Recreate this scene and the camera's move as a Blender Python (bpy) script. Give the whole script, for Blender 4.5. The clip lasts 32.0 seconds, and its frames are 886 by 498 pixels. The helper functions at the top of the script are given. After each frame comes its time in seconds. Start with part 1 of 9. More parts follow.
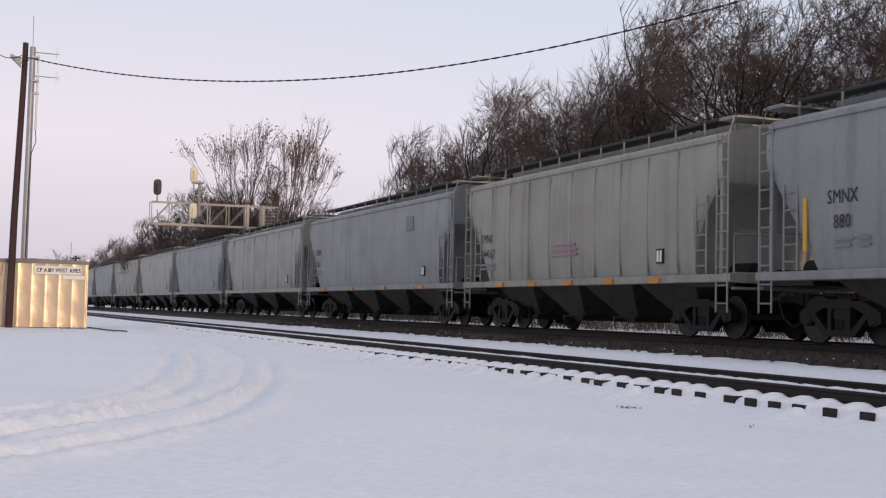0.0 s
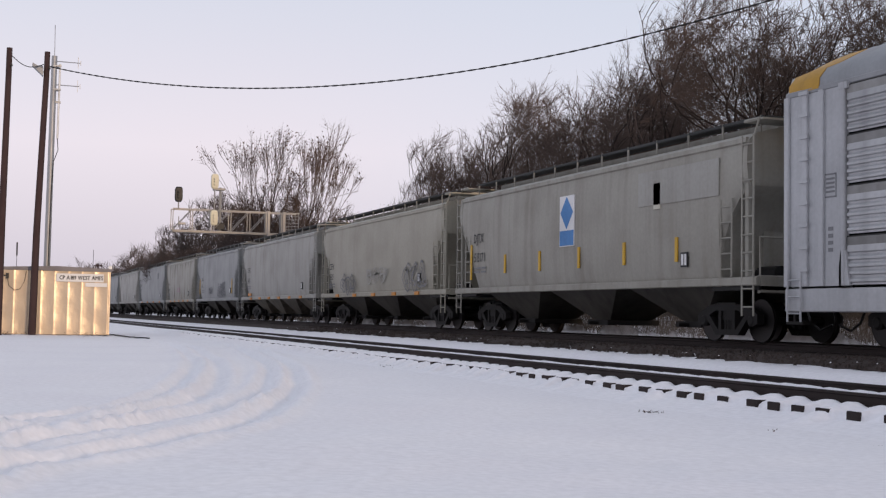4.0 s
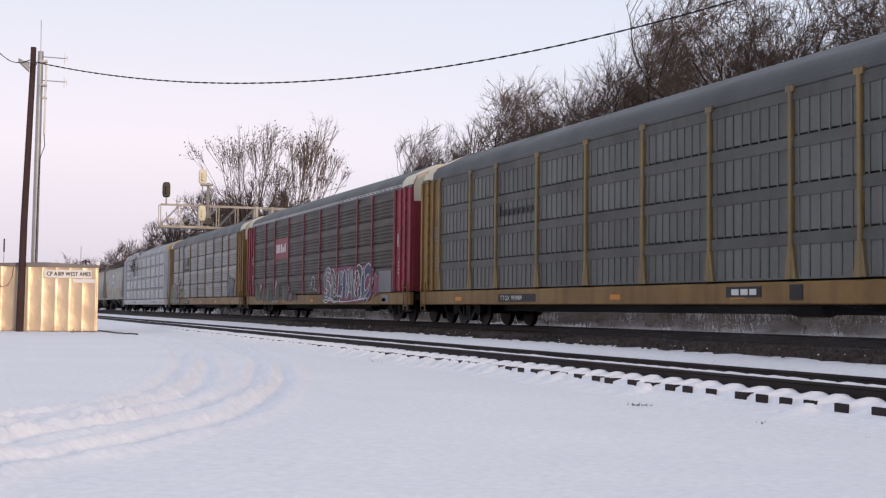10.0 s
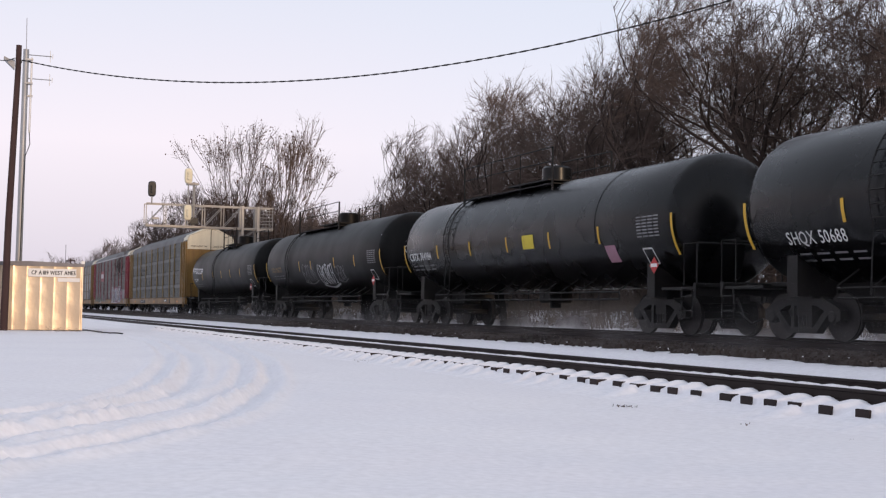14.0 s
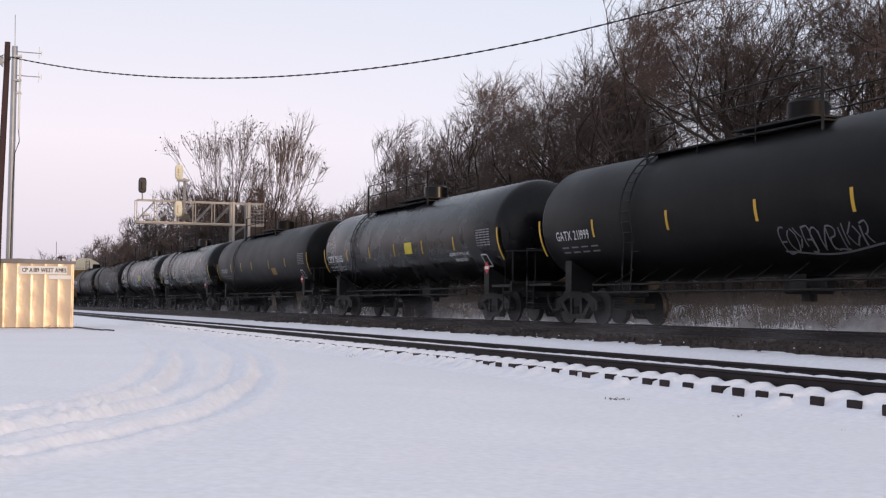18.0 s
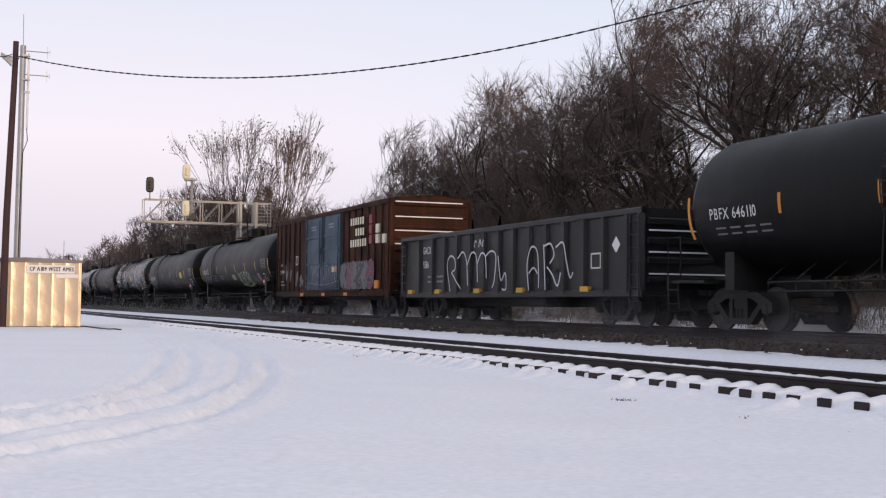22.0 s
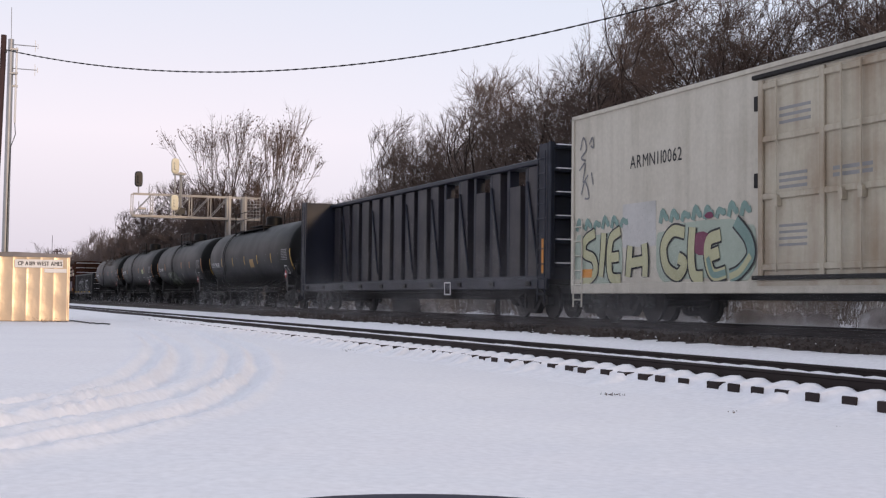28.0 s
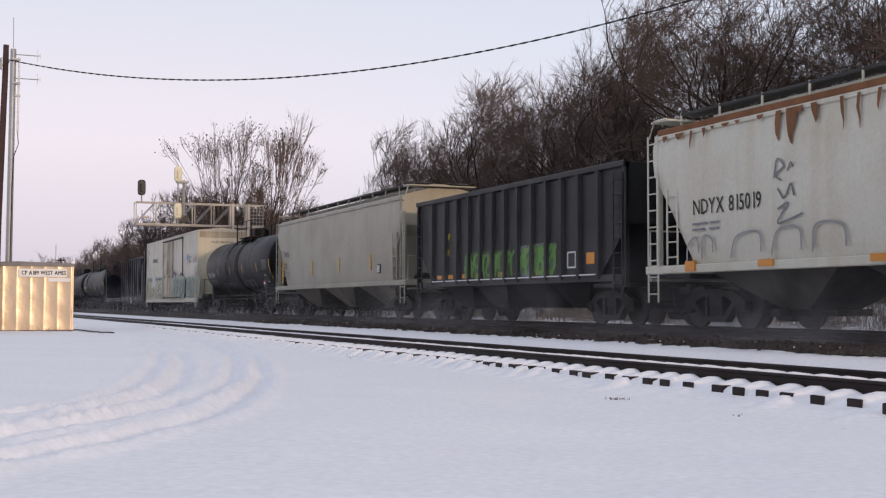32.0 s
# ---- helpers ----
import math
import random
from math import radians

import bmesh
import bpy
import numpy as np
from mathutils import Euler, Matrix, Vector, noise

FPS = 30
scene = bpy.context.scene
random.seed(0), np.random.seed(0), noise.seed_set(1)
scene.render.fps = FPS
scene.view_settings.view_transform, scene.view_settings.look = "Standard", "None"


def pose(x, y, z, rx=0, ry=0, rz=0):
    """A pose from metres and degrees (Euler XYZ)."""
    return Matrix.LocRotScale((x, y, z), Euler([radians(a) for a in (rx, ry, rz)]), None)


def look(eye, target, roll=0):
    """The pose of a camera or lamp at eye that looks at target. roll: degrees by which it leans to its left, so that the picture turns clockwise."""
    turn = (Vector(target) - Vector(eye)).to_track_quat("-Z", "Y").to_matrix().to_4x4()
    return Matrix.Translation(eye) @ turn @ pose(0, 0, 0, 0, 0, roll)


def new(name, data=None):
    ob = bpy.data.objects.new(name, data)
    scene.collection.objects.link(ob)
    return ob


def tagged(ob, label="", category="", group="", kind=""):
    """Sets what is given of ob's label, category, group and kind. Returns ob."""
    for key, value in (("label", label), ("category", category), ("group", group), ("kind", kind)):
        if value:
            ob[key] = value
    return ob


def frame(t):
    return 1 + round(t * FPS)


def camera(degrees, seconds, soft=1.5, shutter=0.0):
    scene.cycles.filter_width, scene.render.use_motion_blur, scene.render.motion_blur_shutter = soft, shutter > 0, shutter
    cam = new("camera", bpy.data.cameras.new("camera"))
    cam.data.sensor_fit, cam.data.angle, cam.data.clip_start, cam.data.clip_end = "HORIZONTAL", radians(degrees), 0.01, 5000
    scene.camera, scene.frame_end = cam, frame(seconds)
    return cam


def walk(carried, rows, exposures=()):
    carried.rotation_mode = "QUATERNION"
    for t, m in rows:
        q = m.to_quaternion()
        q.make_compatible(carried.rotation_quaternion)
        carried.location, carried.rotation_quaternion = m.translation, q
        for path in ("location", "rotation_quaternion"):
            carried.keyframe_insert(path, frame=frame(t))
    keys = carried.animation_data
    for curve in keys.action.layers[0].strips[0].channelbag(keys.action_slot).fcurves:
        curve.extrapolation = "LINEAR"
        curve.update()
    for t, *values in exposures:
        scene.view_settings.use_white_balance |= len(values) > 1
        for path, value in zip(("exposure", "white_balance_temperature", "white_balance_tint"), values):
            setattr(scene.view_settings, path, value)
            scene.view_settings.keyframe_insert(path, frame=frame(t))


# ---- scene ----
EYE = (0.0, 0.0, 1.2)
cam = camera(39.45, 32.0, soft=1.25)
PATH = [
    (0.0, look(EYE, (-46.4154, 18.4241, 3.6829), 1.229)),
    (0.5, look(EYE, (-46.3884, 18.4896, 3.6996), 0.956)),
    (1.0, look(EYE, (-46.4325, 18.3634, 3.8093), 0.928)),
    (1.5, look(EYE, (-46.5231, 18.1238, 3.8709), 1.010)),
    (2.0, look(EYE, (-46.6049, 17.9076, 3.9030), 1.060)),
    (2.5, look(EYE, (-46.6600, 17.7669, 3.8799), 1.028)),
    (3.0, look(EYE, (-46.6951, 17.6733, 3.8881), 0.935)),
    (3.5, look(EYE, (-46.7091, 17.6357, 3.8910), 0.891)),
    (5.5, look(EYE, (-46.6851, 17.7168, 3.7728), 0.946)),
    (6.0, look(EYE, (-46.6811, 17.7317, 3.7413), 0.810)),
    (6.5, look(EYE, (-46.6668, 17.7707, 3.7317), 0.632)),
    (7.0, look(EYE, (-46.6514, 17.8125, 3.7224), 0.567)),
    (7.5, look(EYE, (-46.6314, 17.8607, 3.7508), 0.577)),
    (8.0, look(EYE, (-46.6241, 17.8805, 3.7455), 0.471)),
    (8.5, look(EYE, (-46.6095, 17.9182, 3.7483), 0.417)),
    (9.0, look(EYE, (-46.5863, 17.9835, 3.7126), 0.573)),
    (9.5, look(EYE, (-46.5751, 18.0183, 3.6711), 0.634)),
    (10.0, look(EYE, (-46.5507, 18.0833, 3.6554), 0.615)),
    (10.5, look(EYE, (-46.5436, 18.0995, 3.6696), 0.599)),
    (11.0, look(EYE, (-46.5278, 18.1428, 3.6488), 0.559)),
    (11.5, look(EYE, (-46.4675, 18.3115, 3.5369), 0.692)),
    (12.0, look(EYE, (-46.3712, 18.5711, 3.3979), 0.957)),
    (12.5, look(EYE, (-46.2981, 18.7525, 3.3990), 1.003)),
    (13.0, look(EYE, (-46.3017, 18.7268, 3.5366), 0.918)),
    (13.5, look(EYE, (-46.3326, 18.6384, 3.6292), 0.841)),
    (14.0, look(EYE, (-46.3429, 18.6051, 3.6869), 0.852)),
    (14.5, look(EYE, (-46.3215, 18.6631, 3.6503), 0.717)),
    (16.5, look(EYE, (-46.2085, 18.9617, 3.4871), 0.474)),
    (17.0, look(EYE, (-46.2082, 18.9656, 3.4597), 0.422)),
    (17.5, look(EYE, (-46.2111, 18.9597, 3.4503), 0.425)),
    (18.0, look(EYE, (-46.2209, 18.9343, 3.4621), 0.411)),
    (18.5, look(EYE, (-46.2313, 18.9089, 3.4625), 0.448)),
    (19.0, look(EYE, (-46.2314, 18.9060, 3.4838), 0.559)),
    (19.5, look(EYE, (-46.2453, 18.8725, 3.4803), 0.632)),
    (20.0, look(EYE, (-46.2581, 18.8491, 3.4139), 0.742)),
    (20.5, look(EYE, (-46.2728, 18.8148, 3.3990), 0.694)),
    (21.0, look(EYE, (-46.2908, 18.7655, 3.4395), 0.702)),
    (21.5, look(EYE, (-46.3050, 18.7303, 3.4412), 0.627)),
    (22.0, look(EYE, (-46.3260, 18.6750, 3.4690), 0.603)),
    (22.5, look(EYE, (-46.3447, 18.6263, 3.4872), 0.601)),
    (23.0, look(EYE, (-46.3646, 18.5741, 3.5081), 0.649)),
    (23.5, look(EYE, (-46.3783, 18.5419, 3.4910), 0.726)),
    (24.0, look(EYE, (-46.4088, 18.4695, 3.4587), 0.738)),
    (24.5, look(EYE, (-46.4318, 18.4093, 3.4768), 0.670)),
    (25.0, look(EYE, (-46.4211, 18.4346, 3.4909), 0.584)),
    (25.5, look(EYE, (-46.3961, 18.4943, 3.5152), 0.470)),
    (27.5, look(EYE, (-46.2470, 18.8917, 3.2770), 0.583)),
    (28.0, look(EYE, (-46.1709, 19.0791, 3.2583), 0.620)),
    (28.5, look(EYE, (-46.1045, 19.2318, 3.3242), 0.273)),
    (29.0, look(EYE, (-46.0702, 19.3143, 3.3186), -0.011)),
    (29.5, look(EYE, (-46.0510, 19.3554, 3.3617), -0.139)),
    (30.0, look(EYE, (-46.0715, 19.2974, 3.4424), -0.079)),
    (30.5, look(EYE, (-46.1019, 19.2249, 3.4397), 0.099)),
    (31.0, look(EYE, (-46.1468, 19.1156, 3.4505), 0.006)),
    (31.5, look(EYE, (-46.1854, 19.0199, 3.4699), 0.007)),
    (32.0, look(EYE, (-46.2132, 18.9498, 3.4910), 0.125)),
]
walk(cam, PATH, exposures=[(0.0, 0.04, 6620, 15), (6.5, 0.04, 6620, 15), (9.0, 0.22, 6620, 15), (28.0, 0.22, 6620, 15), (31.0, 0.15, 6620, 15), (32.0, 0.12, 6620, 15)])

# plan: the track runs along x, the train goes towards -x; y grows away from the camera
TRACK_Y = 16.29      # centre of the main track
RAIL_Z = 0.73        # its rail heads
NEAR_Y = 10.60       # centre of the near track
NEAR_Z = 0.36        # its rail heads


def travelled(t):
    u = (t - 16) / 16
    return 17.196 * t - 2.294 * u ** 2 - 1.619 * u ** 3 + 1.306 * u ** 4

# ---- world, sun ----
SUN_AZ, SUN_EL = 8.0, 7.0      # the low sun stands behind the camera, along the track
world = bpy.data.worlds.new("sky")
scene.world = world
world.use_nodes = True
wn, wl = world.node_tree.nodes, world.node_tree.links
wn.clear()
w_out, w_bg = wn.new("ShaderNodeOutputWorld"), wn.new("ShaderNodeBackground")
w_sky = wn.new("ShaderNodeTexSky")
w_sky.sky_type, w_sky.sun_disc = "NISHITA", False
w_sky.sun_elevation, w_sky.sun_rotation = radians(SUN_EL), radians(90 - SUN_AZ)
w_sky.air_density, w_sky.dust_density, w_sky.ozone_density = 1.0, 1.6, 1.2
# a thin high veil, thickest towards the horizon
w_tc, w_sep = wn.new("ShaderNodeTexCoord"), wn.new("ShaderNodeSeparateXYZ")
w_ramp, w_mix = wn.new("ShaderNodeValToRGB"), wn.new("ShaderNodeMixRGB")
w_veil = wn.new("ShaderNodeValToRGB")
wl.new(w_tc.outputs["Generated"], w_sep.inputs[0])
wl.new(w_sep.outputs["Z"], w_ramp.inputs[0])
wl.new(w_sep.outputs["Z"], w_veil.inputs[0])
w_ramp.color_ramp.elements[0].position, w_ramp.color_ramp.elements[0].color = 0.0, (0.96, 0.96, 0.96, 1)
w_ramp.color_ramp.elements[1].position, w_ramp.color_ramp.elements[1].color = 0.45, (0.72, 0.72, 0.72, 1)
w_veil.color_ramp.elements[0].position, w_veil.color_ramp.elements[0].color = 0.0, (5.7, 5.5, 6.35, 1)
w_veil.color_ramp.elements[1].position, w_veil.color_ramp.elements[1].color = 0.30, (6.7, 7.4, 8.5, 1)
w_mid = w_veil.color_ramp.elements.new(0.13)
w_mid.color = (8.2, 7.75, 8.45, 1)
wl.new(w_ramp.outputs[0], w_mix.inputs[0])
wl.new(w_sky.outputs[0], w_mix.inputs[1])
# clearer and bluer towards the north, away from the sunlit haze
w_north, w_blue = wn.new("ShaderNodeMapRange"), wn.new("ShaderNodeMixRGB")
w_north.interpolation_type = "SMOOTHSTEP"
w_north.inputs["From Min"].default_value, w_north.inputs["From Max"].default_value, w_north.inputs["To Max"].default_value = 0.15, 0.72, 0.75
wl.new(w_sep.outputs["Y"], w_north.inputs["Value"])
wl.new(w_north.outputs[0], w_blue.inputs[0])
wl.new(w_veil.outputs[0], w_blue.inputs[1])
w_blue.inputs[2].default_value = (6.7, 7.55, 8.8, 1)
wl.new(w_blue.outputs[0], w_mix.inputs[2])
wl.new(w_mix.outputs[0], w_bg.inputs[0])
w_bg.inputs[1].default_value = 0.105
wl.new(w_bg.outputs[0], w_out.inputs[0])

sun = new("sun", bpy.data.lights.new("sun", "SUN"))
sun.data.energy, sun.data.angle, sun.data.color = 1.5, radians(4.0), (1.0, 0.74, 0.48)
sun.matrix_world = look((math.cos(radians(SUN_AZ)) * 60, math.sin(radians(SUN_AZ)) * 60, 60 * math.tan(radians(SUN_EL))), (0, 0, 0))

# ---- materials ----
def surface(name, col, rough=0.6, metal=0.0, dirt=None, amount=0.3, scale=1.0, streak=0.0, bump=0.05, grain=30.0, spec=0.4, vary=0.0, coord="Object"):
    """A weathered surface: base colour, patches of dirt at two scales, running streaks, fine relief."""
    m = bpy.data.materials.new(name)
    m.use_nodes = True
    n, l = m.node_tree.nodes, m.node_tree.links
    b = n["Principled BSDF"]
    b.inputs["Roughness"].default_value, b.inputs["Metallic"].default_value = rough, metal
    b.inputs["Specular IOR Level"].default_value = spec
    tc = n.new("ShaderNodeTexCoord")
    big, fine = n.new("ShaderNodeTexNoise"), n.new("ShaderNodeTexNoise")
    big.inputs["Scale"].default_value, big.inputs["Detail"].default_value = 0.7 * scale, 5
    fine.inputs["Scale"].default_value, fine.inputs["Detail"].default_value = grain * scale, 3
    l.new(tc.outputs[coord], big.inputs["Vector"])
    l.new(tc.outputs[coord], fine.inputs["Vector"])
    ramp = n.new("ShaderNodeValToRGB")
    ramp.color_ramp.elements[0].position, ramp.color_ramp.elements[1].position = 0.42, 0.72
    l.new(big.outputs["Fac"], ramp.inputs[0])
    mix = n.new("ShaderNodeMixRGB")
    d = dirt or tuple(c * 0.55 for c in col)
    mix.inputs[1].default_value, mix.inputs[2].default_value = (*col, 1), (*d, 1)
    fac = n.new("ShaderNodeMath")
    fac.operation = "MULTIPLY"
    fac.inputs[1].default_value = amount
    l.new(ramp.outputs[0], fac.inputs[0])
    last = fac.outputs[0]
    if streak:
        mp, st = n.new("ShaderNodeMapping"), n.new("ShaderNodeTexNoise")
        mp.inputs["Scale"].default_value = (2.2, 2.2, 0.12)
        st.inputs["Scale"].default_value, st.inputs["Detail"].default_value = 1.6, 4
        l.new(tc.outputs[coord], mp.inputs[0])
        l.new(mp.outputs[0], st.inputs["Vector"])
        r2 = n.new("ShaderNodeValToRGB")
        r2.color_ramp.elements[0].position, r2.color_ramp.elements[1].position = 0.46, 0.68
        l.new(st.outputs["Fac"], r2.inputs[0])
        f2 = n.new("ShaderNodeMath")
        f2.operation, f2.use_clamp = "MULTIPLY_ADD", True
        f2.inputs[1].default_value = streak
        l.new(r2.outputs[0], f2.inputs[0])
        l.new(last, f2.inputs[2])
        last = f2.outputs[0]
    l.new(last, mix.inputs[0])
    out = mix.outputs[0]
    grainmix = n.new("ShaderNodeMixRGB")
    grainmix.blend_type = "MULTIPLY"
    grainmix.inputs[0].default_value = 0.35
    gr = n.new("ShaderNodeValToRGB")
    gr.color_ramp.elements[0].color, gr.color_ramp.elements[1].color = (0.55, 0.55, 0.55, 1), (1.25, 1.25, 1.25, 1)
    l.new(fine.outputs["Fac"], gr.inputs[0])
    l.new(out, grainmix.inputs[1])
    l.new(gr.outputs[0], grainmix.inputs[2])
    out = grainmix.outputs[0]
    if vary:
        oi, hs, mr = n.new("ShaderNodeObjectInfo"), n.new("ShaderNodeHueSaturation"), n.new("ShaderNodeMapRange")
        mr.inputs["To Min"].default_value, mr.inputs["To Max"].default_value = 1 - vary, 1 + vary
        l.new(oi.outputs["Random"], mr.inputs["Value"])
        l.new(mr.outputs[0], hs.inputs["Value"])
        l.new(out, hs.inputs["Color"])
        out = hs.outputs[0]
    l.new(out, b.inputs["Base Color"])
    rr = n.new("ShaderNodeMapRange")
    rr.inputs["To Min"].default_value, rr.inputs["To Max"].default_value = max(0.05, rough - 0.12), min(1, rough + 0.15)
    l.new(big.outputs["Fac"], rr.inputs["Value"])
    l.new(rr.outputs[0], b.inputs["Roughness"])
    if bump:
        bp = n.new("ShaderNodeBump")
        bp.inputs["Strength"].default_value, bp.inputs["Distance"].default_value = 0.6, bump
        l.new(fine.outputs["Fac"], bp.inputs["Height"])
        l.new(bp.outputs[0], b.inputs["Normal"])
    return m


SNOW = surface("snow", (0.88, 0.865, 0.89), 0.8, dirt=(0.82, 0.80, 0.84), amount=0.5, scale=0.5, grain=24, bump=0.012, spec=0.2)
BALLAST = surface("ballast", (0.060, 0.046, 0.041), 0.9, dirt=(0.030, 0.025, 0.023), amount=0.7, grain=14, bump=0.06, spec=0.2)
RAIL = surface("rail_steel", (0.024, 0.015, 0.014), 0.7, 0.2, dirt=(0.014, 0.009, 0.009), amount=0.6, bump=0.004)
TIE = surface("tie_wood", (0.030, 0.020, 0.019), 0.85, amount=0.5, grain=20, bump=0.01, vary=0.3)
BARK = surface("bark", (0.058, 0.043, 0.037), 0.9, dirt=(0.030, 0.023, 0.020), amount=0.7, grain=12, bump=0.02, spec=0.15)
TWIG = surface("twigs", (0.130, 0.096, 0.082), 0.9, dirt=(0.080, 0.060, 0.053), amount=0.6, grain=6, bump=0, spec=0.1, vary=0.25)
DEADLEAF = surface("dead_leaves", (0.13, 0.075, 0.05), 0.9, amount=0.5, grain=8, bump=0, spec=0.1)
DRYGRASS = surface("dry_grass", (0.135, 0.105, 0.08), 0.9, dirt=(0.08, 0.06, 0.05), amount=0.6, grain=5, bump=0, spec=0.1)
# greyer than the near twigs: the haze of distance is in both colours
FARTWIG = surface("hazy_far_twigs", (0.115, 0.094, 0.090), 0.95, amount=0.5, grain=3, bump=0, spec=0.05)
FARWOOD = surface("hazy_far_wood", (0.10, 0.085, 0.085), 0.95, amount=0.5, grain=2, bump=0, spec=0.05)
POLEWOOD = surface("pole_wood", (0.060, 0.036, 0.036), 0.85, amount=0.5, grain=18, bump=0.006, streak=0.4, spec=0.25)
GALV = surface("galvanised_steel", (0.34, 0.35, 0.37), 0.5, 0.5, amount=0.3, bump=0.002)
ALUM = surface("signal_aluminium", (0.33, 0.315, 0.30), 0.5, 0.35, amount=0.4, bump=0.002)
SHEDWALL = surface("shed_steel", (0.56, 0.45, 0.33), 0.32, 0.35, dirt=(0.46, 0.36, 0.27), amount=0.5, grain=1.1, bump=0.05, scale=1.2)
SHEDROOF = surface("shed_roof", (0.19, 0.18, 0.19), 0.6, 0.4, amount=0.4, bump=0.004)
BLACK = surface("black_paint", (0.012, 0.012, 0.014), 0.5, amount=0.3, bump=0.003)
WHITE = surface("white_paint", (0.74, 0.73, 0.72), 0.6, amount=0.25, bump=0.003)
CREAM = surface("cream_paint", (0.72, 0.66, 0.50), 0.6, amount=0.25, bump=0.003)
CABLE = surface("cable_rubber", (0.012, 0.011, 0.012), 0.6, amount=0.3, bump=0)
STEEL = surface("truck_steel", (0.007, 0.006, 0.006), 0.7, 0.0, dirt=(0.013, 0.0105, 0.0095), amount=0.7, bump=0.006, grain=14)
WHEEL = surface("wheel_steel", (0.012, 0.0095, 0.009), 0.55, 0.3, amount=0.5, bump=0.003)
RIM = surface("worn_rim", (0.04, 0.036, 0.036), 0.5, 0.6, amount=0.4, bump=0.002)
GRATE = surface("roof_walk_grating", (0.06, 0.06, 0.06), 0.7, 0.3, amount=0.4, bump=0.005)
YELLOW = surface("yellow_strip", (0.62, 0.36, 0.03), 0.5, amount=0.35, bump=0)
ORANGE = surface("orange_strip", (0.62, 0.24, 0.03), 0.5, amount=0.35, bump=0)
TEXTWHITE = surface("white_lettering", (0.66, 0.66, 0.66), 0.6, amount=0.3, bump=0)
TEXTBLACK = surface("black_lettering", (0.02, 0.02, 0.022), 0.6, amount=0.3, bump=0)
TEXTGREY = surface("faded_lettering", (0.20, 0.20, 0.21), 0.6, amount=0.3, bump=0)

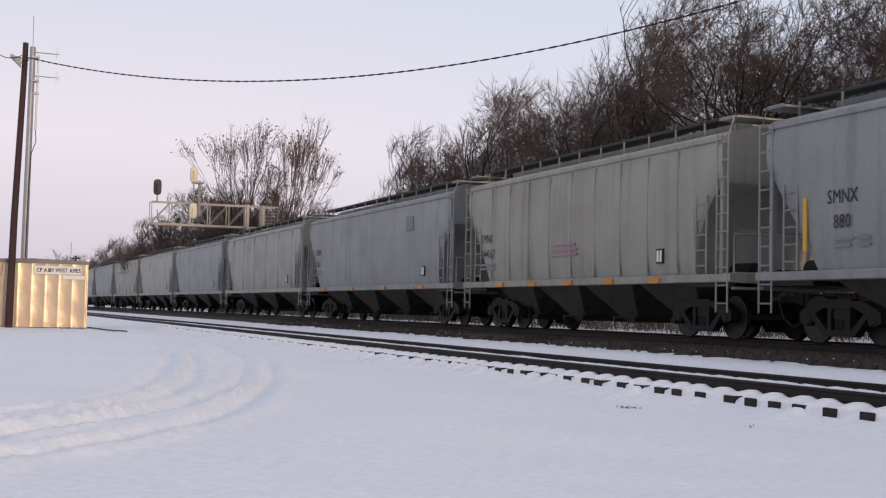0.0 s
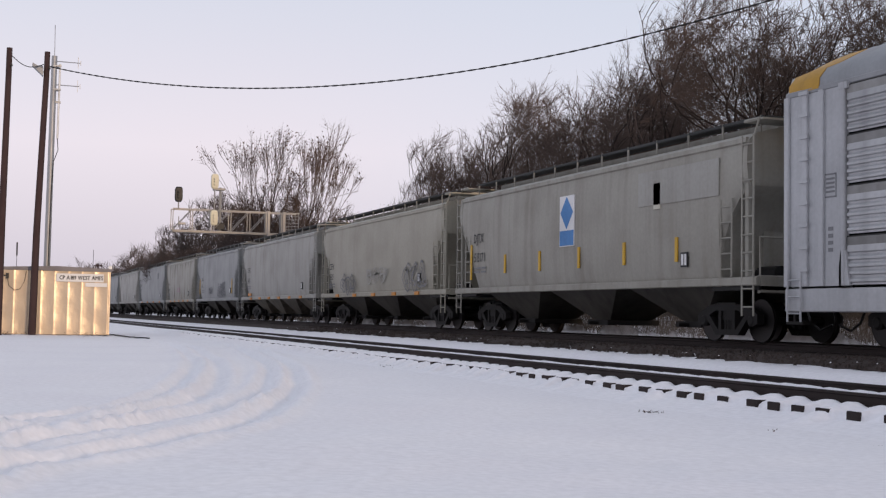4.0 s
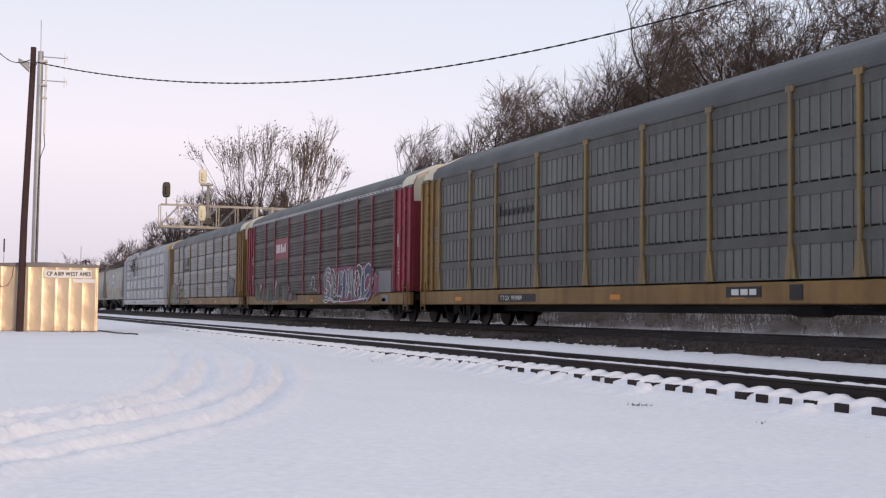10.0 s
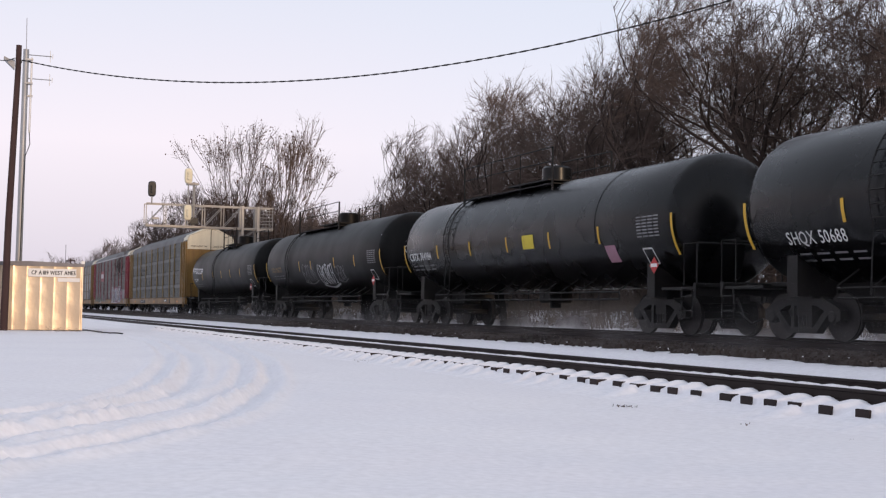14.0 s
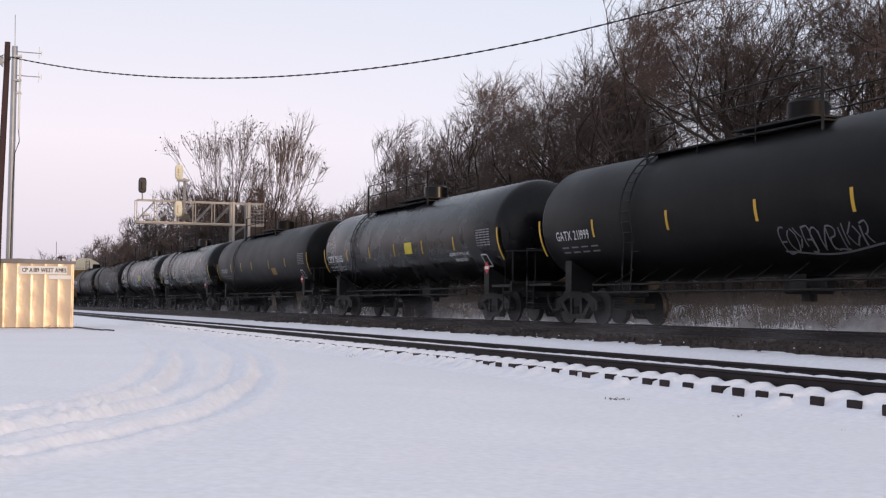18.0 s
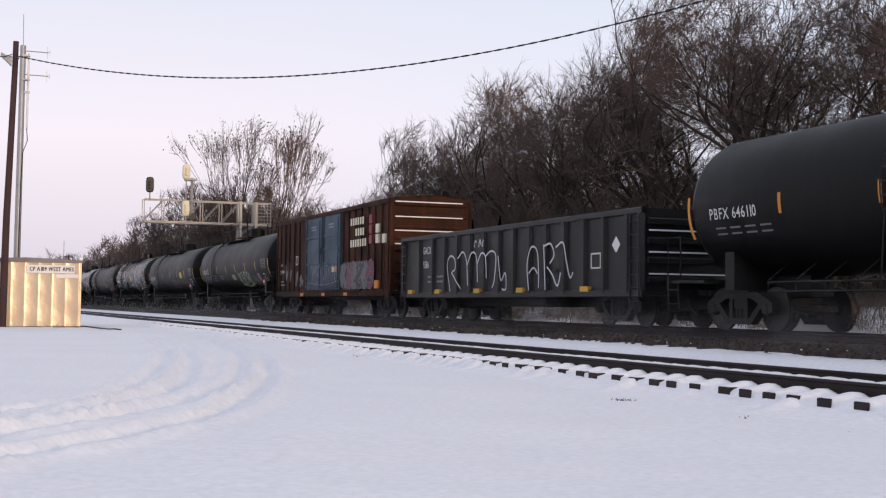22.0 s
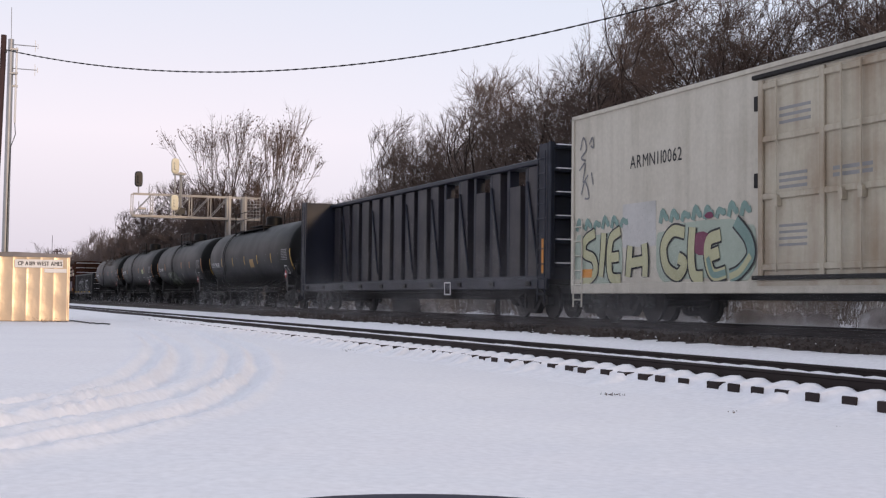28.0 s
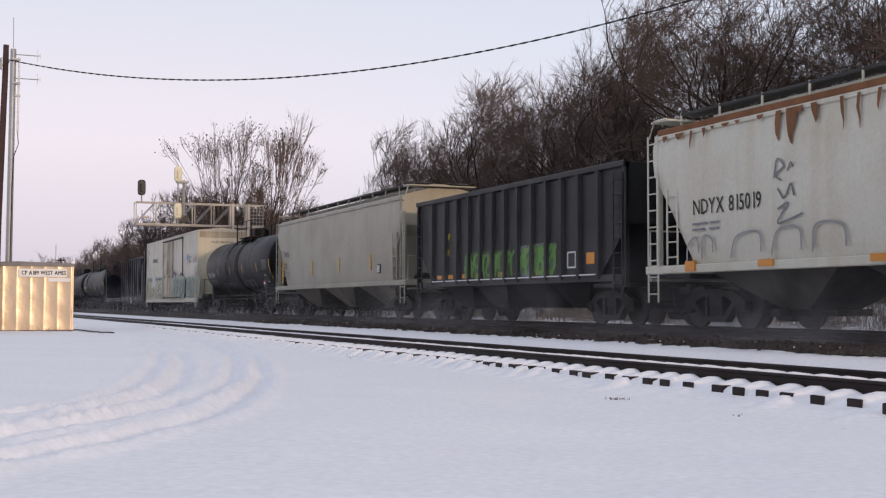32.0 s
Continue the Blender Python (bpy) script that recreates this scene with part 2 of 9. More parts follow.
# ---- mesh building ----
class Build:
    """Collects vertices and faces of one mesh."""

    def __init__(self):
        self.v, self.f, self.m = [], [], []

    def add(self, verts, faces, mi=0):
        o = len(self.v)
        self.v.extend(verts)
        self.f.extend(tuple(i + o for i in f) for f in faces)
        self.m.extend([mi] * len(faces))
        return self

    def box(self, x0, x1, y0, y1, z0, z1, c=0.0, mi=0):
        """A box; with c its long edges are chamfered."""
        if c <= 0:
            v = [(x, y, z) for x in (x0, x1) for y in (y0, y1) for z in (z0, z1)]
            return self.add(v, [(0, 1, 3, 2), (4, 6, 7, 5), (0, 4, 5, 1), (2, 3, 7, 6), (0, 2, 6, 4), (1, 5, 7, 3)], mi)
        d = (x1 - x0, y1 - y0, z1 - z0)
        ax = d.index(max(d))
        lo, hi = (x0, y0, z0), (x1, y1, z1)
        p, q = [i for i in range(3) if i != ax]
        prof = [(lo[p] + c, lo[q]), (hi[p] - c, lo[q]), (hi[p], lo[q] + c), (hi[p], hi[q] - c), (hi[p] - c, hi[q]), (lo[p] + c, hi[q]), (lo[p], hi[q] - c), (lo[p], lo[q] + c)]
        v = []
        for e in (lo[ax], hi[ax]):
            for a, b in prof:
                w = [0, 0, 0]
                w[ax], w[p], w[q] = e, a, b
                v.append(tuple(w))
        f = [tuple(range(7, -1, -1)), tuple(range(8, 16))] + [(i, (i + 1) % 8, (i + 1) % 8 + 8, i + 8) for i in range(8)]
        return self.add(v, f, mi)

    def loft(self, rings, caps=True, closed=True, mi=0):
        n = len(rings[0])
        v = [p for r in rings for p in r]
        f = []
        for k in range(len(rings) - 1):
            for i in range(n if closed else n - 1):
                j = (i + 1) % n
                f.append((k * n + i, k * n + j, (k + 1) * n + j, (k + 1) * n + i))
        if caps and closed:
            f.append(tuple(range(n - 1, -1, -1)))
            f.append(tuple((len(rings) - 1) * n + i for i in range(n)))
        return self.add(v, f, mi)

    def tube(self, pts, r, n=6, mi=0):
        """A tube along points; r one radius or one for each point."""
        pts = [Vector(p) for p in pts]
        rs = r if isinstance(r, (list, tuple)) else [r] * len(pts)
        rings = []
        for i, p in enumerate(pts):
            d = (pts[min(i + 1, len(pts) - 1)] - pts[max(i - 1, 0)]).normalized()
            a = d.cross(Vector((0, 0, 1)) if abs(d.z) < 0.9 else Vector((1, 0, 0))).normalized()
            b = d.cross(a)
            rings.append([tuple(p + (a * math.cos(2 * math.pi * k / n) + b * math.sin(2 * math.pi * k / n)) * rs[i]) for k in range(n)])
        return self.loft(rings, mi=mi)

    def lathe(self, prof, centre, axis="y", n=20, mi=0):
        """prof: (radius, along) pairs, turned round an axis."""
        rings = []
        for r, a in prof:
            ring = []
            for k in range(n):
                c, s = math.cos(2 * math.pi * k / n) * r, math.sin(2 * math.pi * k / n) * r
                q = {"x": (a, c, s), "y": (c, a, s), "z": (c, s, a)}[axis]
                ring.append((q[0] + centre[0], q[1] + centre[1], q[2] + centre[2]))
            rings.append(ring)
        return self.loft(rings, mi=mi)

    def mesh(self, name, mats, smooth=35):
        me = bpy.data.meshes.new(name)
        me.from_pydata(self.v, [], self.f)
        for m in mats if isinstance(mats, (list, tuple)) else [mats]:
            me.materials.append(m)
        if any(self.m):
            me.polygons.foreach_set("material_index", self.m)
        b = bmesh.new()
        b.from_mesh(me)
        bmesh.ops.recalc_face_normals(b, faces=b.faces)
        b.to_mesh(me)
        b.free()
        if smooth:
            me.polygons.foreach_set("use_smooth", [True] * len(me.polygons))
            me.set_sharp_from_angle(angle=radians(smooth))
        me.update()
        return me


def part(name, build, mats, parent, label="", m=None):
    """Links a mesh as one part of a thing. build: a Build or a finished mesh."""
    me = build.mesh(name, mats) if isinstance(build, Build) else build
    ob = new(name, me)
    ob.parent = parent
    if m is not None:
        ob.matrix_basis = m
    return tagged(ob, label)


def thing(name, label, category, group="", m=None):
    ob = new(name)
    if m is not None:
        ob.matrix_basis = m
    return tagged(ob, label, category, group)


def setting(name, build, mats, label, smooth=35):
    return tagged(new(name, build.mesh(name, mats, smooth)), label, kind="structure")


GLYPHS = {}


def glyph(ch):
    """Outline mesh of one character of the built-in font: vertices, faces, width."""
    if ch not in GLYPHS:
        cu = bpy.data.curves.new("glyph", "FONT")
        cu.body, cu.size, cu.resolution_u, cu.offset = ch, 1.0, 2, 0.0 if ch in "MNW" else 0.006
        tmp = bpy.data.objects.new("glyph", cu)
        scene.collection.objects.link(tmp)
        bpy.context.view_layer.update()
        me = tmp.to_mesh()
        v = [tuple(p.co) for p in me.vertices]
        GLYPHS[ch] = (v, [tuple(p.vertices) for p in me.polygons], max(p[0] for p in v))
        tmp.to_mesh_clear()
        bpy.data.objects.remove(tmp)
        bpy.data.curves.remove(cu)
    return GLYPHS[ch]


for letter in "ABCDEFGHIJKLMNOPQRSTUVWXYZ0123456789-":
    glyph(letter)


def writing(name, text, size, place, mat, parent, label="", facing="near", squeeze=1.0, warp=None):
    """Painted lettering, standing on the surface. facing: near (-y), end (+x). warp: y as a function of z."""
    b, x = Build(), 0.0
    for ch in text:
        if ch == " ":
            x += 0.34
            continue
        v, f, w = glyph(ch)
        b.add([((p[0] + x) * size * squeeze, 0, p[1] * size) for p in v], f)
        x += w + 0.07
    if facing == "end":
        b.v = [(place[0], place[1] + p[0], place[2] + p[2]) for p in b.v]
    else:
        b.v = [(place[0] + p[0], (place[1] + p[1]) if warp is None else warp(place[2] + p[2]), place[2] + p[2]) for p in b.v]
    return part(name, b.mesh(name, mat, 0), mat, parent, label)


def bars(name, spots, mat, parent, y, label="", warp=None):
    """Plain bars (x0, x1, z0, z1) in place of small lettering, 2 mm proud."""
    if name in ("company_bar", "logo_bar"):
        for k, s in enumerate(spots):
            bars("sign_bar", [s], mat, parent, y, label if k == 0 else "", warp)
        return
    b = Build()
    for x0, x1, z0, z1 in spots:
        if warp:
            b.add([(x0, warp(z0), z0), (x1, warp(z0), z0), (x1, warp(z1), z1), (x0, warp(z1), z1)], [(0, 1, 2, 3)])
        else:
            b.box(x0, x1, y, y + 0.004, z0, z1)
    return part(name, b.mesh(name, mat, 0), mat, parent, label)

# ---- ground ----
def ground_height(x, y):
    """Snow level: flat before the near track, rising to the main track, level behind it."""
    keys = [(-400, 0.0), (8.8, 0.0), (9.4, 0.03), (12.0, 0.10), (13.0, 0.40), (14.3, 0.50), (18.6, 0.50), (20.5, 0.32), (23.0, 0.65), (27.0, 1.30), (60, 1.5), (400, 2.5)]
    z = keys[-1][1]
    for (a, za), (b, zb) in zip(keys, keys[1:]):
        if y <= b:
            u = max(0.0, (y - a) / (b - a))
            z = za + (zb - za) * u * u * (3 - 2 * u)
            break
    return z


# wheel ruts of a car that turned round in the snow
RUTS = [
    [(-9.0, -0.9), (-11.5, -0.3), (-13.7, 0.4), (-14.7, 1.2), (-16.9, 2.1), (-20.4, 3.1), (-25.7, 4.25), (-31.3, 5.15), (-39.8, 6.1), (-50, 6.6)],
    [(-8.0, -0.9), (-10.3, -0.3), (-12.2, 0.35), (-13.2, 1.2), (-15.6, 2.2), (-18.2, 3.15), (-24.0, 4.45), (-31.2, 5.55), (-44.6, 7.0), (-54, 7.6)],
    [(-7.4, -0.8), (-9.3, -0.3), (-10.95, 0.3), (-11.95, 1.05), (-13.7, 2.1), (-16.9, 3.5), (-21.8, 4.95), (-29.3, 6.55), (-41.0, 8.1), (-52, 8.8)],
    [(-6.6, -0.8), (-8.2, -0.3), (-9.55, 0.27), (-10.25, 0.9), (-11.5, 1.8), (-13.7, 2.95), (-17.9, 4.35), (-22.7, 5.65), (-30.3, 7.2), (-42.4, 8.7), (-57.3, 9.2)],
]


def spline(pts, step):
    out = []
    P = [np.array(p, float) for p in pts]
    P = [2 * P[0] - P[1]] + P + [2 * P[-1] - P[-2]]
    for i in range(1, len(P) - 2):
        n = max(2, int(np.linalg.norm(P[i + 1] - P[i]) / step))
        for k in range(n):
            t = k / n
            out.append(0.5 * (2 * P[i] + (P[i + 1] - P[i - 1]) * t + (2 * P[i - 1] - 5 * P[i] + 4 * P[i + 1] - P[i + 2]) * t * t + (3 * P[i] - P[i - 1] - 3 * P[i + 1] + P[i + 2]) * t ** 3))
    return np.array(out)


def snow_field():
    """One sheet: fine where the ruts lie and at the near track, coarse to the horizon."""
    xs = np.unique(np.concatenate([-np.geomspace(60, 3000, 26), np.arange(-60, -26, 0.5), np.arange(-26, -4, 0.11), np.arange(-4, 2, 0.25), np.arange(2, 40, 2.0), np.geomspace(40, 3000, 16)]))
    ys = np.unique(np.concatenate([-np.geomspace(4, 3000, 22), np.arange(-4, -1.5, 0.3), np.arange(-1.5, 9.2, 0.075), np.arange(9.2, 15, 0.12), np.arange(15, 30, 0.7), np.geomspace(30, 3000, 24)]))
    X, Y = np.meshgrid(xs, ys, indexing="ij")
    Z = np.array([ground_height(0, y) for y in ys])[None, :] + 0 * X
    near = (X > -75) & (X < 40) & (Y > -8) & (Y < 14)
    for freq, amp in ((0.35, 0.05), (1.1, 0.015), (3.7, 0.006)):
        ph = np.random.rand(6) * 6
        w = np.sin(X * freq + ph[0] + 1.3 * np.sin(Y * freq * 0.7 + ph[1])) * np.sin(Y * freq * 1.2 + ph[2] + np.sin(X * freq * 0.6 + ph[3]))
        Z += np.where(near, amp * w * np.clip((9.0 - np.abs(Y)) / 2, 0.25, 1), 0)
    lumps = np.random.rand(*X.shape)
    lumps = (lumps + np.roll(lumps, 1, 0) + np.roll(lumps, 1, 1) + np.roll(np.roll(lumps, 1, 0), 1, 1)) / 4
    for k, rut in enumerate(RUTS):
        c = spline(rut, 0.25)
        idx = np.where((X > -58) & (X < 0) & (Y > -2) & (Y < 10))
        px, py = X[idx], Y[idx]
        d = np.full(px.shape, 9.0)
        wob = np.zeros(px.shape)
        for i in range(0, len(px), 4000):
            dd = np.hypot(px[i:i + 4000, None] - c[None, :, 0], py[i:i + 4000, None] - c[None, :, 1])
            d[i:i + 4000] = dd.min(1)
            wob[i:i + 4000] = dd.argmin(1)
        churn = 0.5 + 0.5 * np.sin(wob * 0.9 + k) * np.sin(wob * 0.37 + px * 1.2)
        width = 0.17
        cut = -0.085 * np.exp(-(d / width) ** 4) * (0.8 + 0.3 * churn) + 0.065 * np.exp(-((d - 0.30) / 0.10) ** 2) * (0.25 + 0.35 * churn + 0.9 * lumps[idx]) + 0.02 * np.exp(-(d / 0.05) ** 2)
        Z[idx] += cut * np.clip((px + 58) / 20, 0.15, 1)
    n, m = X.shape
    me = bpy.data.meshes.new("ground")
    v = np.stack([X, Y, Z], -1).reshape(-1, 3)
    i, j = np.meshgrid(np.arange(n - 1), np.arange(m - 1), indexing="ij")
    q = np.stack([i * m + j, (i + 1) * m + j, (i + 1) * m + j + 1, i * m + j + 1], -1).reshape(-1, 4)
    me.from_pydata(v.tolist(), [], q.tolist())
    me.materials.append(SNOW)
    me.polygons.foreach_set("use_smooth", [True] * len(me.polygons))
    return tagged(new("ground", me), "snow-covered ground with curved wheel ruts", kind="structure")


snow_field()


def rails(name, yc, z, label, x0=-900, x1=600, snowy=False):
    """Two flat-bottomed rails: foot, web and head."""
    for k, y in enumerate((yc - 0.755, yc + 0.755)):
        b = Build()
        prof = [(-0.07, -0.172), (0.07, -0.172), (0.07, -0.160), (0.012, -0.145), (0.012, -0.045), (0.036, -0.032), (0.036, -0.004), (0.028, 0.0), (-0.028, 0.0), (-0.036, -0.004), (-0.036, -0.032), (-0.012, -0.045), (-0.012, -0.145), (-0.07, -0.160)]
        b.loft([[(x, y + p, z + q) for p, q in prof] for x in (x0, -200, -60, 0, 100, x1)])
        setting(name if k == 0 else name, b, RAIL, label)


rails("rail_near_track", NEAR_Y, NEAR_Z, "rusty brown rail of the near track in snow")
rails("rail_main_track", TRACK_Y, RAIL_Z, "dark steel rail on brown ballast")


def ballast_bed():
    """Dark bed of the main track, with broken edges where snow lies on the stones."""
    b = Build()
    xs = list(np.concatenate([-np.geomspace(900, 60, 18), np.arange(-60, 12, 0.35), np.geomspace(12, 600, 12)]))
    rings = []
    rnd = random.Random(4)
    for x in xs:
        e = rnd.uniform(-0.25, 0.25) if -60 < x < 12 else 0.0
        prof = [(13.35 + e * 0.6, 0.36), (13.6 + e * 0.4, 0.49), (13.9, 0.54 + rnd.uniform(-0.02, 0.03)), (14.7, 0.585), (15.4, 0.585), (17.2, 0.585), (17.9, 0.585), (19.2, 0.50), (20.2, 0.28)]
        rings.append([(x, y, z) for y, z in prof])
    b.loft(rings, caps=False, closed=False)
    return setting("ballast", b, BALLAST, "dark brown stone ballast with snow on its edge")


ballast_bed()


def stones(name, n, area, size, mat, label, seed):
    """Loose lumps on the ground, as one sheet of small solids."""
    rnd = random.Random(seed)
    b = Build()
    for _ in range(n):
        x, y, z = area(rnd)
        r = rnd.uniform(*size)
        a = rnd.uniform(0, 6.28)
        p = [(x + r * math.cos(a + k * 1.57) * rnd.uniform(0.7, 1.2), y + r * math.sin(a + k * 1.57) * rnd.uniform(0.7, 1.2), z - r * 0.3) for k in range(4)]
        q = [(u[0] * 0.45 + x * 0.55, u[1] * 0.45 + y * 0.55, z + r * rnd.uniform(0.4, 0.8)) for u in p]
        b.loft([p, q])
    return tagged(new(name, b.mesh(name, mat, 0)), label, kind="stuff")


def bed_spot(rnd):
    x, y = -55 + 65 * rnd.random() ** 0.8, rnd.uniform(13.3, 15.2)
    return x, y, 0.36 + min(1, max(0, (y - 12.8) / 1.2)) * 0.20


stones("ballast_stones", 5200, bed_spot, (0.025, 0.065), BALLAST, "loose brown ballast stones along the main track", 7)


def patch_spot(rnd):
    x, y = -60 + 70 * rnd.random() ** 0.8, rnd.choice((rnd.gauss(13.55, 0.15), rnd.uniform(13.4, 14.4)))
    return x, y, 0.40 + min(1, max(0, (y - 12.8) / 1.2)) * 0.17


stones("snow_lumps", 60, patch_spot, (0.008, 0.022), SNOW, "small patches of snow caught on the ballast", 8)


rnd_t = random.Random(2)
NEAR_TIES = [(4.3 - 0.54 * k + rnd_t.uniform(-0.07, 0.07), NEAR_Y + rnd_t.uniform(-0.07, 0.05), min(0.185, rnd_t.choice((0.075, 0.10, 0.115, 0.13, 0.155)) + rnd_t.uniform(-0.015, 0.015) + (0.0 if k < 36 else 0.006 * (k - 36)))) for k in range(120)]


def ties():
    """Ties of both tracks; the near track's show only their ends, out of the snow."""
    me = Build().box(-0.115, 0.115, -1.3, 1.3, -0.18, 0.0, 0.012).mesh("tie", TIE)
    bed = setting("near_track_bed", Build().box(-60, 20, NEAR_Y - 1.2, NEAR_Y + 1.2, -0.05, 0.03), BALLAST, "bed of the near track under snow")
    rnd = random.Random(2)
    for x, y, drift in NEAR_TIES:
        ob = new("tie", me)
        ob.parent = bed
        ob.matrix_basis = pose(x, y, NEAR_Z - 0.172, 0, 0, rnd.uniform(-1.5, 1.5))
    bed2 = setting("main_track_bed", Build().box(-60, 20, TRACK_Y - 1.2, TRACK_Y + 1.2, 0.30, 0.44), BALLAST, "bed of the main track")
    for i in range(120):
        ob = new("tie", me)
        ob.parent = bed2
        ob.matrix_basis = pose(3 - 0.52 * i + rnd.uniform(-0.04, 0.04), TRACK_Y + rnd.uniform(-0.05, 0.05), RAIL_Z - 0.128, 0, 0, rnd.uniform(-1, 1))


def snow_on_track():
    """Drift between the near track's rails, and caps over the ties that leave their ends bare."""
    b = Build()
    xs = np.concatenate([-np.geomspace(300, 60, 10), np.arange(-60, 8, 0.065)])
    between, shoulder = [], []
    rnd = random.Random(5)
    wave = 0.0
    top = NEAR_Z - 0.172
    for x in xs:
        wave = 0.85 * wave + rnd.uniform(-0.004, 0.004)
        tx, ty, drift = min(NEAR_TIES, key=lambda q: abs(q[0] - x))
        off = abs(x - tx)
        over = min(1.0, max(0.0, (0.17 - off) / 0.06))
        lump = 0.030 * math.cos(min(off / 0.27, 1.0) * math.pi) + wave
        if x < -60:
            over, lump, drift = 0.0, 0.0, 0.1
        mix = lambda crib, tie: crib + (tie - crib) * over
        between.append([(x, NEAR_Y - 0.70, 0.20), (x, NEAR_Y - 0.58, 0.225 + wave), (x, NEAR_Y, 0.250 + lump * 0.5), (x, NEAR_Y + 0.45, 0.270 + lump * 0.9), (x, NEAR_Y + 0.70, 0.25 + lump * 0.6)])
        end = ty - 1.3
        shoulder.append([(x, NEAR_Y - 0.79, 0.19), (x, NEAR_Y - 0.83, 0.225 + lump), (x, NEAR_Y - 0.93, 0.235 + lump * 0.8), (x, NEAR_Y - 1.06, mix(0.19, top + 0.03) + lump * 0.3), (x, NEAR_Y - 1.18, mix(0.145, top + 0.022) + wave), (x, end + 0.030, mix(0.10 + wave, top + 0.012)), (x, end + 0.018, mix(0.095 + wave, drift)), (x, end - 0.08, mix(0.072 + wave, drift - 0.015)), (x, end - 0.34, 0.035 + wave * 0.5), (x, end - 0.75, -0.02)])
    for rings in (between, shoulder):
        b.loft(rings, caps=False, closed=False)
    return tagged(new("track_snow", b.mesh("track_snow", SNOW, 80)), "snow drifted between the rails and over the tie ends", kind="stuff")


snow_on_track()
ties()

# ---- shed, poles, mast, cable, signal gantry ----
def equipment_shed():
    t = thing("equipment_shed", "tan corrugated steel signal shed catching low sun, in snow", "shed", m=pose(-60.6, 3.55, 0.0, 0, 0, -3.5))
    w = 2.42
    b = Build()
    prof = []
    y = -w
    while y < w - 0.001:
        for dy, dx in ((0.0, 0.0), (0.47, 0.0), (0.49, 0.006), (0.55, 0.006), (0.57, 0.0)):
            if y + dy <= w:
                prof.append((y + dy, dx))
        y += 0.605
    prof.append((w, 0.0))
    rows = []
    for k in range(9):
        z = 0.02 + 3.0 * k / 8
        rows.append([(dx + 0.02 * math.sin(k * 1.1 + yy * 1.7) * math.sin(k * 0.7), yy, z) for yy, dx in prof])
    b.loft(rows, caps=False, closed=False)
    part("front_wall", b, SHEDWALL, t, "ribbed tan steel wall")
    part("side_wall", Build().box(-4.2, -0.02, -w, -w + 0.05, 0.02, 3.0), SHEDROOF, t, "grey steel side wall")
    part("side_wall", Build().box(-4.2, -0.02, w - 0.05, w, 0.02, 3.0), SHEDROOF, t)
    part("back_wall", Build().box(-4.25, -4.2, -w, w, 0.02, 3.0), SHEDROOF, t)
    part("roof", Build().loft([[(x, -w - 0.12, 3.0), (x, w + 0.08, 3.0), (x, w + 0.08, 3.13), (x, 0, 3.22), (x, -w - 0.12, 3.13)] for x in (-4.4, 0.12)]), SHEDROOF, t, "low grey sheet roof")
    part("corner_trim", Build().box(-0.04, 0.06, w - 0.05, w + 0.03, 0.02, 3.0, 0.01), SHEDWALL, t)
    part("corner_trim", Build().box(-0.04, 0.06, -w - 0.03, -w + 0.05, 0.02, 3.0, 0.01), SHEDWALL, t)
    part("footing", Build().box(-4.2, -0.06, -w + 0.05, w - 0.05, -0.2, 0.04), BLACK, t)
    s = part("sign", Build().box(0.05, 0.075, -0.02, 2.13, 2.50, 2.88, 0.006), WHITE, t, "white station sign with black letters")
    writing("lettering", "CP A189 WEST AMES", 0.27, (0.080, 0.125, 2.60), TEXTBLACK, s, facing="end", squeeze=0.74)
    writing("lettering", "CP A189 WEST AMES", 0.27, (0.079, 0.11, 2.60), TEXTBLACK, s, "black capitals", facing="end", squeeze=0.74)
    part("notice", Build().box(0.05, 0.065, 1.30, 2.30, 2.28, 2.46), WHITE, t, "small white notice board")
    part("lamp_bracket", Build().box(0.03, 0.16, -2.24, -2.12, 2.58, 2.84, 0.01).box(0.05, 0.12, -2.36, -2.24, 2.70, 2.76), BLACK, t, "dark wall fitting")
    part("loose_wire", Build().tube([(0.06, -2.18, 2.6), (0.07, -2.1, 2.25), (0.08, -1.85, 2.05), (0.08, -1.6, 2.12), (0.07, -1.42, 2.5), (0.05, -1.36, 2.95)], 0.012, 5), BLACK, t, "black hanging wire")
    part("roof_knob", Build().box(-0.10, 0.10, 2.34, 2.50, 3.1, 3.28, 0.02), WHITE, t)
    for y, h in ((1.66, 1.0), (-1.85, 1.25)):
        a = part("whip_antenna", Build().tube([(-1.5, y, 3.1), (-1.5, y, 3.1 + h)], 0.012, 5), BLACK, t, "thin upright antenna")
        if y < 0:
            part("antenna_sleeve", Build().tube([(-1.5, y, 3.1 + h * 0.5), (-1.5, y, 3.1 + h)], 0.035, 6), BLACK, a)
    part("side_box", Build().box(-1.2, -0.3, -w - 0.42, -w - 0.02, 0.9, 1.7, 0.02), SHEDROOF, t, "grey cabinet on the side wall")


equipment_shed()


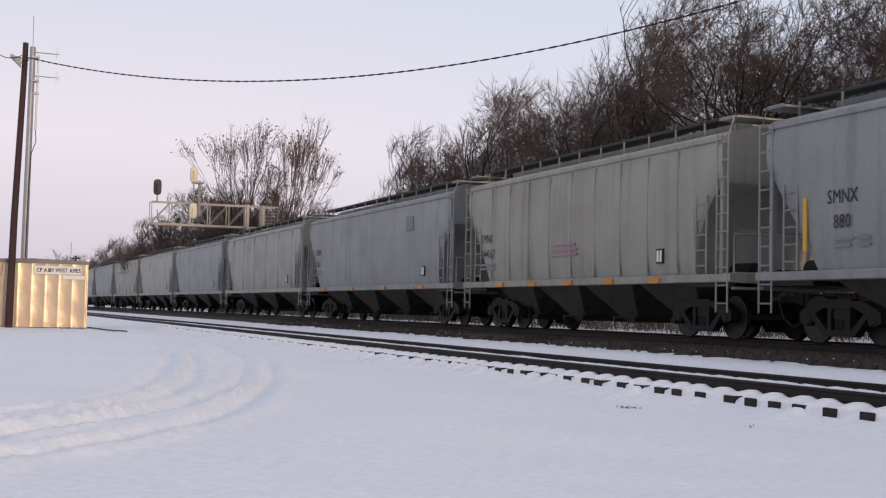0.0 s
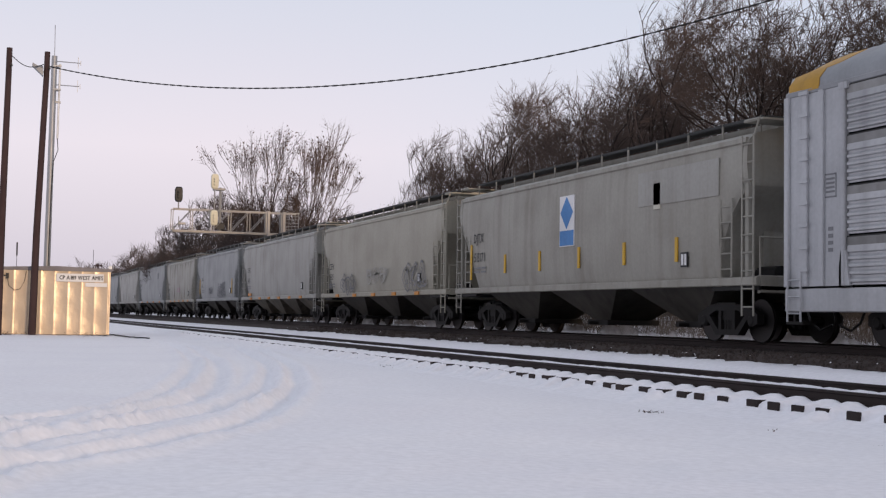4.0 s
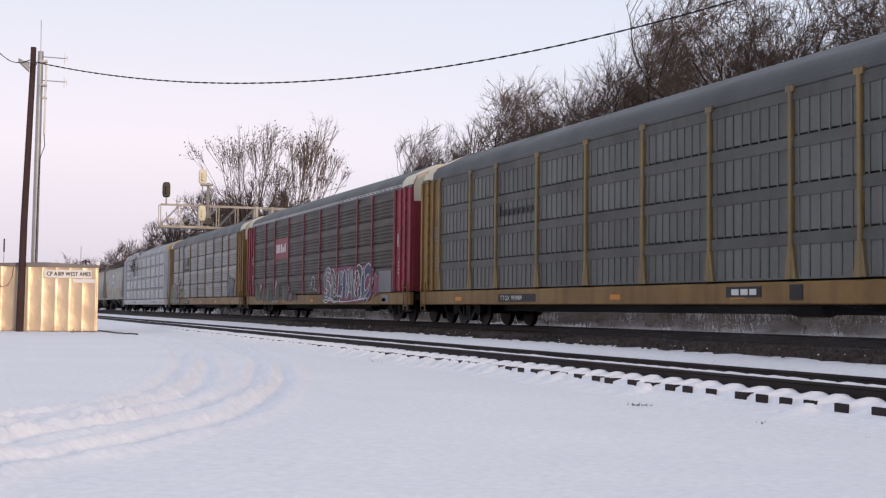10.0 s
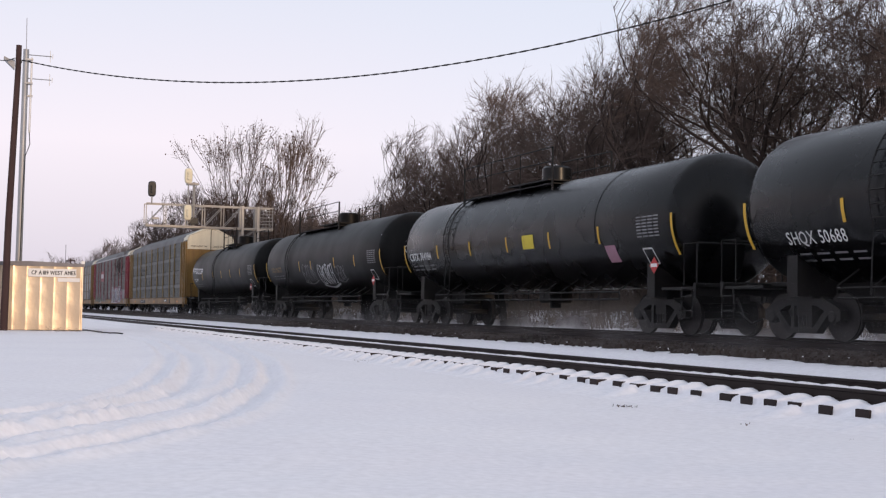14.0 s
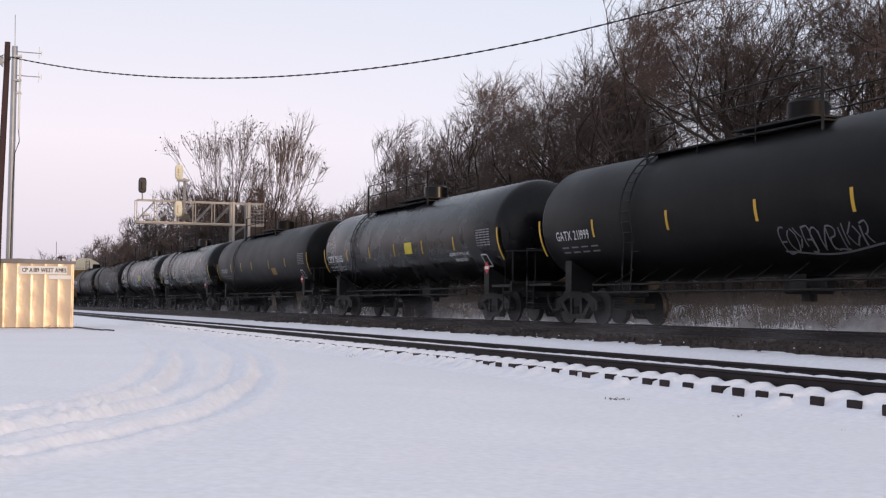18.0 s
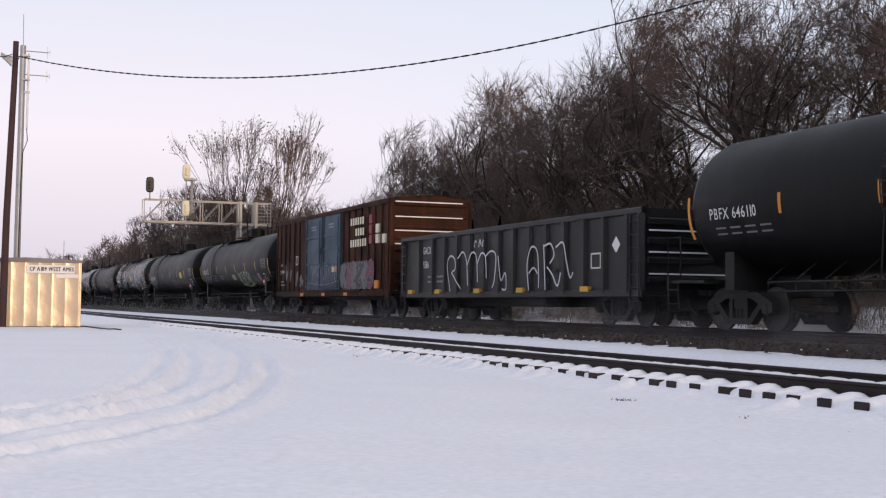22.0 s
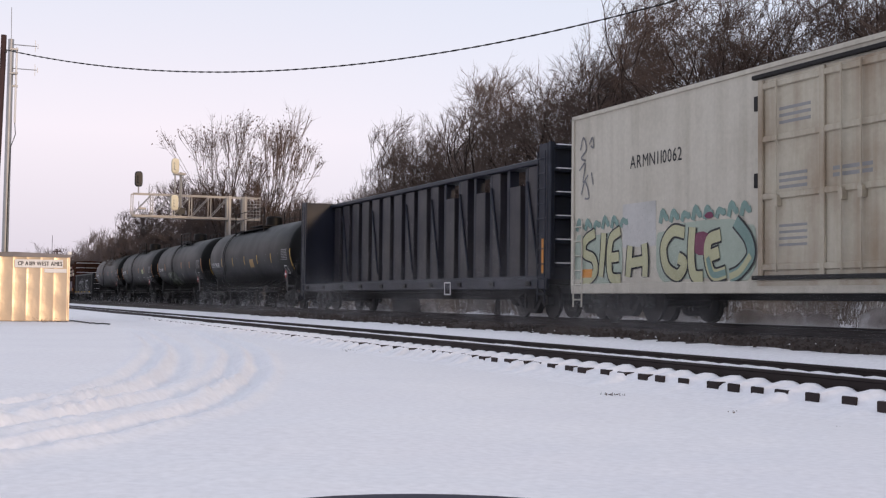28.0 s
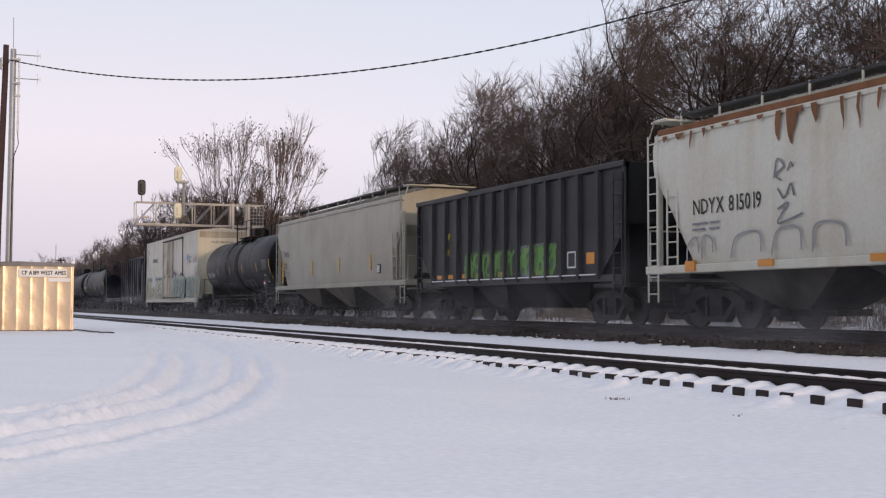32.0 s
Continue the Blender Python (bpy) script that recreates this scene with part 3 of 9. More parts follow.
def utility_pole(x, y, top, lean, label, box):
    t = thing("utility_pole", label, "pole", "utility poles", pose(x, y, -0.2))
    b = Build()
    b.tube([(0, 0, 0), (lean * 0.3, lean * 0.25, top * 0.40), (lean * 0.9, lean * 0.95, top * 0.92), (lean, lean, top + 0.2)], [0.175, 0.155, 0.13, 0.125], 12)
    part("shaft", b, POLEWOOD, t, "dark stained round timber")
    if box:
        part("lamp_head", Build().loft([[(lean + 0.05 + dx, lean - 0.17 - k * 0.12, top - 0.75 + dz + k * 0.06) for dx, dz in ((-0.16, -0.22 + k * 0.05), (0.16, -0.22 + k * 0.05), (0.19, 0.12), (0.10, 0.24 - k * 0.05), (-0.10, 0.24 - k * 0.05), (-0.19, 0.12))] for k in range(5)]), GALV, t, "pale grey lamp housing")
        part("bracket", Build().tube([(lean, lean, top - 0.8), (lean, lean - 0.35, top - 0.68)], 0.03, 6), GALV, t)
    part("insulator", Build().lathe([(0.0, -0.10), (0.05, -0.10), (0.05, -0.02), (0.03, 0.0), (0.05, 0.02), (0.05, 0.10), (0.0, 0.10)], (lean + 0.15, lean + 0.1, top - 0.6), "x", 10), BLACK, t)
    return t


utility_pole(-59.85, 2.49, 13.1, 0.27, "dark leaning wooden utility pole with a lamp head", True)
utility_pole(-58.5, 0.98, 12.9, 0.10, "weathered wooden utility pole beside the shed", False)
utility_pole(-22.0, 28.3, 13.6, 0.0, "wooden utility pole across the tracks", False)


def radio_mast():
    t = thing("radio_mast", "slim grey steel radio mast with two side antennas", "mast", m=pose(-65.0, 3.30, 0))
    part("shaft", Build().tube([(0, 0, 0), (0.0, 0.03, 7), (0.0, 0.06, 14.0)], [0.17, 0.155, 0.14], 14), GALV, t, "galvanised tapered tube")
    part("whip", Build().tube([(0, 0.06, 14.0), (0, 0.04, 15.6)], 0.018, 5), GALV, t, "thin whip antenna")
    for z in (13.74, 12.54):
        a = part("side_antenna", Build().tube([(0, 0.06, z), (0, 1.30, z)], 0.025, 6), GALV, t, "horizontal antenna boom")
        part("dipole", Build().tube([(0, 1.22, z - 0.30), (0, 1.22, z + 0.30)], 0.018, 5).tube([(0, 1.34, z - 0.12), (0, 1.34, z + 0.12)], 0.022, 5), WHITE, a)
        part("clamp", Build().box(-0.2, 0.2, 0.0, 0.40, z - 0.30, z - 0.22, 0.01), GALV, a)
    part("antenna_tube", Build().tube([(0.05, 0.32, 9.8), (0.05, 0.34, 13.6)], 0.05, 6), WHITE, t, "white vertical antenna tube")
    part("bracket", Build().box(-0.05, 0.1, 0.05, 0.42, 11.6, 11.7, 0.01), GALV, t)
    part("feed_cable", Build().tube([(0.10, 0.32, 9.8), (0.2, 0.36, 9.2), (0.2, 0.16, 8.6), (0.2, 0.10, 7), (0.2, 0.06, 3), (0.2, 0.05, 0.3)], 0.022, 5), BLACK, t)


radio_mast()


def overhead_cable():
    """A sagging twisted service cable from the lamp pole to the pole across the tracks."""
    p0, p1 = (-59.45, 2.86, 12.40), (-22.0, 28.30, 13.30)
    span = math.hypot(p1[0] - p0[0], p1[1] - p0[1])
    t = new("overhead_cable", None)
    tagged(t, "black twisted overhead cable sagging between poles", "cable")
    for ph in (0.0, math.pi):
        pts = []
        n = 420
        for i in range(n + 1):
            u = i / n
            s = u * span
            z = 0.00594 * s * s - 0.2530 * s + p0[2] + (p1[2] - p0[2] - (0.00594 * span ** 2 - 0.2530 * span)) * u
            a = s * 7.0 + ph
            pts.append((p0[0] + (p1[0] - p0[0]) * u + 0.014 * math.cos(a) * 0.56, p0[1] + (p1[1] - p0[1]) * u - 0.014 * math.cos(a) * 0.83, z + 0.016 * math.sin(a)))
        part("strand", Build().tube(pts, 0.017, 5), CABLE, t)
    pts = []
    for i in range(13):
        u = i / 12
        pts.append((-59.35 + 0.95 * u, 2.6 - 1.55 * u, 12.45 + 0.25 * u - 0.35 * math.sin(math.pi * u)))
    part("lead", Build().tube(pts, 0.02, 5), CABLE, t)


overhead_cable()


def signal_gantry():
    t = thing("signal_gantry", "pale steel cantilever signal bridge with signal heads over the track", "signal bridge", m=pose(-101.5, 0, 0))
    y0, y1, yp = 14.75, 25.2, 22.6
    z0, z1 = 7.75, 9.50
    xs = (-0.55, 0.55)
    for x in xs:
        for z in (z0, z1):
            part("chord", Build().box(x - 0.042, x + 0.042, y0, y1, z - 0.042, z + 0.042, 0.01), ALUM, t, "pale steel chord")
    n = 5
    for i in range(n + 1):
        y = y0 + (yp - y0) * i / n
        for x in xs:
            part("upright", Build().box(x - 0.032, x + 0.032, y - 0.032, y + 0.032, z0, z1), ALUM, t)
            if i < n:
                ya = y0 + (yp - y0) * (i + 1) / n
                part("diagonal", Build().tube([(x, y, z0), (x, ya, z1)], 0.030, 4), ALUM, t)
        part("cross_bar", Build().box(-0.55, 0.55, y - 0.035, y + 0.035, z0 - 0.035, z0 + 0.035), ALUM, t)
    part("walkway", Build().box(-0.5, 0.5, y0, y1, z0 - 0.13, z0 - 0.07), ALUM, t, "walkway grating")
    for y in (yp, yp + 1.3):
        for x in xs:
            part("post", Build().box(x - 0.11, x + 0.11, y - 0.11, y + 0.11, 0.1, z1 + 0.1, 0.02), ALUM, t, "upright steel post")
    for k in range(6):
        z = 1.0 + k * 1.15
        for x in xs:
            part("brace", Build().tube([(x, yp, z), (x, yp + 1.3, z + 1.1)], 0.035, 4), ALUM, t)
    cage = part("ladder_cage", Build().tube([(0.55, y1 - 0.05, z0), (0.55, y1 - 0.05, z1 + 0.1)], 0.03, 4), ALUM, t, "ladder with safety cage")
    for k in range(7):
        z = z0 + 0.1 + k * 0.28
        part("hoop", Build().tube([(0.55, yp + 1.4, z), (0.55, y1, z)], 0.024, 4), ALUM, cage)
    for k in range(5):
        y = yp + 1.45 + k * 0.27
        part("hoop_bar", Build().tube([(0.55, y, z0), (0.55, y, z1)], 0.02, 4), ALUM, cage)
    # signal heads: one seen from behind, two pale ones
    def head(y, zc, mat, label, pole):
        h = part("signal_head", Build().loft([[(0.65 + dx, f * 0.31 * math.copysign(abs(math.cos(q)) ** 0.55, math.cos(q)), f * 0.62 * math.copysign(abs(math.sin(q)) ** 0.45, math.sin(q))) for q in [2 * math.pi * (k + 0.5) / 24 for k in range(24)]] for dx, f in ((-0.16, 0.9), (-0.12, 1.0), (0.06, 1.0), (0.14, 0.86))]), mat, t, label, pose(0, y, zc))
        b = Build()
        for dz in (0.36, 0.0, -0.36):
            b.lathe([(0.10, 0.0), (0.12, 0.0), (0.12, 0.28), (0.10, 0.28)], (0.75, 0, dz * 0.62), "x", 12)
        part("hood", b, mat, h)
        part("stem", Build().tube([(0.65, y, pole), (0.65, y, zc - 0.5)], 0.055, 8), ALUM, t)
    head(15.15, 10.65, BLACK, "black signal head seen from behind", z1)
    head(18.05, 11.85, CREAM, "cream signal head on a mast", z1)
    head(18.05, 8.85, CREAM, "cream signal head inside the truss", z0)
    part("mast", Build().tube([(0.2, 18.6, z0), (0.2, 18.6, 11.4)], 0.11, 8).box(-0.1, 0.7, 18.0, 18.9, 11.15, 11.3), ALUM, t, "signal mast")
    part("relay_box", Build().box(-0.3, 0.4, 18.1, 18.95, z0 + 0.2, z0 + 0.75, 0.03), BLACK, t)
    part("fitting", Build().box(0.5, 0.75, 15.2, 15.75, z0 + 0.45, z0 + 0.62, 0.02).tube([(0.6, 15.2, z0 + 0.2), (0.6, 15.2, z0 + 1.1)], 0.04, 5), ALUM, t)


signal_gantry()


def loose_cable():
    """A black line lying half buried on the snow beside the shed."""
    t = thing("ground_cable", "black cable lying on the snow beside the shed", "cable")
    pts = spline([(-61.2, 5.6), (-60.4, 6.15), (-58.4, 6.3), (-56.0, 6.42), (-54.3, 6.75), (-53.8, 7.35)], 0.3)
    part("sheath", Build().tube([(x, y, 0.03 + 0.012 * math.sin(2.1 * i)) for i, (x, y) in enumerate(pts)], 0.032, 6), CABLE, t)


loose_cable()


def line_post(x, y, h, label):
    t = thing("line_post", label, "post", m=pose(x, y, 0))
    part("post", Build().tube([(0, 0, 0), (0, 0, h)], [0.16, 0.10], 6), POLEWOOD, t)
    part("crossarm", Build().box(-0.08, 0.08, -0.5, 0.5, h - 0.35, h - 0.2).box(-0.08, 0.08, -0.3, 0.3, h - 0.8, h - 0.65), POLEWOOD, t)


line_post(-149.0, 13.3, 6.6, "far dark post with crossarms beside the track")


CARPAINT = surface("car_paint", (0.010, 0.006, 0.022), 0.45, amount=0.2, bump=0, spec=0.12)


def side_mirror():
    """The dark edge of the parked car before the camera."""
    t = thing("car_door", "dark violet car door with a rounded wing mirror", "car door", m=pose(-0.70, 0.28, 0, 0, 0, 68.1))
    part("door_panel", Build().loft([[(x, -0.14 + dy, z) for dy, z in ((-0.03, -0.1), (0.03, -0.1), (0.06, 0.5), (0.02, 0.84), (-0.03, 0.84))] for x in (-0.9, 0.5)]), CARPAINT, t)
    rings = []
    for k in range(17):
        a = -1 + 2 * k / 16
        g = max(0.05, (1 - a * a) ** 0.25)
        rings.append([(a * 0.195 + 0.018, 0.07 * g * math.cos(q), 1.0064 + 0.012 * a * -0.3 + 0.076 * g * math.sin(q)) for q in [2 * math.pi * i / 16 for i in range(16)]])
    part("mirror_housing", Build().loft(rings), CARPAINT, t, "rounded dark mirror housing")
    part("mirror_stalk", Build().box(-0.06, 0.04, -0.13, 0.0, 0.80, 0.95, 0.01), BLACK, t)


side_mirror()

# ---- bare trees ----
def tri_tube(b, p, q, r0, r1, n=3):
    d = q - p
    if d.length < 1e-6:
        return
    d.normalize()
    a = d.cross(Vector((0.3, 0.2, 1)) if abs(d.z) < 0.9 else Vector((1, 0.1, 0))).normalized()
    c = d.cross(a)
    o = len(b.v)
    for r, e in ((r0, p), (r1, q)):
        for k in range(n):
            w = 2 * math.pi * k / n
            b.v.append((e.x + (a.x * math.cos(w) + c.x * math.sin(w)) * r, e.y + (a.y * math.cos(w) + c.y * math.sin(w)) * r, e.z + (a.z * math.cos(w) + c.z * math.sin(w)) * r))
    if r1 == 0.0:
        del b.v[o + n + 1:]
    for k in range(n):
        j = (k + 1) % n
        b.f.append((o + k, o + j, o + n) if r1 == 0.0 else (o + k, o + j, o + n + j, o + n + k))
        b.m.append(0)


def tree_meshes(seed, height, stems=1, bole=0.2, depth=8, ratio=0.80, tilt=(0.18, 0.75), bend=0.10, lift=0.05, side=0.35, tips=4, tip=0.030, thin=0.0075, girth=0.013, leaves=0.0, far=False, reach=0.30):
    """Bare tree: crooked limbs that fork again and again, thinner each time, and end in fine twigs."""
    rnd = random.Random(seed)
    wood, fine, leaf = Build(), Build(), Build()
    least = thin * 1.25

    def cast(d, ang, turn):
        e = d.cross(Vector((0.2, 0.1, 1))).normalized() if abs(d.z) < 0.97 else Vector((1, 0, 0))
        f = d.cross(e)
        return (d * math.cos(ang) + (e * math.cos(turn) + f * math.sin(turn)) * math.sin(ang)).normalized()

    def limb(p, d, length, r, level, shoot=False):
        segs = 4 if level < 3 else 3 if level < 5 else 2 if level < 7 else 1
        b = wood if level < depth - 2 else fine
        sway = Vector((rnd.gauss(0, 1), rnd.gauss(0, 1), rnd.gauss(0, 0.4))) * bend * 0.6
        q, shoots = p, []
        for i in range(segs):
            d = (d + sway + Vector((rnd.gauss(0, bend), rnd.gauss(0, bend), rnd.gauss(0, bend * 0.6) + lift))).normalized()
            out = math.hypot(q.x, q.y) / (height * reach)
            if out > 0.8:
                d = (d - Vector((q.x, q.y, 0)) / (height * reach) * 0.35 * out).normalized()
            e = q + d * (length / segs)
            ra, rb = r * (1 - 0.22 * i / segs), r * (1 - 0.22 * (i + 1) / segs)
            tri_tube(b, q, e, max(least, ra), max(least, rb), 7 if level < 2 else 5 if level < 4 else 4 if level < 6 else 3)
            q = e
            if level >= 2 and not shoot and rnd.random() < side:
                shoots.append((q.copy(), cast(d, rnd.uniform(0.5, 1.1), rnd.uniform(0, 6.283)), rb))
        if level >= depth or (level > 2 and math.hypot(q.x, q.y) > 1.1 * height * reach):
            for _ in range(tips):
                w = cast(d, rnd.uniform(0.2, 1.25), rnd.uniform(0, 6.283))
                o = p.lerp(q, rnd.uniform(0.3, 1.0))
                w = o + (w + Vector((0, 0, 0.08))) * height * tip * rnd.uniform(0.6, 1.4)
                tri_tube(fine, o, w, thin, 0.0)
                if leaves and rnd.random() < leaves:
                    z = rnd.uniform(0.03, 0.075)
                    leaf.add([(w.x - z, w.y, w.z), (w.x, w.y - z * 0.6, w.z - z), (w.x + z, w.y, w.z), (w.x, w.y + z * 0.6, w.z + z)], [(0, 1, 2, 3)])
            return
        n = stems if level == 0 else 3 if rnd.random() < 0.30 else 2
        turn = rnd.uniform(0, 6.283)
        for k in range(n):
            turn += 6.283 / n + rnd.uniform(-0.5, 0.5)
            ang = rnd.uniform(tilt[0], 0.5 * (tilt[0] + tilt[1])) if k == 0 and level else rnd.uniform(0.6 * tilt[1], tilt[1])
            limb(q, cast(d, ang, turn), length * ratio * rnd.uniform(0.8, 1.15) * (1.0 if level else 0.9 / max(0.15, bole / 0.2)), r * 0.63 * (rnd.uniform(0.88, 1.0) if k == 0 else rnd.uniform(0.62, 0.86)), level + 1, shoot)
        for o, w, rb in shoots:
            limb(o, w, length * 0.55, rb * 0.45, max(depth - 2, min(depth, level + 2)), True)

    limb(Vector((0, 0, -0.3)), Vector((rnd.gauss(0, 0.05), rnd.gauss(0, 0.05), 1)), height * bole, height * girth, 0)
    top = sorted(v[2] for v in fine.v)[int(len(fine.v) * 0.998)]
    k = height / top
    for b in (wood, fine, leaf):
        b.v = [(x * k, y * k, z * k) for x, y, z in b.v]

    def quick(b, name, mat):
        me = bpy.data.meshes.new(name)
        me.from_pydata(b.v, [], b.f)
        me.materials.append(mat)
        return me
    return quick(wood, "trunk", FARTWIG if far else BARK), quick(fine, "crown", FARTWIG if far else TWIG), quick(leaf, "leaf_clumps", DEADLEAF) if leaf.v else None


TREES = [tree_meshes(11 + i, 13.0, st, bo, depth=7, ratio=0.83, bend=be, side=0.26, tips=6, tip=0.030, thin=0.0062, girth=0.0180, tilt=(0.12, ti)) for i, (st, bo, be, ti) in enumerate(((3, 0.18, 0.13, 0.62), (2, 0.22, 0.15, 0.60), (3, 0.16, 0.12, 0.56), (3, 0.14, 0.13, 0.58), (2, 0.20, 0.16, 0.66)))]
BUSHY = [tree_meshes(31 + i, 12.0, 5, 0.06, depth=6, ratio=0.82, tilt=(0.12, 0.50), bend=0.09, side=0.30, tips=6, tip=0.036, thin=0.0072, girth=0.013, reach=0.34) for i in range(2)]
SHRUBS = [tree_meshes(36 + i, 6.0, 5, 0.06, depth=5, ratio=0.84, tilt=(0.15, 0.7), bend=0.12, side=0.2, tips=5, tip=0.08, thin=0.0065, girth=0.014) for i in range(3)]
FAR_TREES = [tree_meshes(41 + i, 10.0, 3, 0.16, depth=5, ratio=0.84, tilt=(0.15, 0.66), bend=0.12, side=0.25, tips=5, tip=0.065, thin=0.014, girth=0.016, far=True) for i in range(3)]
THICKET = tree_meshes(47, 12.0, 5, 0.12, depth=6, ratio=0.83, tilt=(0.12, 0.45), bend=0.11, side=0.35, tips=5, tip=0.045, thin=0.012, girth=0.012, far=True)
LEAFY = [tree_meshes(62, 17.0, 4, 0.17, depth=6, ratio=0.82, tilt=(0.06, 0.24), bend=0.04, lift=0.03, side=0.12, tips=3, tip=0.034, thin=0.0085, girth=0.010, leaves=0.30), tree_meshes(68, 17.0, 5, 0.08, depth=6, ratio=0.82, tilt=(0.04, 0.19), bend=0.03, lift=0.04, side=0.12, tips=3, tip=0.034, thin=0.0085, girth=0.008, leaves=0.14)]


def tree(meshes, x, y, z, s, turn, label, group):
    t = thing("tree", label, "tree", group, pose(x, y, z, 0, 0, turn) @ Matrix.Diagonal((s, s, s, 1)))
    part("trunk", meshes[0], None, t, "dark grey-brown trunk and limbs")
    part("crown", meshes[1], None, t, "fine leafless twigs")
    if meshes[2]:
        part("leaf_clumps", meshes[2], None, t, "withered brown leaves")
    return t


rnd_w = random.Random(3)


def crown_top(x):
    """Height of the wood's skyline above the rails, lower at its far end."""
    keys = [(-84, 6.0), (-79, 8.2), (-74, 10.3), (-66, 11.9), (-61, 13.6), (-57, 13.4), (-51, 13.0), (-46, 13.1), (-42, 13.8), (0, 14.0)]
    for (a, za), (b, zb) in zip(keys, keys[1:]):
        if x <= b:
            return za + (zb - za) * max(0.0, (x - a) / (b - a))
    return 14.0


# the wood along the main track: a front row, trees behind it, shrubs between them, a deep back
for i in range(20):
    x = -19 - 59.0 * (i + rnd_w.uniform(-0.3, 0.3)) / 19
    y = max(rnd_w.uniform(26.3, 29.2), 29.5 if x < -70 else 28.3 if x < -65 else 0)
    z = ground_height(x, y) - 0.1
    m, s = (TREES[i % 5], 13.0) if x > -70 else (BUSHY[i % 2], 12.0)
    tree(m, x, y, z, (crown_top(x) - z) / s * rnd_w.uniform(0.94, 1.02), rnd_w.uniform(0, 360), "tall bare deciduous tree in the trackside wood", "trees of the wood")
for x, y, k in ((-70.5, 29.7, 0.90), (-73.0, 30.4, 0.84), (-74.5, 29.4, 0.70), (-77.0, 30.0, 0.58), (-79.5, 30.6, 0.48), (-68.0, 30.5, 0.98), (-64.5, 29.5, 1.0)):
    tree(BUSHY[int(x) % 2], x, y, ground_height(x, y) - 0.2, k, 40 * x, "dense bushy bare tree at the end of the wood", "trees of the wood")
for i in range(13):
    x = -26 - 46.0 * (i + rnd_w.uniform(-0.4, 0.4)) / 12
    y = rnd_w.uniform(31, 38)
    z = ground_height(x, y) - 0.1
    m, s = (TREES[(i * 2 + 1) % 5], 13.0) if x > -66 else (BUSHY[i % 2], 12.0)
    tree(m, x, y, z, (crown_top(x) - z) / s * rnd_w.uniform(0.92, 1.04), rnd_w.uniform(0, 360), "bare deciduous tree deep in the wood", "trees of the wood")
rnd_d = random.Random(8)
for i in range(4):
    x, y = -29 - 5.0 * i + rnd_d.uniform(-1, 1), rnd_d.uniform(30, 37)
    z = ground_height(x, y) - 0.1
    tree(TREES[(i * 3 + 2) % 5], x, y, z, (crown_top(x) + 0.3 - z) / 13.0, rnd_d.uniform(0, 360), "bare deciduous tree deep in the wood", "trees of the wood")
for i in range(46):
    x = -20 - 60.0 * (i + rnd_w.uniform(-0.4, 0.4)) / 45
    y = rnd_w.uniform(26.2, 34)
    tree(SHRUBS[i % 3], x, y, ground_height(x, y) - 0.3, rnd_w.uniform(0.75, 1.2), rnd_w.uniform(0, 360), "dense leafless shrub under the trees", "shrubs of the wood")
for i in range(44):
    x = -24 - 66.0 * (i + rnd_w.uniform(-0.4, 0.4)) / 43
    y = rnd_w.uniform(38, 58)
    tree(FAR_TREES[i % 3], x, y, ground_height(x, y) - 0.2, rnd_w.uniform(0.7, 0.95) * (1.0 if x > -80 else 0.85), rnd_w.uniform(0, 360), "bare tree at the back of the wood", "trees of the wood")
# farther trees behind the signal bridge and down the line
for i in range(22):
    x, y = -84 - 30 * i / 21 - rnd_w.uniform(0, 3), rnd_w.uniform(31, 45)
    tree(FAR_TREES[i % 3], x, y, ground_height(x, y) - 0.1, rnd_w.uniform(0.74, 0.92), rnd_w.uniform(0, 360), "bare tree in the wood behind the signal bridge", "distant trees")
for i in range(34):
    x, y = -96 - 62 * i / 33 - rnd_w.uniform(0, 3), rnd_w.uniform(32, 43)
    tree(FAR_TREES[i % 3], x, y, ground_height(x, y) - 0.1, rnd_w.uniform(0.86, 1.02), rnd_w.uniform(0, 360), "bare tree in the wood behind the signal bridge", "distant trees")
for i in range(105):
    x = -118 - 330 * (i / 105) ** 1.4 - rnd_w.uniform(0, 5)
    y = rnd_w.uniform(23.5, 42)
    tree(FAR_TREES[i % 3], x, y, ground_height(x, y) - 0.1, rnd_w.uniform(0.9, 1.15), rnd_w.uniform(0, 360), "bare tree far down the line", "distant trees")
for x, y, s, k, turn in ((-105.5, 22.7, 1.0, 0, 40), (-104.5, 25.3, 1.02, 1, 200)):
    tree(LEAFY[k], x, y, 0.3, s, turn, "tall upright tree with a few withered leaves", "trees behind the signal bridge")
for x, y, s, k, turn in ((-107.0, 21.2, 0.92, 1, 77), (-109.0, 23.2, 1.02, 0, 10), (-108.0, 25.0, 0.92, 2, 310), (-112.0, 18.4, 0.74, 0, 130), (-114.0, 17.2, 0.68, 0, 250), (-110.0, 28.5, 0.72, 0, 30)):
    tree(THICKET, x, y, 0.3, s, turn, "dense twiggy tree behind the signal bridge", "trees behind the signal bridge")
tree(TREES[3], -56.0, -7.7, 0.0, 1.0, 120, "bare tree beside the shed", "trees of the wood")


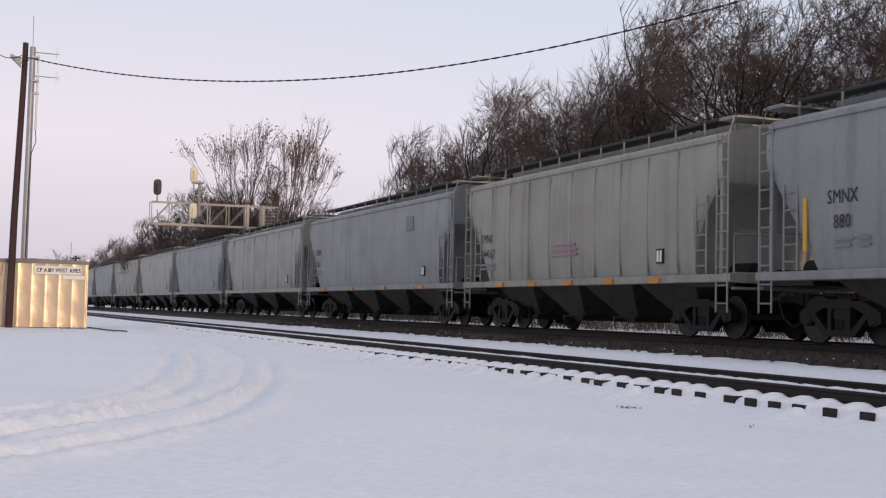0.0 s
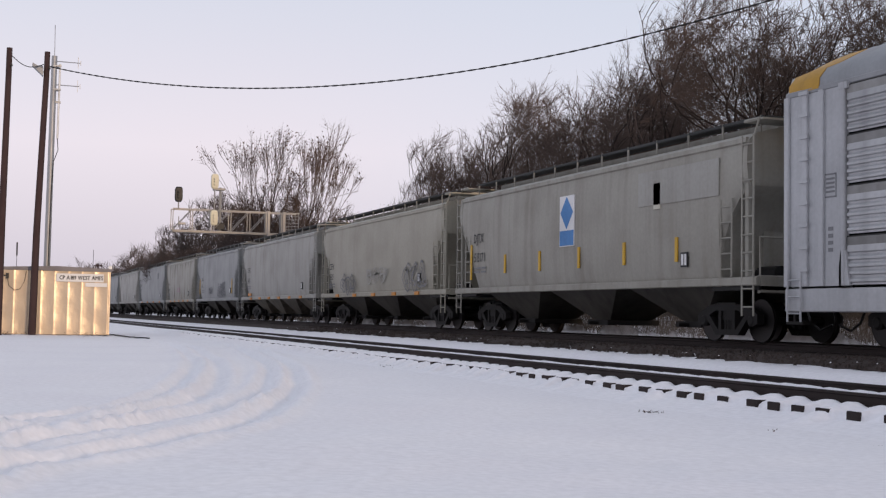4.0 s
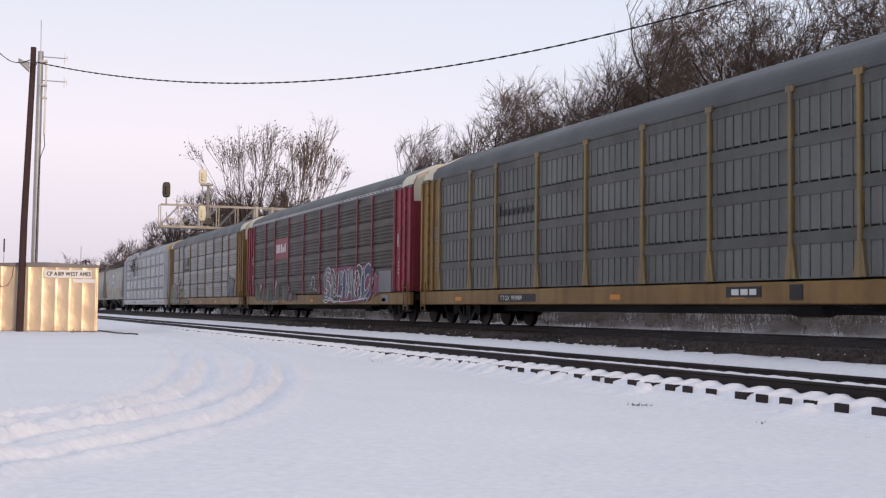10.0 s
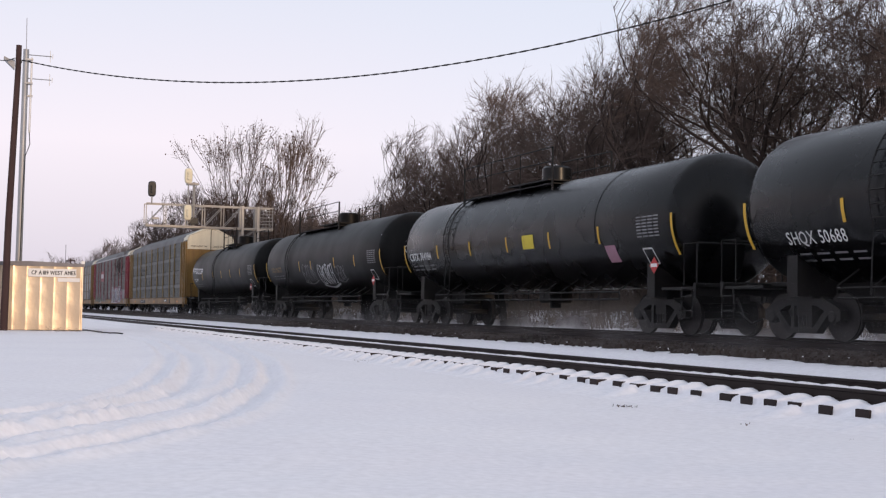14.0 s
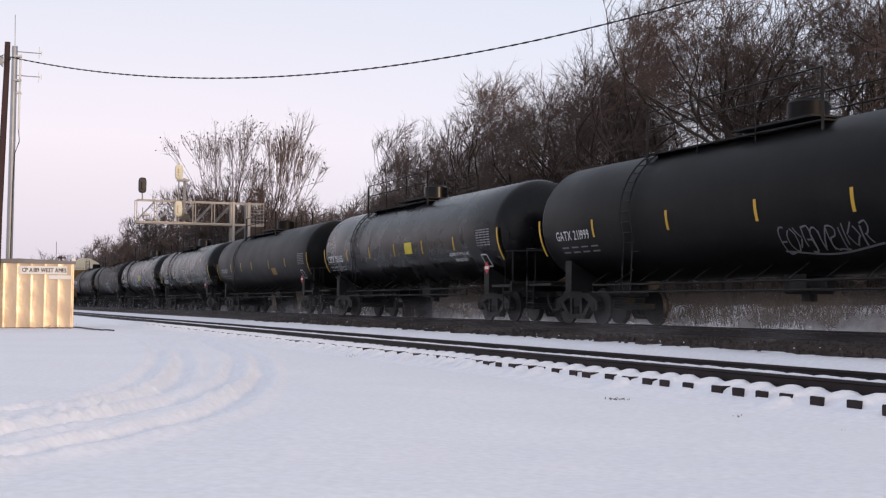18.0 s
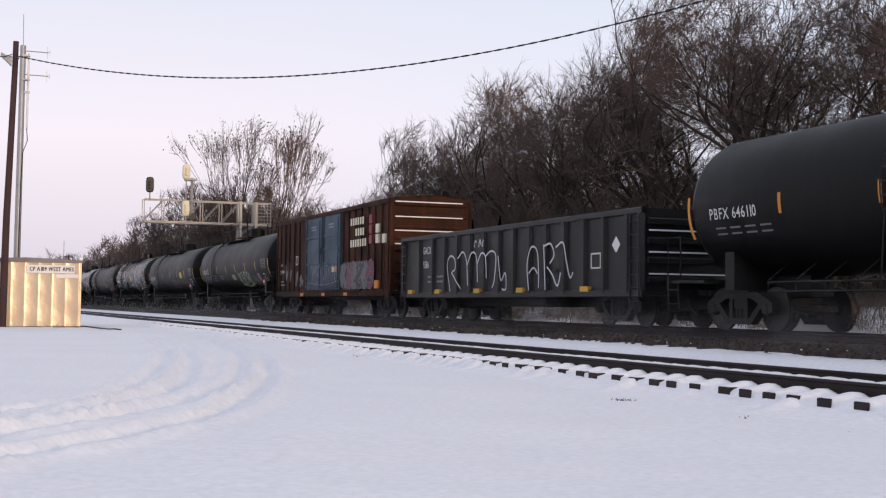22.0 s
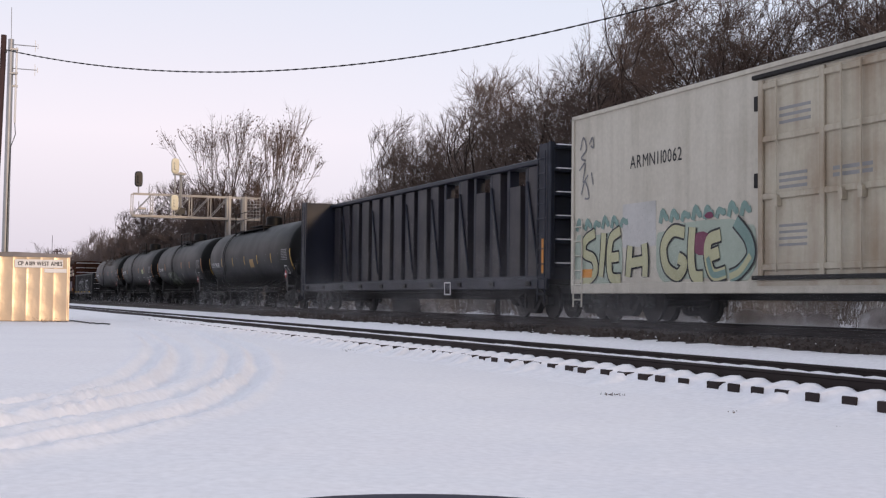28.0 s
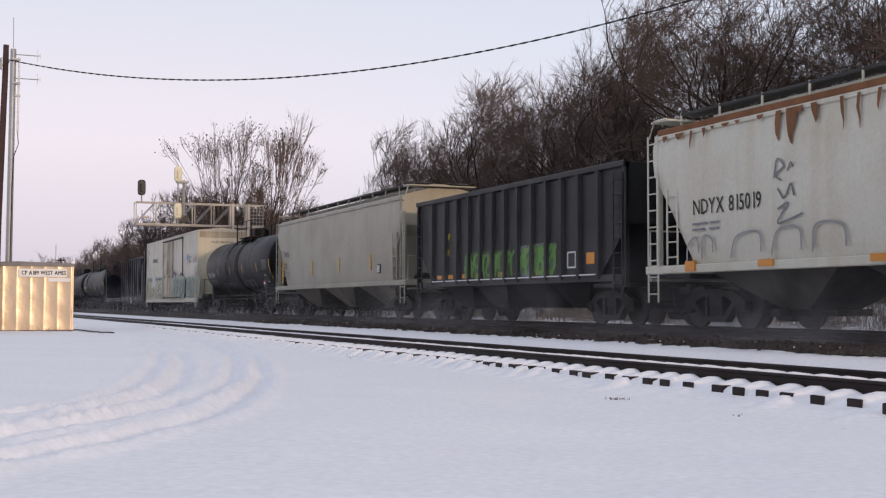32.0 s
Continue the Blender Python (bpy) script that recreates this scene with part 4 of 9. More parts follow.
def undergrowth():
    """Thin stems and brush on the floor of the wood."""
    rnd = random.Random(9)
    b = Build()
    for i in range(3800):
        x = -24 - 330 * rnd.random() ** 2.0
        y = 23.6 + 20 * rnd.random() ** 1.1
        z = ground_height(x, y) - 0.05
        h = rnd.uniform(0.5, 2.6) * (1.7 if rnd.random() < 0.15 else 1) * (1 if y > 26.5 else 0.3)
        p = Vector((x, y, z))
        q = p + Vector((rnd.gauss(0, 0.22) * h, rnd.gauss(0, 0.22) * h, h))
        tri_tube(b, p, q, rnd.uniform(0.010, 0.028), 0.006)
        if rnd.random() < 0.6:
            m = p.lerp(q, rnd.uniform(0.3, 0.7))
            tri_tube(b, m, m + Vector((rnd.gauss(0, 0.35) * h, rnd.gauss(0, 0.35) * h, rnd.uniform(0.2, 0.5) * h)), 0.010, 0.004)
    # thicket behind the first row of trees
    for i in range(5200):
        x, y = -12 - 100 * rnd.random(), 28 + 16 * rnd.random()
        p = Vector((x, y, ground_height(x, y) - 0.05))
        h = rnd.uniform(0.8, 2.3)
        q = p + Vector((rnd.gauss(0, 0.3) * h, rnd.gauss(0, 0.3) * h, h))
        tri_tube(b, p, q, rnd.uniform(0.012, 0.03), 0.008)
        m = p.lerp(q, rnd.uniform(0.2, 0.7))
        tri_tube(b, m, m + Vector((rnd.gauss(0, 0.5), rnd.gauss(0, 0.5), rnd.uniform(0.3, 0.9))), 0.012, 0.006)
    # leaf litter and broken twigs on the thin snow under the trees
    for i in range(4000):
        x, y = 8 - 130 * rnd.random() ** 1.5, 23.2 + 13 * rnd.random() ** 1.2
        z, a = ground_height(x, y) + 0.02, rnd.uniform(0, 6.28)
        w, k = rnd.uniform(0.03, 0.10), rnd.uniform(0.01, 0.03)
        c, s = math.cos(a) * w, math.sin(a) * w
        o = len(b.v)
        b.v += [(x - c, y - s, z), (x - s * 0.3, y + c * 0.3, z + k), (x + c, y + s, z), (x + s * 0.3, y - c * 0.3, z + k)]
        b.f.append((o, o + 1, o + 2, o + 3))
    me = bpy.data.meshes.new("brush")
    me.from_pydata(b.v, [], b.f)
    me.materials.append(TWIG)
    return tagged(new("brush", me), "leafless brush, saplings and leaf litter on snowy ground", kind="stuff")


undergrowth()


def dry_grass():
    """Tall dry grass and weeds along the edge of the wood, standing out of the snow."""
    rnd = random.Random(31)
    b = Build()
    for i in range(2600):
        cx, cy = -10 - 105 * rnd.random() ** 1.25, 22.3 + 5.5 * rnd.random()
        z = ground_height(cx, cy) - 0.03
        tall = rnd.uniform(0.35, 1.1)
        for _ in range(12):
            p = Vector((cx + rnd.gauss(0, 0.22), cy + rnd.gauss(0, 0.22), z))
            tri_tube(b, p, p + Vector((rnd.gauss(0, 0.22), rnd.gauss(0, 0.22), rnd.uniform(0.6, 1.1))) * tall, rnd.uniform(0.006, 0.012), 0.0)
    me = bpy.data.meshes.new("dry_grass")
    me.from_pydata(b.v, [], b.f)
    me.materials.append(DRYGRASS)
    return tagged(new("dry_grass", me), "tall dry tan grass and weeds at the edge of the wood", kind="stuff")


dry_grass()


def far_wood_line():
    """The wood that closes the distance behind the track, as a ragged bank of stems."""
    rnd = random.Random(12)
    b = Build()
    for i in range(4200):
        x = -114 - 590 * rnd.random() ** 1.5
        y = 23 + rnd.uniform(0, 24)
        h = rnd.uniform(3, 7.5) if x < -150 else rnd.uniform(2.5, 6.0)
        p = Vector((x, y, 0.8))
        q = p + Vector((rnd.gauss(0, 0.10) * h, rnd.gauss(0, 0.10) * h, h))
        tri_tube(b, p, q, rnd.uniform(0.05, 0.12), 0.02)
        for _ in range(2):
            m = p.lerp(q, rnd.uniform(0.3, 0.9))
            tri_tube(b, m, m + Vector((rnd.gauss(0, 0.9), rnd.gauss(0, 0.9), rnd.uniform(0.6, 2.2))), 0.035, 0.012)
    me = bpy.data.meshes.new("distant_wood")
    me.from_pydata(b.v, [], b.f)
    me.materials.append(FARWOOD)
    return tagged(new("distant_wood", me), "hazy brown wood far behind the track", kind="stuff")


far_wood_line()


def tufts():
    """Dry grass that pokes through the snow."""
    rnd = random.Random(21)
    for x, y, n, s in ((-14.13, 8.24, 9, 0.045), (-11.6, 8.3, 3, 0.03), (-9.8, 8.25, 4, 0.03), (-30.4, 9.5, 30, 0.16), (-34.6, 9.9, 12, 0.14), (-28.0, 9.6, 10, 0.08), (-25.3, 9.35, 24, 0.12), (-26.6, 9.5, 8, 0.07), (-59.3, 5.0, 16, 0.35), (-26.9, 9.0, 12, 0.10), (-59.9, 1.3, 26, 0.35)):
        b = Build()
        for _ in range(2 * n):
            p = Vector((x + rnd.gauss(0, s * 2.2), y + rnd.gauss(0, s * 1.2), ground_height(x, y) - 0.02))
            tri_tube(b, p, p + Vector((rnd.gauss(0, s * 0.7), rnd.gauss(0, s * 0.7), rnd.uniform(0.15, 0.7) * s + 0.006)), 0.007, 0.003)
        me = bpy.data.meshes.new("grass_tuft")
        me.from_pydata(b.v, [], b.f)
        me.materials.append(TWIG)
        tagged(new("grass_tuft", me), "dry brown grass tuft in the snow", "grass", kind="stuff")


tufts()

# ---- rolling stock: x along the car, near side at -y, z from the rail head ----
def wheel_mesh():
    b = Build()
    for s in (-1, 1):
        y = s * 0.755
        b.lathe([(0.0, y - 0.09), (0.12, y - 0.09), (0.13, y - 0.05), (0.34, y - 0.03), (0.37, y - 0.065), (0.455, y - 0.065)], (0, 0, 0), "y", 24)
        b.lathe([(0.455, y - 0.065), (0.457, y + 0.03 * s), (0.48, y + 0.065 * s), (0.37, y + 0.065), (0.34, y + 0.03), (0.13, y + 0.05), (0.0, y + 0.09)], (0, 0, 0), "y", 24)
        b.lathe([(0.40, y - 0.068), (0.452, y - 0.072), (0.458, y), (0.40, y)], (0, 0, 0), "y", 24, mi=1)
    b.lathe([(0.085, -0.7), (0.085, 0.7)], (0, 0, 0), "y", 10)
    for s in (-1, 1):
        b.lathe([(0.0, s * 1.06), (0.07, s * 1.06), (0.09, s * 1.03), (0.09, s * 0.85)], (0, 0, 0), "y", 10, mi=1)
    return b.mesh("wheelset", [WHEEL, RIM])


def side_frame_mesh(s):
    """Cast truck side: arched top member, lower tension member, window, journal boxes."""
    b = Build()
    y0, y1 = s * 1.0 - 0.09, s * 1.0 + 0.09
    def plate(poly, a=y0, c=y1):
        b.loft([[(x, y, z) for x, z in poly] for y in (a, c)])
    plate([(-1.12, 0.40), (-0.95, 0.34), (-0.76, 0.52), (-0.45, 0.66), (-0.30, 0.68), (-0.30, 0.80), (-0.62, 0.80), (-0.98, 0.66), (-1.12, 0.58)])
    plate([(1.12, 0.40), (0.95, 0.34), (0.76, 0.52), (0.45, 0.66), (0.30, 0.68), (0.30, 0.80), (0.62, 0.80), (0.98, 0.66), (1.12, 0.58)])
    plate([(-0.30, 0.66), (0.30, 0.66), (0.34, 0.84), (-0.34, 0.84)])
    plate([(-0.80, 0.52), (-0.66, 0.56), (-0.34, 0.26), (0.34, 0.26), (0.66, 0.56), (0.80, 0.52), (0.42, 0.14), (-0.42, 0.14)])
    for c in (-0.26, 0.26):
        plate([(c - 0.05, 0.25), (c + 0.05, 0.25), (c + 0.05, 0.68), (c - 0.05, 0.68)])
    for c in (-0.12, 0.0, 0.12):
        b.lathe([(0.055, 0.26), (0.055, 0.46)], (c, s * 1.0, 0), "z", 8)
    for c in (-0.89, 0.89):
        b.lathe([(0.0, s * 0.02), (0.13, s * 0.02), (0.14, s * 0.12), (0.09, s * 0.16), (0.0, s * 0.16)], (c, s * 0.95, 0.457), "y", 12)
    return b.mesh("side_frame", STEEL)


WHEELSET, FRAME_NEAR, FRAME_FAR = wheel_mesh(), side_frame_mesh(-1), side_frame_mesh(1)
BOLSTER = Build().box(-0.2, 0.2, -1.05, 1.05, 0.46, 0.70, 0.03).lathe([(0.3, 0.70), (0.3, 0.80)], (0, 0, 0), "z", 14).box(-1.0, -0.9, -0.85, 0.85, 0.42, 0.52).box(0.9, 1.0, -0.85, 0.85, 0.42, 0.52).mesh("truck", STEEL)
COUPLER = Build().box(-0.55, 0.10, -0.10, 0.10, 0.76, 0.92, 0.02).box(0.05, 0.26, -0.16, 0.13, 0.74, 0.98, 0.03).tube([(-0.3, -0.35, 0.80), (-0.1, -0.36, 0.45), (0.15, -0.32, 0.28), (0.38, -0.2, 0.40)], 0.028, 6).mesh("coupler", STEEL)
AXLES = []


def running_gear(car, L, centre):
    """Two four-wheel trucks and both couplers."""
    for s in (-1, 1):
        t = part("truck", BOLSTER, None, car, "four-wheel cast steel truck" if s < 0 else "", pose(s * centre, 0, 0))
        part("side_frame", FRAME_NEAR, None, t)
        part("side_frame", FRAME_FAR, None, t)
        for dx in (-0.89, 0.89):
            w = part("wheelset", WHEELSET, None, t, "", pose(dx, 0, 0.457))
            AXLES.append((w, dx))
        part("coupler", COUPLER, None, car, "", pose(s * (L / 2 - 0.22), 0, 0, 0, 0, 0 if s > 0 else 180))


def ladder(x, y, z0, z1, n, mat, parent, w=0.42, along="x"):
    """Two rails and n rungs, one part."""
    b = Build()
    d = (w / 2, 0) if along == "x" else (0, w / 2)
    for s in (-1, 1):
        b.tube([(x + s * d[0], y + s * d[1], z0), (x + s * d[0], y + s * d[1], z1)], 0.022, 5)
    for k in range(n):
        z = z0 + (z1 - z0) * (k + 0.5) / n
        b.tube([(x - d[0], y - d[1], z), (x + d[0], y + d[1], z)], 0.017, 4)
    return part("ladder", b, mat, parent, "steel ladder")


def scrawl(parent, x0, x1, z0, z1, mats, seed, y, n=3, warp=None, fill=None):
    """Spray-painted tag: outlined blobs and strokes of colour, flat on the side."""
    rnd = random.Random(seed)
    w = (x1 - x0) / n
    for i in range(n):
        cx, cz = x0 + w * (i + 0.5), (z0 + z1) / 2 + rnd.uniform(-0.05, 0.05) * (z1 - z0)
        k = 14
        ph = rnd.uniform(0, 6)
        rad = [1 + 0.22 * math.sin(3 * a * 6.283 / k + ph) + rnd.uniform(-0.12, 0.12) for a in range(k)]
        ring = lambda f: [(cx + math.cos(a * 6.283 / k) * w * 0.56 * rad[a] * f, cz + math.sin(a * 6.283 / k) * (z1 - z0) * 0.5 * rad[a] * f) for a in range(k)]
        yy = (lambda z, o: (warp(z) - o)) if warp else (lambda z, o: y - o)
        if fill:
            b = Build()
            out = ring(1.0)
            b.add([(p, yy(q, 0.004), q) for p, q in out], [tuple(range(k))])
            part("paint_shape", b.mesh("paint_shape", fill[i % len(fill)], 0), None, parent)
        b = Build()
        for f, th in ((1.0, 0.05), (rnd.uniform(0.45, 0.65), 0.035)):
            o, q = ring(f), ring(max(0.05, f - th * 2.2 / max(0.3, w)))
            v = [(p, yy(z, 0.007), z) for p, z in o] + [(p, yy(z, 0.007), z) for p, z in q]
            b.add(v, [(j, (j + 1) % k, (j + 1) % k + k, j + k) for j in range(k)])
        px, pz = cx - w * 0.35, cz
        for _ in range(4):
            qx, qz = cx + rnd.uniform(-0.4, 0.4) * w, cz + rnd.uniform(-0.42, 0.42) * (z1 - z0)
            d = math.hypot(qx - px, qz - pz) or 1
            nx, nz = -(qz - pz) / d * 0.03, (qx - px) / d * 0.03
            b.add([(px + nx, yy(pz + nz, 0.008), pz + nz), (px - nx, yy(pz - nz, 0.008), pz - nz), (qx - nx, yy(qz - nz, 0.008), qz - nz), (qx + nx, yy(qz + nz, 0.008), qz + nz)], [(0, 1, 2, 3)])
            px, pz = qx, qz
        part("paint_stroke", b.mesh("paint_stroke", mats[i % len(mats)], 0), None, parent)


def brush(parent, lines, width, mat, y=0.0, warp=None, name="paint_line"):
    """Free-hand lines of paint: polylines of (x, z), rounded off by a spline."""
    b = Build()
    lift = 0.006
    for ln in lines:
        c = spline(ln, 0.06) if len(ln) > 2 else np.array(ln, float)
        v = []
        for i in range(len(c)):
            d = c[min(i + 1, len(c) - 1)] - c[max(i - 1, 0)]
            d = d / (np.linalg.norm(d) or 1)
            lift += 0.00002
            for q in (-1, 1):
                x, z = c[i][0] - d[1] * q * width / 2, c[i][1] + d[0] * q * width / 2
                v.append((x, (warp(z) if warp else y) - lift, z))
        lift += 0.0002
        b.add(v, [(2 * i, 2 * i + 1, 2 * i + 3, 2 * i + 2) for i in range(len(c) - 1)])
    return part(name, b.mesh(name, mat, 0), None, parent)


# bare strokes of free-hand letter forms in a unit box
STROKES = [
    [[(0.1, 0.0), (0.12, 0.5), (0.1, 1.0)], [(0.1, 0.95), (0.6, 1.0), (0.75, 0.72), (0.5, 0.5), (0.15, 0.5)], [(0.4, 0.5), (0.65, 0.2), (0.95, 0.0)]],
    [[(0.85, 0.9), (0.5, 1.0), (0.15, 0.8), (0.3, 0.55), (0.7, 0.45), (0.85, 0.2), (0.5, 0.0), (0.05, 0.1)]],
    [[(0.05, 0.0), (0.35, 0.6), (0.5, 1.0)], [(0.5, 1.0), (0.65, 0.6), (0.95, 0.0)], [(0.2, 0.35), (0.8, 0.4)]],
    [[(0.9, 0.95), (0.3, 1.0), (0.15, 0.75), (0.1, 0.25), (0.3, 0.0), (0.9, 0.05)], [(0.12, 0.5), (0.5, 0.52), (0.75, 0.5)]],
    [[(0.5, 1.0), (0.12, 0.75), (0.1, 0.3), (0.45, 0.0), (0.85, 0.25), (0.88, 0.7), (0.5, 1.0)]],
    [[(0.1, 0.0), (0.12, 0.5), (0.1, 1.0)], [(0.1, 1.0), (0.5, 0.5), (0.85, 0.0)], [(0.85, 0.0), (0.88, 0.5), (0.85, 1.0)]],
    [[(0.1, 1.0), (0.12, 0.5), (0.1, 0.0)], [(0.9, 1.0), (0.5, 0.65), (0.15, 0.45)], [(0.35, 0.55), (0.6, 0.25), (0.95, 0.0)]],
    [[(0.0, 0.95), (0.5, 1.0), (1.0, 0.95)], [(0.5, 1.0), (0.52, 0.5), (0.45, 0.0)]],
    [[(0.1, 1.0), (0.1, 0.3), (0.4, 0.0), (0.8, 0.2), (0.88, 1.0)]],
]


def scribble(parent, x0, x1, z0, z1, n, width, mat, seed, y=0.0, warp=None):
    """Quick one-colour tag: n narrow leaning letters run together, with a sweep below."""
    rnd = random.Random(seed)
    n, width = int(n * 1.7), width * 0.75
    w = (x1 - x0) / n
    lines = []
    for i in range(n):
        s, lo = rnd.choice(STROKES), z0 + rnd.uniform(0, 0.16) * (z1 - z0)
        mx, mz = rnd.random() < 0.5, rnd.random() < 0.5
        for ln in [[(1 - a if mx else a, 1 - c if mz else c) for a, c in ln] for ln in s]:
            lines.append([(x0 + w * (i * 0.92 + px * 1.25 + 0.22 * pz), lo + (z1 - lo) * pz * rnd.uniform(0.88, 1.0)) for px, pz in ln])
    if rnd.random() < 0.6:
        lines.append([(x0, z0 + 0.05), ((x0 + x1) / 2, z0 - 0.04), (x1 + 0.1, z0 + 0.10)])
    return brush(parent, lines, width, mat, y, warp, "paint_tag")


def letters_wild(parent, x0, x1, z0, z1, n, fills, edge, seed, y=0.0, warp=None, cloud=None, shine=None, jag=False):
    """Graffiti piece: a cloud of colour, fat interlocked letters with outlines, light strokes."""
    rnd = random.Random(seed)
    at = (lambda z, o: warp(z) - o) if warp else (lambda z, o: y - o)
    lay = lambda o: (lambda z: warp(z) - o) if warp else None
    hh = z1 - z0
    if cloud:
        k = 44
        ring = []
        for a in range(k):
            q = 2 * math.pi * a / k
            bump = 1 + 0.07 * abs(math.sin(a * 1.9 + seed))
            ring.append(((x0 + x1) / 2 + math.copysign(abs(math.cos(q)) ** 0.4, math.cos(q)) * (x1 - x0) * 0.50 * bump, (z0 + z1) / 2 + math.copysign(abs(math.sin(q)) ** 0.4, math.sin(q)) * hh * 0.49 * bump * rnd.uniform(0.94, 1.03)))
        part("paint_cloud", Build().add([(p, at(z, 0.003), z) for p, z in ring], [tuple(range(k))]).mesh("paint_cloud", cloud, 0), None, parent)
    n = max(2, int(round(n * 1.5)))
    w = (x1 - x0) / n
    fat = min(0.36, (0.30 if jag else 0.46) * w)
    for i in range(n):
        lean = rnd.uniform(-0.12, 0.3)
        lo, up = z0 + fat * 0.35 + rnd.uniform(0, 0.06) * hh, z1 - fat * 0.35 - rnd.uniform(0, 0.06) * hh
        lines = [[(x0 + w * (i + 0.08 + px * 0.95 * rnd.uniform(0.95, 1.1) + lean * (pz - 0.5)), lo + (up - lo) * pz) for px, pz in ln] for ln in [[(1 - a if i % 2 else a, 1 - c if i % 3 else c) for a, c in ln] for ln in rnd.choice(STROKES)]]
        if jag:
            lines = [[p, q] for ln in lines for p, q in zip(ln, ln[1:])] + [[(lines[0][0][0] - 0.3 * w, lo + 0.3 * hh), (lines[0][-1][0] + 0.5 * w, up)]]
        o = 0.003 * (i % 2)
        brush(parent, lines, fat + (0.07 if jag else 0.08), edge, y - o, lay(o), "paint_outline")
        brush(parent, lines, fat, fills[i % len(fills)], y - 0.005 - o, lay(0.005 + o), "paint_letter")
        if shine or rnd.random() < 0.5:
            c = shine or fills[(i + 1) % len(fills)]
            ln = lines[0]
            brush(parent, [[(px - 0.05 * w, pz + 0.02) for px, pz in ln[:3]]], 0.035 + 0.03 * rnd.random(), c, y - 0.013, lay(0.013), "paint_highlight")


def fat_letters(parent, letters, fat, fills, edge, y, rim=0.09):
    """Graffiti letters from given strokes: a dark outline, a fill, a second tone in their lower half."""
    for i, lines in enumerate(letters):
        o = 0.0022 * (i % 2)
        brush(parent, lines, fat + rim, edge, y - o, None, "paint_outline")
        brush(parent, lines, fat, fills[i % len(fills)], y - 0.005 - o, None, "paint_letter")
        half = [ln[len(ln) // 2:] for ln in lines if len(ln) > 4]
        if half:
            brush(parent, half, fat * 0.55, fills[(i + 1) % len(fills)], y - 0.012 - o, None, "paint_highlight")


